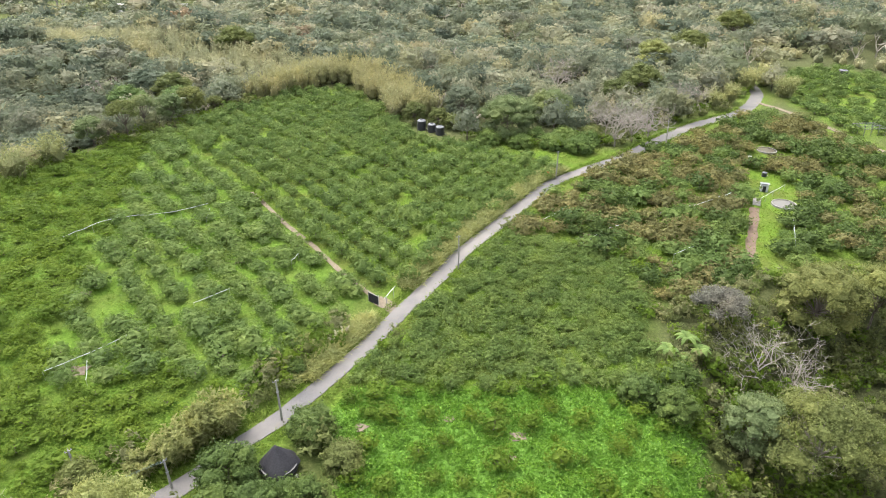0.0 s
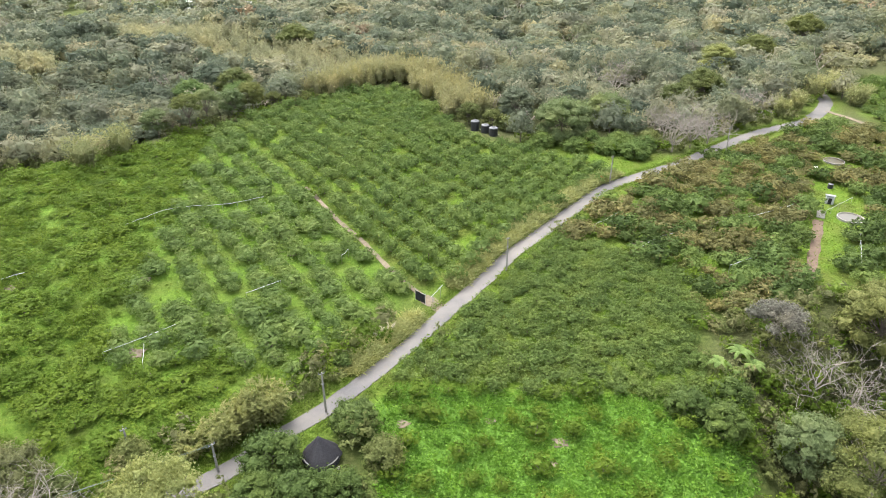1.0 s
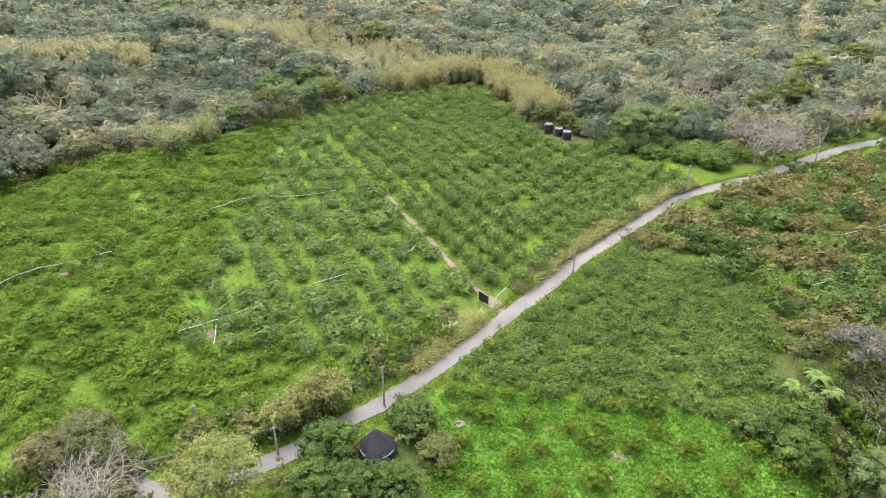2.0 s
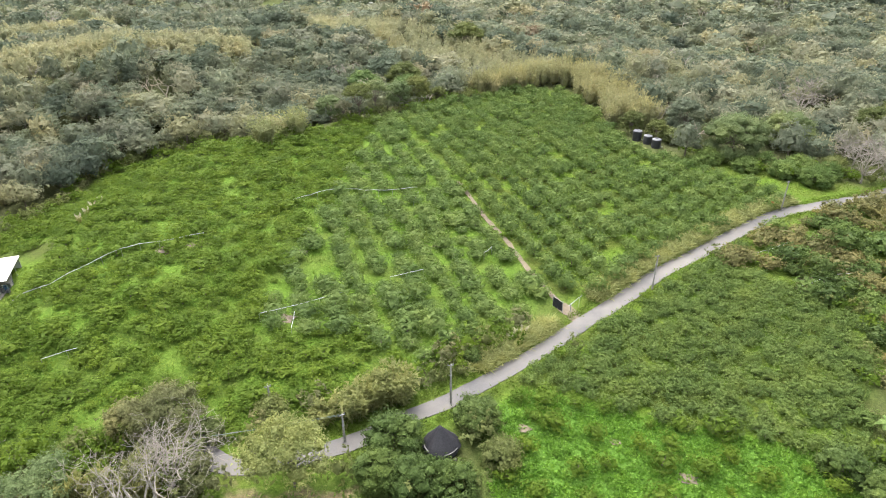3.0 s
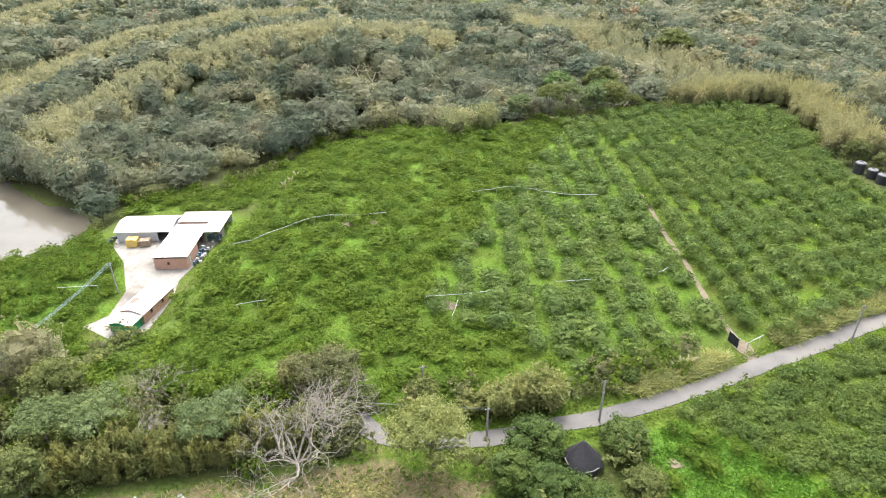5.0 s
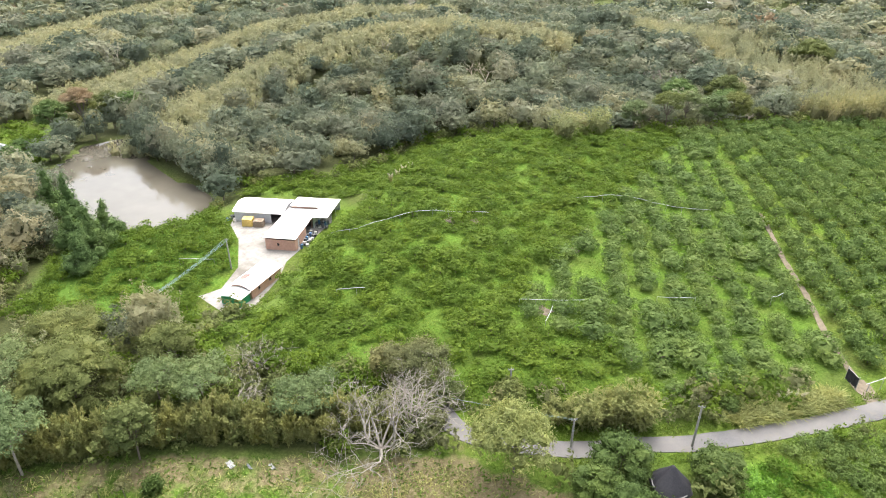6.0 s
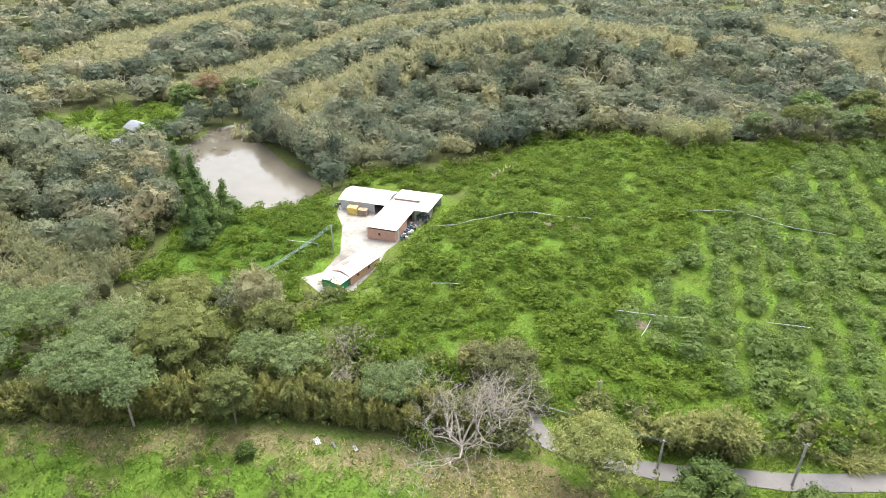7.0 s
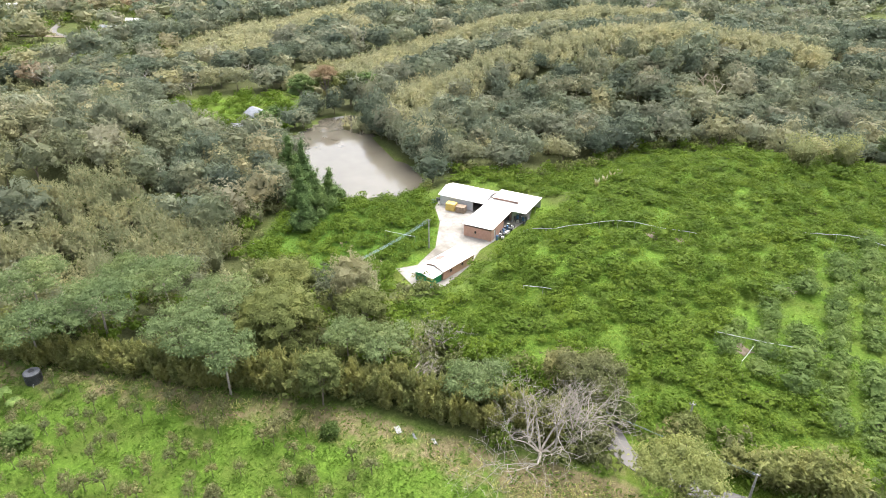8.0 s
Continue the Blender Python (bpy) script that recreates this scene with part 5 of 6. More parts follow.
# ---- grasses ----
def blades(name, pts, size, spread_, count, mat, label, seed, slender=0.16, lean=0.55, category="grass"):
    """Tufts of upright blades, joined."""
    rng = np.random.default_rng(seed)
    z = land(pts[:, 0], pts[:, 1])
    n = len(pts)
    base = np.repeat(np.column_stack([pts, z]), count, 0)
    base[:, :2] += rng.normal(size=(n * count, 2)) * spread_
    ln = size * (0.6 + 0.8 * rng.random(n * count))[:, None]
    up = unit(rng.normal(size=(n * count, 3)) * np.array([lean, lean, 0.1]) + np.array([0, 0, 1.0]))
    side = unit(np.cross(up, rng.normal(size=(n * count, 3)))) * ln * slender * 0.5
    fall = unit(up * np.array([1, 1, 0]) + 1e-6) * ln * 0.35
    mid, tip = base + up * ln * 0.6, base + up * ln * 0.85 + fall
    base[:, 2] -= 0.05
    v = np.stack([base, mid + side, tip, mid - side], 1).reshape(-1, 3)
    s = Shape().add(v, q=np.arange(len(v)).reshape(-1, 4))
    return tagged(new(name, s.mesh(name, [mat])), label, category, kind="stuff")


def scattered(poly, n, seed, away=2.2):
    rng = np.random.default_rng(seed)
    p = np.array(poly, float)
    q = p.min(0) + rng.random((n * 3, 2)) * (p.max(0) - p.min(0))
    q = q[inside(q[:, 0], q[:, 1], poly) & (near_line(q[:, 0], q[:, 1], ROAD)[0] > away)]
    return q[:n]


def beside_road(lo, hi, off, width, n, seed):
    """Places along a stretch of the road (between two y), off metres to its left."""
    rng = np.random.default_rng(seed)
    p = line_points(ROAD, 0.5)
    t = unit(np.gradient(p, axis=0))
    k = np.where((p[:, 1] > lo) & (p[:, 1] < hi))[0]
    i = rng.choice(k, n)
    nrm = np.stack([-t[i, 1], t[i, 0]], -1)
    return p[i] + nrm * (off + width * (rng.random(n) - 0.5))[:, None]


blades("roadside_reeds", beside_road(93, 146, 3.4, 2.6, 1500, 21), 1.7, 0.35, 13, M_REED, "tall pale straw-coloured reeds along the road verge", 21, 0.065, 0.6, "reeds")
blades("verge_reeds", beside_road(69, 83.5, 3.2, 2.2, 480, 22), 1.5, 0.3, 14, M_REED, "bent straw-coloured reeds beside the road", 22, 0.06, 0.9, "reeds")
blades("verge_grass", np.concatenate([beside_road(46, 200, 2.3, 1.3, 1900, 23), beside_road(46, 200, -2.3, 1.3, 1900, 24)]), 0.5, 0.3, 5, M_GRASS, "rough green grass along the road edges", 23, 0.2, 0.8)
blades("weed_patch", scattered(F_LOW, 5200, 25), 0.42, 0.3, 7, M_WEED, "lush bright green weeds under the young trees", 25, 0.55, 1.6, "weeds")
blades("meadow_grass", scattered(MEADOW, 6500, 26), 0.45, 0.4, 5, M_MEADOW, "bright green meadow weeds", 26, 0.35, 1.2)
blades("dry_meadow_grass", np.concatenate([scattered([(-93, -27), (-73, 1), (-56, 22), (-42, 37), (-30, 45), (-28, 38), (-40, 30), (-54, 17), (-70, -6)], 1500, 27), scattered([(-46, 26), (-36, 24), (-30, 34), (-38, 40)], 420, 28)]), 0.6, 0.4, 5, M_REED, "dry straw-coloured grass at the meadow's edge", 27, 0.14, 0.9)
blades("field_grass", np.concatenate([scattered(F_WEST, 6500, 29), scattered(F_UPPER, 3000, 30), scattered(F_RUSSET, 4200, 31), scattered(F_VALLEY, 900, 32), scattered(F_CORNER, 500, 34)]), 0.42, 0.45, 4, M_GRASS, "green grass between the orchard rows", 29, 0.3, 1.1)


def saplings():
    """Thin young trees with sparse grey-green leaves on the meadow."""
    rng = np.random.default_rng(12)
    pts = rows_in([(-88, -24), (-74, -6), (-62, 8), (-52, 16), (-44, 10), (-52, -10), (-70, -34)], (0.62, 0.78), 2.6, 2.7, 0.5, 33, 0.25)
    first = []
    for k, (x, y) in enumerate(pts):
        w, h = 1.4 + 0.7 * rng.random(), 2.1 + 1.1 * rng.random()
        m = Matrix.LocRotScale((x, y, ground_z(x, y)), Euler((0, 0, rng.random() * 6.283)), (w, w, h))
        if k < 3:
            r2 = np.random.default_rng(700 + k)
            t = thing("sapling", "thin young tree with sparse grey-green leaves", "sapling", "saplings on the meadow")
            c = Shape()
            lobed_crown(c, r2, [(0, 0, 0.80, 0.36, 0.36, 0.24), (0.24, 0.1, 0.72, 0.26, 0.26, 0.17), (-0.2, 0.2, 0.74, 0.26, 0.26, 0.17), (0.02, -0.28, 0.68, 0.26, 0.26, 0.16)], 44, 7, 0.10, 0.5, -0.6, 0.6, 0.3)
            part("crown", c.mesh("crown", [M_SAPLING]), t)
            st = tube(Shape(), (0, 0, -0.1), (0.02, 0.02, 0.6), 0.03, 0.02, 4)
            for b in range(4):
                a = b * 1.57 + r2.random()
                tube(st, (0.02, 0.02, 0.5), (0.35 * math.cos(a), 0.35 * math.sin(a), 0.95), 0.014, 0.006, 3)
            part("trunk", st.mesh("trunk", [M_BARK]), t)
            first.append(t)
            t.matrix_basis = m
        else:
            copy_thing(first[k % 3], Matrix.Identity(4)).matrix_basis = m


saplings()


def pampas(x, y, h, seed):
    """A tuft of pale plume grass."""
    rng = np.random.default_rng(seed)
    t = thing("plume_grass", "tuft of straw-coloured plume grass with pale plumes", "plume grass", "plume grass tufts")
    b = Shape()
    n = 130
    a = rng.random(n) * 6.283
    up = unit(np.column_stack([np.cos(a) * 0.55 * rng.random(n), np.sin(a) * 0.55 * rng.random(n), np.ones(n)]))
    at = up * (h * (0.15 + 0.5 * rng.random(n)))[:, None]
    leaves(b, rng, at, unit(np.column_stack([np.cos(a), np.sin(a), np.full(n, 0.8)])), h * 0.42, 0.12, 0.2, 0.4, along=up)
    part("tuft", b.mesh("tuft", [M_REED]), t)
    for k in range(6):
        c = Shape()
        aa = rng.random() * 6.283
        w = unit(np.array([math.cos(aa) * 0.3, math.sin(aa) * 0.3, 1.0]))
        tube(c, (0, 0, 0), w * h * 0.8, 0.02, 0.012, 3)
        u = rng.random(40)[:, None]
        p = w * h * (0.72 + 0.3 * u) + rng.normal(size=(40, 3)) * 0.07
        leaves(c, rng, p, unit(rng.normal(size=(40, 3)) + np.array([0, 0, 0.5])), 0.22, 0.3, 0.0, 0.5, along=np.tile(w, (40, 1)))
        part("plume", c.mesh("plume", [M_PLUME]), t)
    t.matrix_basis = pose(x, y, ground_z(x, y))


for k, (x, y, h) in enumerate([(-16.0, 79.4, 2.4), (-15.2, 80.6, 2.0), (-16.9, 78.2, 2.0), (-112.5, 88.5, 2.2), (-113.6, 91.5, 2.2), (-114.6, 94.4, 2.4), (-115.6, 97.4, 2.0), (-114.0, 96.0, 1.8), (13, 170.5, 2.2), (11.5, 171.3, 2.0)]):
    pampas(x, y, h, 800 + k)


# ---- built things ----
def box(sx, sy, sz, x=0.0, y=0.0, z=0.0, edge=0.02):
    """A block standing on z, its edges slightly broken."""
    bm = bmesh.new()
    bmesh.ops.create_cube(bm, size=1.0)
    bmesh.ops.scale(bm, vec=(sx, sy, sz), verts=bm.verts)
    bmesh.ops.translate(bm, vec=(x, y, z + sz / 2), verts=bm.verts)
    if edge:
        bmesh.ops.bevel(bm, geom=bm.edges[:], offset=min(edge, 0.3 * min(sx, sy, sz)), segments=1, affect="EDGES")
    return bm


def lathe(profile, sides=28, z=0.0):
    """A turned body from (radius, height) pairs."""
    bm = bmesh.new()
    rings = []
    for r, h in profile:
        if r < 1e-4:
            rings.append([bm.verts.new((0, 0, h + z))])
        else:
            rings.append([bm.verts.new((r * math.cos(2 * math.pi * k / sides), r * math.sin(2 * math.pi * k / sides), h + z)) for k in range(sides)])
    for a, b in zip(rings, rings[1:]):
        for k in range(sides):
            j = (k + 1) % sides
            if len(a) == 1 and len(b) == 1:
                continue
            if len(a) == 1:
                bm.faces.new((a[0], b[k], b[j])[::-1])
            elif len(b) == 1:
                bm.faces.new((a[k], a[j], b[0]))
            else:
                bm.faces.new((a[k], a[j], b[j], b[k]))
    return bm


def rod(points, r, sides=6):
    s = Shape()
    for p, q in zip(points, points[1:]):
        tube(s, p, q, r, r, sides)
    return s


def roof_sheet(w, d, rise, over, ribs, crown=0.0, thick=0.06):
    """Ribbed roof sheet over w by d; it falls along d from the ridge (both ways if crown) by rise."""
    bm = bmesh.new()
    nx = max(2, int((w + 2 * over) / ribs) * 2)
    ys = np.linspace(-d / 2 - over, d / 2 + over, 9)
    grid = []
    for top in (1, 0):
        rows = []
        for i in range(nx + 1):
            x = -w / 2 - over + (w + 2 * over) * i / nx
            rib = 0.035 * (i % 2)
            col = []
            for y in ys:
                u = y / (d / 2)
                z = rise * (1 - abs(u) ** 1.4) if crown else rise * (0.5 - u / 2)
                col.append(bm.verts.new((x, y, z + rib * top - thick * (1 - top))))
            rows.append(col)
        grid.append(rows)
    for k, rows in enumerate(grid):
        for i in range(nx):
            for j in range(len(ys) - 1):
                f = (rows[i][j], rows[i + 1][j], rows[i + 1][j + 1], rows[i][j + 1])
                bm.faces.new(f if k == 0 else f[::-1])
    t, b = grid
    for i in range(nx):
        bm.faces.new((t[i][0], b[i][0], b[i + 1][0], t[i + 1][0]))
        bm.faces.new((t[i + 1][-1], b[i + 1][-1], b[i][-1], t[i][-1]))
    for j in range(len(ys) - 1):
        bm.faces.new((t[0][j + 1], b[0][j + 1], b[0][j], t[0][j]))
        bm.faces.new((t[-1][j], b[-1][j], b[-1][j + 1], t[-1][j + 1]))
    return bm


def wall_run(length, height, thick, holes=()):
    """A wall along x from 0, with openings (x0, x1, z0, z1) cut right through."""
    bm = bmesh.new()
    xs = sorted({0.0, length, *[h[0] for h in holes], *[h[1] for h in holes]})
    zs = sorted({0.0, height, *[h[2] for h in holes], *[h[3] for h in holes]})
    solid = lambda i, k: 0 <= i < len(xs) - 1 and 0 <= k < len(zs) - 1 and not any(h[0] <= (xs[i] + xs[i + 1]) / 2 <= h[1] and h[2] <= (zs[k] + zs[k + 1]) / 2 <= h[3] for h in holes)
    at = {}

    def v(i, k, s):
        if (i, k, s) not in at:
            at[i, k, s] = bm.verts.new((xs[i], s * thick, zs[k]))
        return at[i, k, s]

    for i in range(len(xs) - 1):
        for k in range(len(zs) - 1):
            if not solid(i, k):
                continue
            bm.faces.new((v(i, k, 0), v(i + 1, k, 0), v(i + 1, k + 1, 0), v(i, k + 1, 0)))
            bm.faces.new((v(i, k, 1), v(i, k + 1, 1), v(i + 1, k + 1, 1), v(i + 1, k, 1)))
            for di, dk, a, b in ((-1, 0, (i, k), (i, k + 1)), (1, 0, (i + 1, k + 1), (i + 1, k)), (0, -1, (i + 1, k), (i, k)), (0, 1, (i, k + 1), (i + 1, k + 1))):
                if not solid(i + di, k + dk):
                    bm.faces.new((v(*a, 0), v(*b, 0), v(*b, 1), v(*a, 1)))
    return bm


def shed(name, label, x0, x1, y0, y1, wall_h, roof_rise, mats, holes, frame_m, base_z=0.0, crown=1.0, over=0.35, open_sides=(), lean=False):
    """A farm shed in the yard's own axes: four walls (south, east, north, west), a ribbed roof and its windows."""
    wall_mat, roof_mat = mats
    t = thing(name, label, "shed")
    w, d, th = x1 - x0, y1 - y0, 0.16
    runs = {"s": ((x0, y0, 0), 0, w), "e": ((x1, y0, 0), 90, d), "n": ((x1, y1, 0), 180, w), "w": ((x0, y1, 0), 270, d)}
    for key, (p, turn, ln) in runs.items():
        if key in open_sides:
            n = max(1, int(ln / 3.2))
            for k in range(n + 1):
                post = part("post", box(0.12, 0.12, wall_h, 0, 0, 0), t, M_STEEL)
                post.matrix_basis = pose(*p, 0, 0, turn) @ pose(min(max(ln * k / n, 0.1), ln - 0.1), 0.1, 0)
            continue
        inset = th if key in "ew" else 0.0
        hs = [h[1:] for h in holes if h[0] == key]
        wl = part("wall", wall_run(ln - 2 * inset, wall_h, th, [(a - inset, b - inset, c, e) for a, b, c, e, *_ in hs]), t, wall_mat)
        wl.matrix_basis = pose(*p, 0, 0, turn) @ pose(inset, 0, 0)
        for a, b, c, e, what in hs:
            if what == "window":
                fr = part("window", box(b - a, 0.05, e - c, (a + b) / 2, 0.1, c, 0.01), t, M_DARK, "small dark window")
                part("sill", box(b - a + 0.1, 0.12, 0.05, (a + b) / 2, -0.03, c - 0.05, 0.01), fr, M_CONCRETE)
                fr.matrix_basis = pose(*p, 0, 0, turn)
            elif what == "door":
                fr = part("door", box(b - a, 0.05, e - c, (a + b) / 2, 0.1, c, 0.01), t, M_GREYWALL, "grey sheet door")
                fr.matrix_basis = pose(*p, 0, 0, turn)
    rf = part("roof", roof_sheet(w, d, roof_rise, over, 0.4, crown), t, roof_mat)
    rf.matrix_basis = pose((x0 + x1) / 2, (y0 + y1) / 2, wall_h + 0.03)
    if crown:
        cap = part("ridge_cap", box(w + 2 * over, 0.35, 0.05, (x0 + x1) / 2, (y0 + y1) / 2, wall_h + roof_rise + 0.06), t, roof_mat)
        for side, turn in ((x0, 90), (x1, 90)):
            if ("w" if side == x0 else "e") in open_sides:
                continue
            bm = bmesh.new()
            ys = np.linspace(-d / 2 + 0.05, d / 2 - 0.05, 9)
            lo = [[bm.verts.new((s * 0.06, y, 0)) for y in ys] for s in (-1, 1)]
            hi = [[bm.verts.new((s * 0.06, y, max(0.02, roof_rise * (1 - abs(y / (d / 2)) ** 1.4) - 0.04))) for y in ys] for s in (-1, 1)]
            for j in range(8):
                bm.faces.new((lo[0][j + 1], lo[0][j], hi[0][j], hi[0][j + 1]))
                bm.faces.new((lo[1][j], lo[1][j + 1], hi[1][j + 1], hi[1][j]))
            g = part("gable", bm, t, wall_mat)
            g.matrix_basis = pose(side + (0.1 if side == x0 else -0.1), (y0 + y1) / 2, wall_h)
    t.matrix_basis = frame_m @ pose(0, 0, base_z)
    return t


YARD_Z = -5.6
YARD_M = pose(-120, 62, YARD_Z, 0, 0, 39.5)
pad = flat_patch("yard_paving", [(-132.5, 57.5), (-133.5, 63), (-121, 77), (-113.5, 71.5), (-108.5, 62), (-104.8, 54.5), (-100, 50), (-94.6, 42), (-95.2, 36.6), (-104.5, 35.6), (-104.2, 40), (-109.4, 46.2), (-120.2, 51.9), (-128, 54)],
                 YARD_Z + 0.1, M_CONCRETE, "pale dusty concrete farmyard between the sheds", "yard")
shed("farm_shed", "long white-roofed grey sheet shed with a dark open bay", -11, 0.4, 1.1, 8.4, 2.7, 0.75, (M_GREYWALL, M_WHITE_ROOF), [("s", 8.6, 11.2, 0.0, 2.3, "bay")], YARD_M)
shed("brick_shed", "white-roofed red brick shed with one small window", 1.0, 7.5, -11, 4.4, 2.5, 0.5, (M_BRICK, M_WHITE_ROOF), [("s", 2.5, 3.0, 1.1, 1.7, "window"), ("e", 7.0, 11.0, 0.0, 2.2, "bay"), ("e", 1.6, 2.5, 0.0, 2.0, "door")], YARD_M, crown=0.0, over=0.3)
shed("raised_roof_shed", "shed with a raised flat white roof", 1.5, 7.6, 4.6, 9.7, 2.8, 0.35, (M_BRICK, M_WHITE_ROOF), [], YARD_M, crown=0.0)
shed("lean_to", "open lean-to with a white sheet roof on steel posts", 7.9, 11.2, -0.4, 10.4, 2.5, 0.5, (M_GREYWALL, M_WHITE_ROOF), [], YARD_M, crown=0.0, open_sides="se", over=0.2)
LOW_M = pose(-100.7, 45.8, YARD_Z, 0, 0, -65.2)
shed("low_shed", "low white-roofed brick shed with a patch of red roofing", -4.6, 4.6, -2.2, 2.2, 2.3, 0.55, (M_BRICK, M_WHITE_ROOF), [("n", 2.0, 2.6, 1.0, 1.6, "window"), ("n", 5.4, 6.0, 1.0, 1.6, "window"), ("s", 3.0, 4.0, 0, 2.0, "door")], LOW_M)
shed("green_shed", "small green sheet shed with a white roof", 4.95, 7.9, -2.1, 2.0, 1.9, 0.4, (M_GREEN, M_WHITE_ROOF), [], LOW_M, over=0.25)
patch = tagged(new("roofing_sheet", bpy.data.meshes.new("roofing_sheet")), "faded red sheet lying on the low shed's roof", "roofing sheet")
bm = roof_sheet(1.9, 1.5, 0.36, 0.0, 0.4, 0.0, 0.03)
bm.to_mesh(patch.data)
bm.free()
patch.data.materials.append(M_RED)
patch.matrix_basis = LOW_M @ pose(1.9, -1.15, 2.60, 0, 0, 180)


def stack(name, label, mat, sx, sy, sz, m, nx, ny, nz, category):
    """A stack of crates, each its own part."""
    t = thing(name, label, category)
    shared = None
    for i in range(nx):
        for j in range(ny):
            for k in range(nz):
                if shared is None:
                    bm = box(sx / nx - 0.03, sy / ny - 0.03, sz / nz - 0.02, 0, 0, 0, 0.015)
                    c = part("crate", bm, t, mat)
                    shared = c.data
                else:
                    c = part("crate", shared, t)
                c.matrix_basis = pose(sx * ((i + 0.5) / nx - 0.5), sy * ((j + 0.5) / ny - 0.5), sz * k / nz)
    t.matrix_basis = m
    return t


stack("crate_stack", "stack of brown wooden crates in the yard", M_CRATE, 2.2, 1.8, 1.5, YARD_M @ pose(-4.6, -0.6, 0.1, 0, 0, 6), 3, 2, 3, "crates")
tarp = thing("covered_stack", "stack covered by a yellow tarpaulin", "covered stack")
bm = box(2.3, 1.9, 1.7, 0, 0, 0, 0.0)
bmesh.ops.subdivide_edges(bm, edges=bm.edges[:], cuts=4, use_grid_fill=True)
for v in bm.verts:
    n = noise.noise(v.co * 1.7)
    v.co += Vector((0.10 * n, 0.10 * noise.noise(v.co * 2.1 + Vector((5, 0, 0))), 0.12 * n if v.co.z > 0.5 else 0))
part("tarpaulin", bm, tarp, M_YELLOW)
part("pallet", box(2.2, 1.8, 0.12, 0, 0, -0.02), tarp, M_CRATE)
tarp.matrix_basis = YARD_M @ pose(-7.2, -0.5, 0.11, 0, 0, 3)


def clutter():
    """Drums, tubs and sacks along the brick shed and under the lean-to."""
    rng = np.random.default_rng(31)
    mats = [(M_BLUE, "blue plastic drum"), (M_LID, "pale plastic tub"), (M_BLACK, "black plastic tub"), (M_WALLPALE, "white plastic tub"), (M_LID, "white plastic drum")]
    firsts = []
    for mat, label in mats:
        t = thing("drum" if "drum" in label else "tub", label + " among clutter beside the shed", "drum" if "drum" in label else "tub", "clutter beside the shed")
        r = 0.3 if "drum" in label else 0.36
        h = 0.9 if "drum" in label else 0.5
        part("body", lathe([(0, 0), (r * 0.92, 0), (r, 0.04), (r * 1.03, h * 0.35), (r, h * 0.5), (r * 1.03, h * 0.66), (r, h - 0.03), (r * 0.94, h), (0, h)], 14), t, mat)
        part("rim", lathe([(r * 0.93, h - 0.04), (r * 1.06, h - 0.04), (r * 1.06, h + 0.02), (r * 0.93, h + 0.02)], 14), t, M_DARK)
        firsts.append(t)
    spots = [(8.4, -9.6 + 0.62 * k) for k in range(13)] + [(9.3, -8.7 + 0.8 * k) for k in range(9)] + [(8.6 + 0.7 * (k % 4), 0.4 + 0.9 * (k // 4)) for k in range(12)] + [(-11.9, 2.0 + 0.9 * k) for k in range(4)] + [(-12.7, -0.5 + 1.1 * k) for k in range(3)]
    for k, (p, q) in enumerate(spots):
        m = YARD_M @ pose(p + 0.2 * rng.normal(), q + 0.15 * rng.normal(), 0.1, 0, 0, 360 * rng.random())
        if k < 5:
            firsts[k].matrix_basis = m
        else:
            copy_thing(firsts[int(rng.integers(5))], m)


clutter()


def water_tank(x, y, r, h, label, tilt=0.0, z=None):
    t = thing("water_tank", label, "water tank", "black water tanks")
    prof = [(0, 0), (r, 0)]
    for k in range(7):
        prof += [(r, h * 0.82 * (k + 0.3) / 7), (r * 1.025, h * 0.82 * (k + 0.5) / 7), (r, h * 0.82 * (k + 0.7) / 7)]
    part("body", lathe(prof + [(r * 1.01, h * 0.84), (r * 0.97, h * 0.86)], 32), t, M_BLACK)
    part("shoulder", lathe([(r * 0.97, h * 0.862), (r * 0.8, h * 0.92), (r * 0.36, h * 0.965), (r * 0.34, h * 0.97)], 32), t, M_LID, "pale shoulder")
    part("lid", lathe([(r * 0.33, h * 0.97), (r * 0.36, h * 0.98), (r * 0.36, h * 1.0), (r * 0.28, h * 1.02), (0, h * 1.03)], 20), t, M_BLACK, "black screw lid")
    part("outlet", rod([(r * 0.98, 0, 0.3), (r + 0.35, 0, 0.3), (r + 0.4, 0, 0.02)], 0.05).mesh("outlet", [M_PIPE]), t)
    t.matrix_basis = pose(x, y, ground_z(x, y) if z is None else z, tilt, 0, 0)
    return t


for x, y, r, h in ((-6.4, 180.4, 1.25, 3.1), (-3.4, 178.6, 1.2, 2.5), (-1.0, 176.2, 1.25, 2.6)):
    water_tank(x, y, r, h, "black plastic water tank with a pale top")
water_tank(146.2, 236.5, 1.5, 2.6, "black plastic water tank among terraced trees")
water_tank(-86.5, -24.4, 1.1, 1.9, "black plastic water tank on the meadow")
water_tank(78.3, 145.8, 0.6, 1.2, "small black water tank with a pale top beside the pump house")


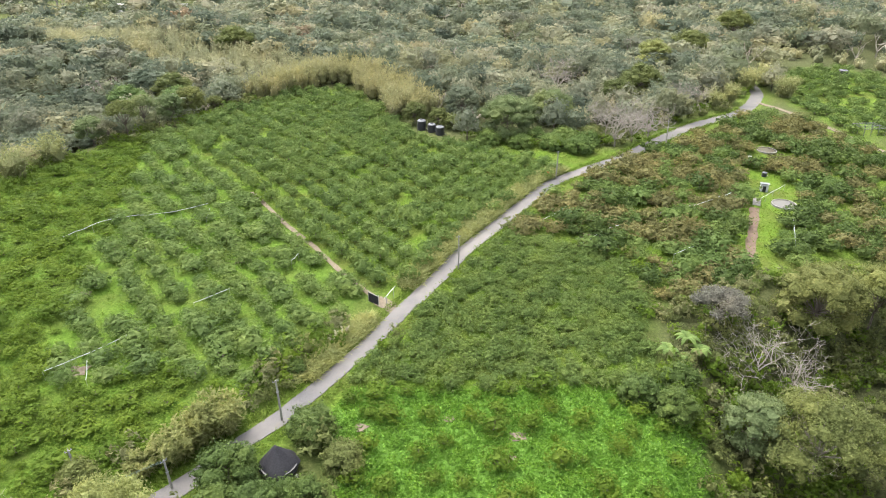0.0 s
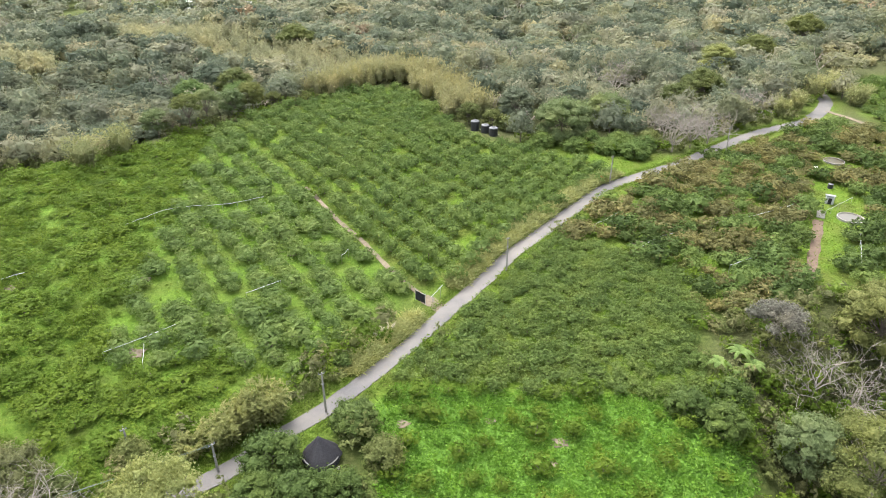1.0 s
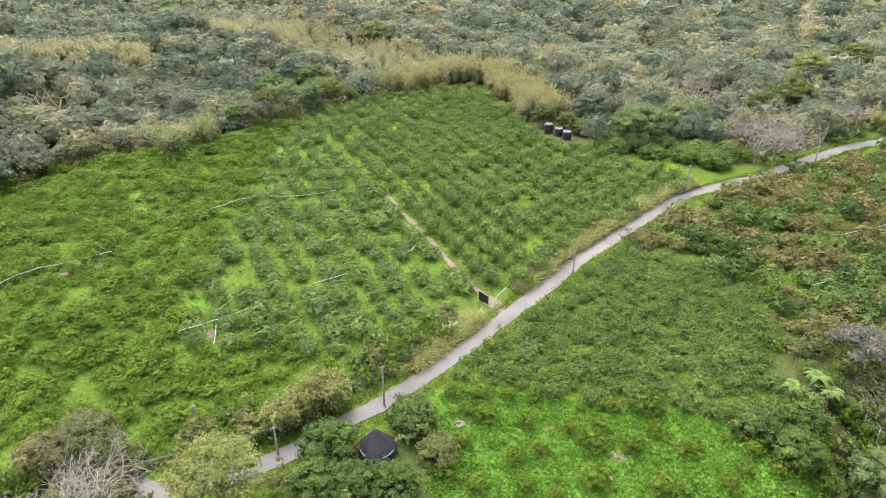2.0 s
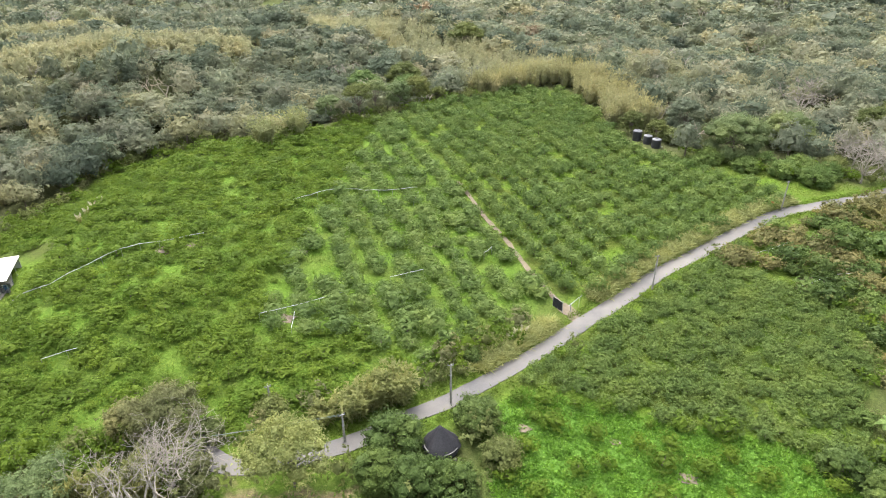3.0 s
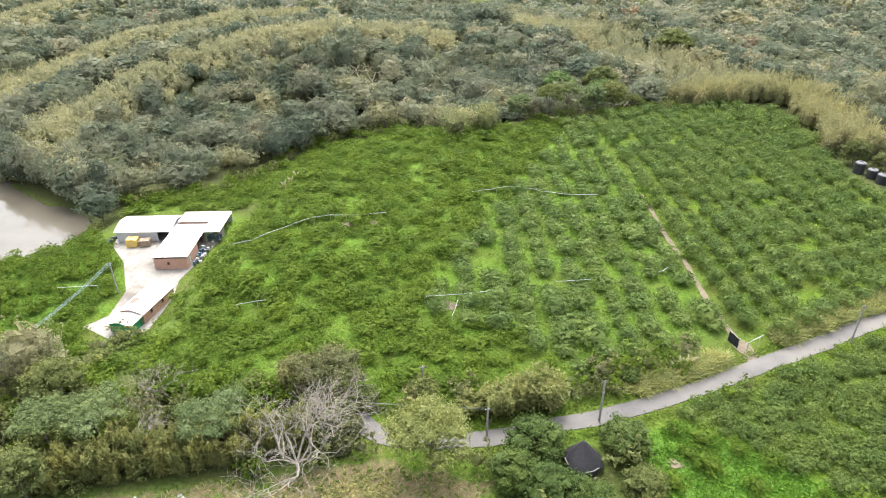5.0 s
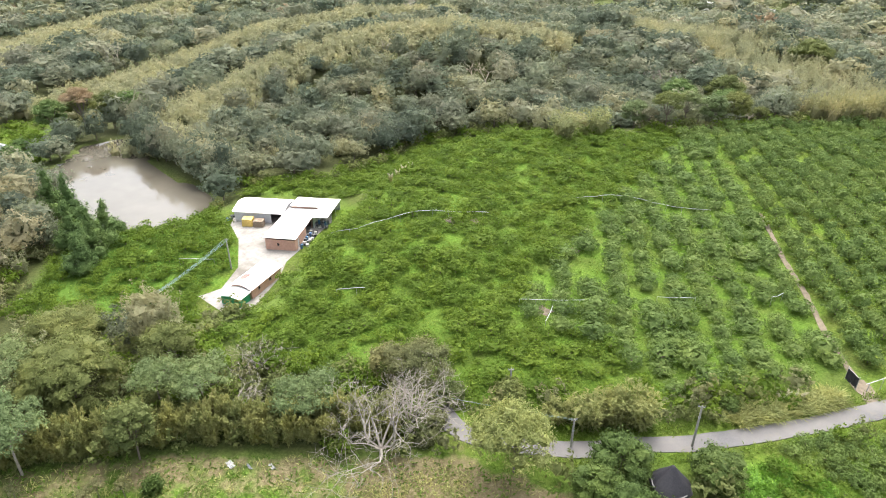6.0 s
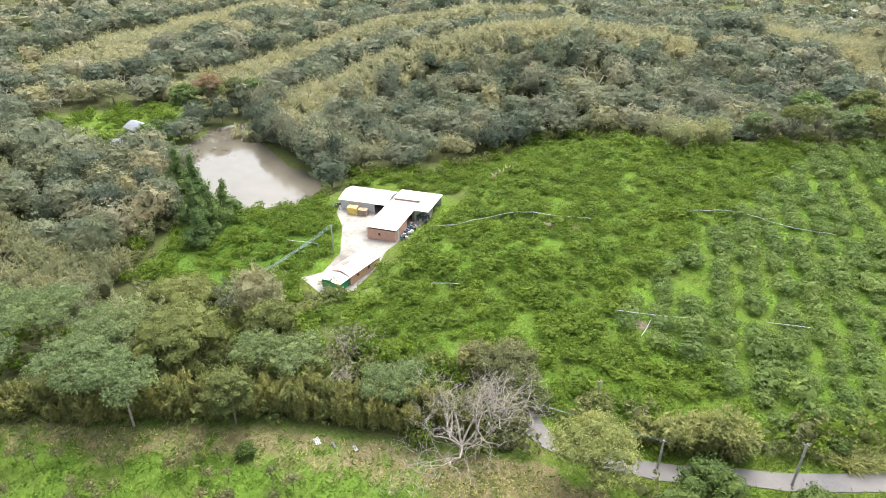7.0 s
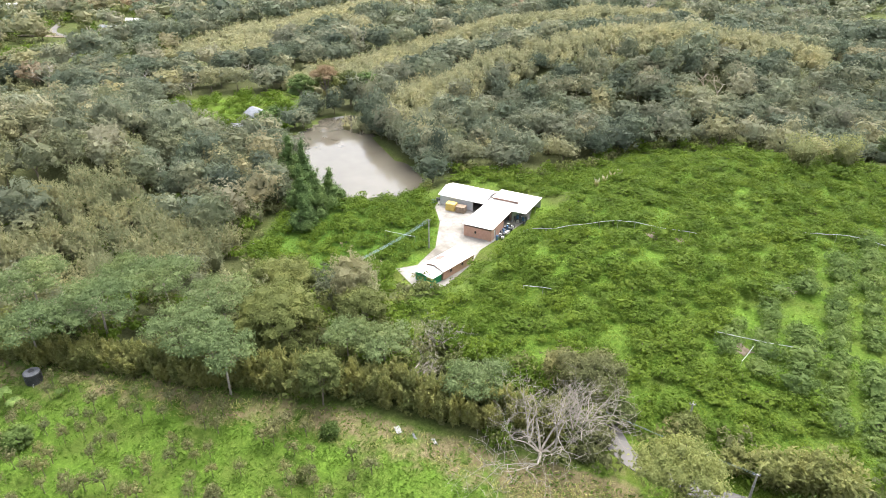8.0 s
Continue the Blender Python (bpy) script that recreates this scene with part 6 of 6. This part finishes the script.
def covered_reservoir(x, y):
    """A round steel-sided reservoir under a peaked black shade net."""
    t = thing("reservoir", "round reservoir under a peaked black net cover", "reservoir")
    part("basin", lathe([(0, 0), (2.15, 0), (2.15, 0.95), (2.05, 0.95), (2.05, 0.1), (0, 0.1)], 36), t, M_BLACK)
    part("rim", lathe([(2.05, 0.92), (2.2, 0.92), (2.2, 1.02), (2.05, 1.02)], 36), t, M_BLACK)
    bm = bmesh.new()
    sides, rings = 40, 9
    rows = []
    for k in range(rings):
        u = k / (rings - 1)
        row = []
        for j in range(sides):
            a = 2 * math.pi * j / sides
            fold = 1 + 0.035 * math.sin(a * 9) * u + 0.05 * math.sin(a * 4 + 1) * u
            r = 2.32 * u * fold
            zz = 1.0 + 2.1 * (1 - u) ** 1.15 + (0.10 * math.sin(a * 7 + 2) + 0.16 * math.sin(a * 3)) * u - (0.22 if k == rings - 1 else 0)
            row.append(bm.verts.new((r * math.cos(a) - 0.45 * (1 - u), r * math.sin(a) + 0.75 * (1 - u), zz)) if k else None)
        rows.append(row)
    tip = bm.verts.new((-0.45, 0.75, 3.12))
    for j in range(sides):
        i = (j + 1) % sides
        bm.faces.new((rows[1][j], rows[1][i], tip))
        for k in range(1, rings - 1):
            bm.faces.new((rows[k + 1][j], rows[k + 1][i], rows[k][i], rows[k][j]))
    cover = part("net_cover", bm, t, M_NET, "peaked black shade net")
    for p in cover.data.polygons:
        p.use_smooth = True
    part("centre_post", box(0.08, 0.08, 3.0, -0.45, 0.75, 0.05), t, M_STEEL)
    for k in range(3):
        a = -1.9 + 0.7 * k
        blk = part("weight_block", box(0.4, 0.25, 0.25, 0, 0, 0), t, M_CONCRETE)
        blk.matrix_basis = pose(2.6 * math.cos(a), 2.6 * math.sin(a), 0, 0, 0, 40 * k)
    t.matrix_basis = pose(x, y, ground_z(x, y))


covered_reservoir(-19.6, 54.4)


def utility_pole(x, y, h, turn, label, arms=1, lean=0.0, steps=True):
    t = thing("utility_pole", label, "utility pole", "utility poles")
    part("shaft", lathe([(0, -0.4), (0.17, -0.4), (0.165, 0.4), (0.10, h), (0.0, h)], 12), t, M_POLE)
    for k in range(arms):
        z = h - 0.35 - 0.75 * k
        arm = part("crossarm", box(0.8, 0.08, 0.08, 0, 0.14, z), t, M_STEEL)
        for x_ in (-0.34, 0.0, 0.34):
            ins = part("insulator", lathe([(0, 0), (0.05, 0), (0.075, 0.06), (0.045, 0.1), (0.07, 0.15), (0.03, 0.2), (0, 0.2)], 10), arm, M_LID)
            ins.matrix_basis = pose(x_, 0.14, z + 0.1)
    if steps:
        for k in range(6):
            s = part("step_bolt", rod([(0, 0.1, 0), (0, 0.3, 0)], 0.015, 4).mesh("step_bolt", [M_STEEL]), t)
            s.matrix_basis = pose(0, 0, h * 0.45 + 0.45 * k, 0, 0, 180 * (k % 2))
    part("band", lathe([(0.12, h - 1.9), (0.16, h - 1.9), (0.16, h - 1.8), (0.12, h - 1.8)], 12), t, M_STEEL)
    t.matrix_basis = pose(x, y, ground_z(x, y), lean, 0, turn)
    return t


utility_pole(-21.1, 62.4, 6.7, 30, "grey concrete utility pole on the road verge")
utility_pole(2.7, 101.0, 6.9, 25, "grey concrete utility pole on the road verge")
utility_pole(27.1, 143.6, 6.9, 30, "grey concrete utility pole on the road verge")
utility_pole(61.4, 169.0, 6.2, 30, "leaning concrete utility pole beside the road", 1, -3.0)
utility_pole(-110.0, 45.0, 6.8, 60, "grey concrete utility pole beside the farmyard")
utility_pole(-98.6, 22.5, 6.6, 60, "grey concrete utility pole standing among trees")
utility_pole(-31.4, 51.4, 4.6, 50, "short concrete pole with cables beside the lane", 1)
utility_pole(-43.8, 54.0, 3.2, 50, "short concrete pole behind the olive tree", 1)


def cable(a, b, sag, mat, r=0.03, n=12):
    a, b = Vector(a), Vector(b)
    pts = []
    for k in range(n + 1):
        u = k / n
        p = a.lerp(b, u)
        p.z -= sag * 4 * u * (1 - u)
        pts.append(tuple(p))
    return rod(pts, r, 4).mesh("strand", [mat])


def cable_span(a, b, sag, strands, mat, label, gap=0.3, r=0.03):
    t = thing("cable_span", label, "cable", "overhead cables")
    way = (Vector(b) - Vector(a)).cross(Vector((0, 0, 1))).normalized()
    for k in range(strands):
        off = way * gap * (k - (strands - 1) / 2)
        part("strand", cable(Vector(a) + off, Vector(b) + off, sag * (1 + 0.1 * k), mat, r), t)


cable_span((-110, 45, 1.0), (-98.6, 22.5, 0.6), 0.5, 4, M_TEALCABLE, "bundle of teal cables between two poles", 0.28, 0.028)
cable_span((-31.4, 51.4, 4.5), (-98.6, 22.5, 0.6), 2.2, 2, M_TEALCABLE, "teal cables running along the lane's edge into trees", 0.22, 0.015)


def field_gate():
    t = thing("field_gate", "steel orchard gate hung with black shade net", "gate")
    for x in (0.0, 2.3):
        p = part("post", rod([(x, 0, -0.3), (x, 0, 2.2)], 0.05).mesh("post", [M_STEEL]), t)
    for z in (0.25, 1.95):
        part("rail", rod([(0, 0, z), (2.3, 0, z)], 0.035).mesh("rail", [M_STEEL]), t)
    part("brace", rod([(0, 0.03, 1.0), (2.3, 0.03, 1.3)], 0.03).mesh("brace", [M_STEEL]), t)
    bm = box(2.2, 0.03, 1.75, 1.15, -0.03, 0.2, 0.0)
    bmesh.ops.subdivide_edges(bm, edges=bm.edges[:], cuts=5, use_grid_fill=True)
    for v in bm.verts:
        v.co.y += 0.10 * noise.noise(v.co * 1.8)
        v.co.z += 0.10 * noise.noise(v.co * 1.3 + Vector((3, 1, 0)))
    part("shade_net", bm, t, M_NET, "sagging black shade net")
    t.matrix_basis = pose(-12.6, 90.2, ground_z(-12.6, 90.2), 0, 0, -38)
    s = thing("boom_barrier", "raised galvanised steel pipe beside the gate", "barrier")
    part("post", rod([(0, 0, -0.3), (0, 0, 1.4)], 0.06).mesh("post", [M_STEEL]), s)
    part("bar", rod([(-0.4, 0.0, 1.2), (2.4, 0.6, 2.3)], 0.05).mesh("bar", [M_STEEL]), s)
    part("stay", rod([(1.9, 0.5, 2.1), (1.9, 0.5, 0.0)], 0.03).mesh("stay", [M_STEEL]), s)
    s.matrix_basis = pose(-9.6, 89.6, ground_z(-9.6, 89.6), 0, 0, 40)


field_gate()


def irrigation_pipe(points, lift, r=0.04, every=2):
    """A pale pipe on short posts over the field."""
    t = thing("irrigation_pipe", "pale plastic irrigation pipe on short posts", "pipe", "irrigation pipes")
    p = line_points(points, 1.5)
    z = land(p[:, 0], p[:, 1]) + lift
    rng = np.random.default_rng(len(p))
    z = z + rng.normal(size=len(z)) * 0.07
    run = [tuple(map(float, (a, b, c))) for (a, b), c in zip(p, z)]
    part("pipe", rod(run, r, 6).mesh("pipe", [M_PIPE]), t)
    for q in run[::every]:
        part("post", rod([(q[0], q[1], q[2] - lift - 0.35), (q[0], q[1], q[2])], 0.03, 4).mesh("post", [M_STEEL]), t)


for pts, lift in (
        ([(-100.5, 61.2), (-94.6, 63.6), (-91.9, 69.5), (-90.2, 75.2), (-87.7, 79.5), (-84.3, 83.2), (-80.7, 88.7)], 1.6), ([(-73.9, 109.5), (-70.5, 114.7), (-67.9, 118.1), (-61.7, 120.3), (-55.8, 122.8), (-51.0, 126.2)], 1.7),
        ([(-55.8, 69.7), (-51.3, 74.3), (-46.0, 80.4)], 1.7), ([(-40.8, 87.2), (-36.2, 91.4)], 1.8), ([(-27.8, 101.3), (-27.1, 104.1)], 1.8), ([(-79.2, 49.7), (-75.8, 53.1)], 1.6), ([(-51.4, 73.0), (-49.6, 68.9)], 1.0), ([(-50.6, 125.6), (-49.4, 119.6)], 0.8),
        ([(45.1, 120.6), (53.8, 123.9), (63.4, 129.8)], 2.0), ([(26.7, 107.9), (33.1, 114.4), (35.7, 115.8)], 1.8), ([(42.6, 103.3), (47.4, 106.4)], 2.0), ([(72.6, 120.0), (66.6, 106.1)], 1.6), ([(20.4, 117.7), (26.1, 124.0)], 1.8), ([(70, 129), (79, 137)], 1.6), ([(-118, 38), (-113, 43)], 1.6)):
    irrigation_pipe(pts, lift)


def pump_house():
    t = thing("pump_house", "tiny grey sheet pump house with a lean-to roof", "pump house")
    for sx, sy, x, y in ((1.6, 0.1, 0, -0.75), (1.6, 0.1, 0, 0.75), (0.1, 1.4, -0.75, 0), (0.1, 1.4, 0.75, 0)):
        part("wall", box(sx, sy, 1.7, x, y, 0), t, M_GREYWALL)
    part("door", box(0.7, 0.04, 1.4, 0.0, -0.83, 0.05), t, M_DARK)
    rf = part("roof", roof_sheet(1.8, 1.8, 0.3, 0.1, 0.3), t, M_ROOFGREY)
    rf.matrix_basis = pose(0, 0, 1.7)
    t.matrix_basis = pose(74.3, 137.0, ground_z(74.3, 137), 0, 0, -20)


pump_house()


def ring_pool(x, y, r, h, label):
    t = thing("ring_pool", label, "pool", "round concrete pools")
    part("rim", lathe([(r - 0.16, -0.2), (r, -0.2), (r, h), (r - 0.16, h), (r - 0.16, -0.2)], 40), t, M_POLE)
    part("water", lathe([(0, h * 0.6), (r - 0.17, h * 0.6)], 40), t, M_WATER, "still dark water")
    t.matrix_basis = pose(x, y, ground_z(x, y) + 0.05)


ring_pool(75.0, 128.4, 2.6, 0.42, "round concrete irrigation pool full of water")
ring_pool(86.2, 162.5, 2.5, 0.3, "round concrete pool ring in the orchard")
plinth = thing("step_slab", "pale concrete slab between the earth walk and pool", "slab")
part("slab", box(1.6, 4.2, 0.16, 0, 0, -0.02), plinth, M_CONCRETE)
plinth.matrix_basis = pose(69.8, 130.2, ground_z(69.8, 130.2), 0, 0, -25)


def trellis():
    t = thing("trellis", "white steel pergola frame standing on grass", "trellis")
    for i in range(4):
        for j in range(3):
            part("post", rod([(i * 2.2, j * 2.6, -0.3), (i * 2.2, j * 2.6, 2.2)], 0.06).mesh("post", [M_LID]), t)
    for j in range(3):
        part("beam", rod([(-0.3, j * 2.6, 2.2), (6.9, j * 2.6, 2.2)], 0.06).mesh("beam", [M_LID]), t)
    for i in range(7):
        part("cross_bar", rod([(i * 1.1, -0.3, 2.28), (i * 1.1, 5.5, 2.28)], 0.04).mesh("cross_bar", [M_LID]), t)
    t.matrix_basis = pose(118.6, 174.0, ground_z(120, 176), 0, 0, 8)


trellis()


def litter(name, label, x, y, sx, sy, mat, seed, category="plastic sheet", crumple=0.14):
    """A crumpled sheet lying on the ground."""
    rng = np.random.default_rng(seed)
    n = 7
    g = np.linspace(-0.5, 0.5, n)
    X, Y = np.meshgrid(g, g)
    X, Y = X * sx * (1 + 0.2 * rng.normal(size=X.shape)), Y * sy * (1 + 0.2 * rng.normal(size=X.shape))
    Z = land(X + x, Y + y) + 0.08 + crumple * rng.random(X.shape)
    i = np.arange(n * n).reshape(n, n)
    top = np.stack([i[:-1, :-1], i[:-1, 1:], i[1:, 1:], i[1:, :-1]], -1).reshape(-1, 4)
    v = np.stack([X, Y, Z - ground_z(x, y)], -1).reshape(-1, 3)
    s = Shape().add(v, q=top).add(v - np.array([0, 0, 0.02]), q=top[:, ::-1])
    ob = tagged(new(name, s.mesh(name, [mat])), label, category)
    ob.matrix_basis = pose(x, y, ground_z(x, y))


litter("plastic_sheet", "crumpled grey-white plastic sheet on the meadow", -57.6, 19.1, 1.2, 0.7, M_SHEET, 1)
litter("plastic_sheet", "crumpled grey-white plastic sheet on the meadow", -54.0, 22.6, 1.0, 0.4, M_SHEET, 2)
litter("plastic_sheet", "grey plastic scrap on dry meadow grass", -55.8, 20.6, 1.0, 0.3, M_ROOFGREY, 3)
litter("plastic_sheet", "white plastic sacks lying in the valley orchard", -128, 11.5, 1.5, 1.2, M_WHITE_ROOF, 4)
litter("plastic_sheet", "white plastic scrap in the orchard", 80.0, 158.0, 1.0, 0.9, M_WHITE_ROOF, 5)
litter("net_heap", "heap of black netting on the road verge", -21.6, 70.0, 1.3, 1.0, M_NET, 6, "netting")
for k, (x, y, r) in enumerate([(-10.5, 60.9, 0.75), (0.6, 62.6, 0.6), (9.4, 59.4, 0.9), (8.0, 55.8, 0.7), (29.0, 113.8, 1.5), (-52.5, 72.0, 1.3), (-84, 81.5, 1.6), (-81.5, 85.0, 1.3), (-61, 92, 0.9), (-16, 76, 0.8), (-38, 104, 0.8)]):
    litter("soil_patch", "bare patch of pale brown soil", x, y, r * 2, r * 1.5, M_SOIL, 20 + k, "soil", 0.03)


def road_sign(x, y):
    """A small orange-red sign on a post."""
    t = thing("road_sign", "small faded orange-red sign on a steel post", "sign")
    part("post", rod([(0, 0, -0.3), (0, 0, 2.0)], 0.035).mesh("post", [M_STEEL]), t)
    board = part("board", box(0.62, 0.04, 0.62, 0, -0.06, 1.35, 0.02), t, M_ORANGE)
    part("bracket", box(0.5, 0.03, 0.05, 0, -0.03, 1.64, 0.005), board, M_STEEL)
    t.matrix_basis = pose(x, y, ground_z(x, y), 0, 0, -8)


road_sign(25.0, 143.6)


# ---- far houses ----
def house(name, label, x, y, w, d, h, turn, wall_mat, roof_mat, rise=1.4, flat_roof=False):
    t = thing(name, label, "house")
    runs = (((-w / 2, -d / 2), 0, w), ((w / 2, -d / 2), 90, d), ((w / 2, d / 2), 180, w), ((-w / 2, d / 2), 270, d))
    for (px, py), a, ln in runs:
        inset = 0.2 if a in (90, 270) else 0.0
        n = max(1, int(ln / 3.5))
        holes = [(ln * (k + 0.5) / n - 0.6 - inset, ln * (k + 0.5) / n + 0.6 - inset, 1.0, 2.2) for k in range(n)]
        wl = part("wall", wall_run(ln - 2 * inset, h, 0.2, holes), t, wall_mat)
        wl.matrix_basis = pose(px, py, 0, 0, 0, a) @ pose(inset, 0, 0)
        for c in holes:
            win = part("window", box(1.2, 0.05, 1.2, (c[0] + c[1]) / 2 + inset, 0.12, 1.0), t, M_DARK)
            win.matrix_basis = pose(px, py, 0, 0, 0, a)
    rf = part("roof", roof_sheet(w, d, rise, 0.4, 0.8, 0.0 if flat_roof else 1.0), t, roof_mat)
    rf.matrix_basis = pose(0, 0, h + 0.03)
    t.matrix_basis = pose(x, y, ground_z(x, y), 0, 0, turn)


house("pond_house", "small house with a grey sheet roof beside the pond", -226.8, 28.5, 7, 6, 3.0, 20, M_GREYWALL, M_ROOFGREY)
house("pond_shed", "low white-roofed shed beside the pond", -214, 21.0, 8, 3.5, 2.4, 10, M_GREYWALL, M_LID, 0.6, True)
for k, (x, y, w, d, roof, turn) in enumerate([(-217, 448, 14, 6, M_WHITE_ROOF, 10), (-206, 452, 10, 8, M_ROOFGREY, 30), (-230, 485, 10, 8, M_WHITE_ROOF, 0), (-184, 475, 12, 7, M_WALLPALE, 15), (-160, 470, 16, 6, M_WHITE_ROOF, 5), (-148, 468, 10, 6, M_RED, 20),
                                              (-520, 12, 34, 6, M_WHITE_ROOF, 62), (-500, 41, 16, 8, M_WHITE_ROOF, 70), (-454, -9, 12, 6, M_WHITE_ROOF, 60), (-430, -22, 14, 8, M_ROOFGREY, 60), (-552, -80, 22, 9, M_WHITE_ROOF, 80), (-540, -95, 12, 9, M_ROOFGREY, 70)]):
    house("far_house", "distant low building with a %s roof" % {M_WHITE_ROOF: "white", M_ROOFGREY: "grey", M_WALLPALE: "pale", M_RED: "red"}[roof], x, y, w * 0.72, d * 0.72, 3.0, turn, M_WALLPALE, roof, 1.0)
ribbon("far_road", [(-350, -60), (-360, -45), (-375, -38), (-388, -36), (-405, -40), (-425, -44), (-440, -52), (-470, -50)], 3.4, M_ROAD, 0.3, "grey paved road bending across the far plain", "road")
ribbon("far_lane", [(-425, -44), (-436, -76), (-440, -110)], 4.0, M_SOIL, 0.3, "bare earth lane across the far plain", "road")
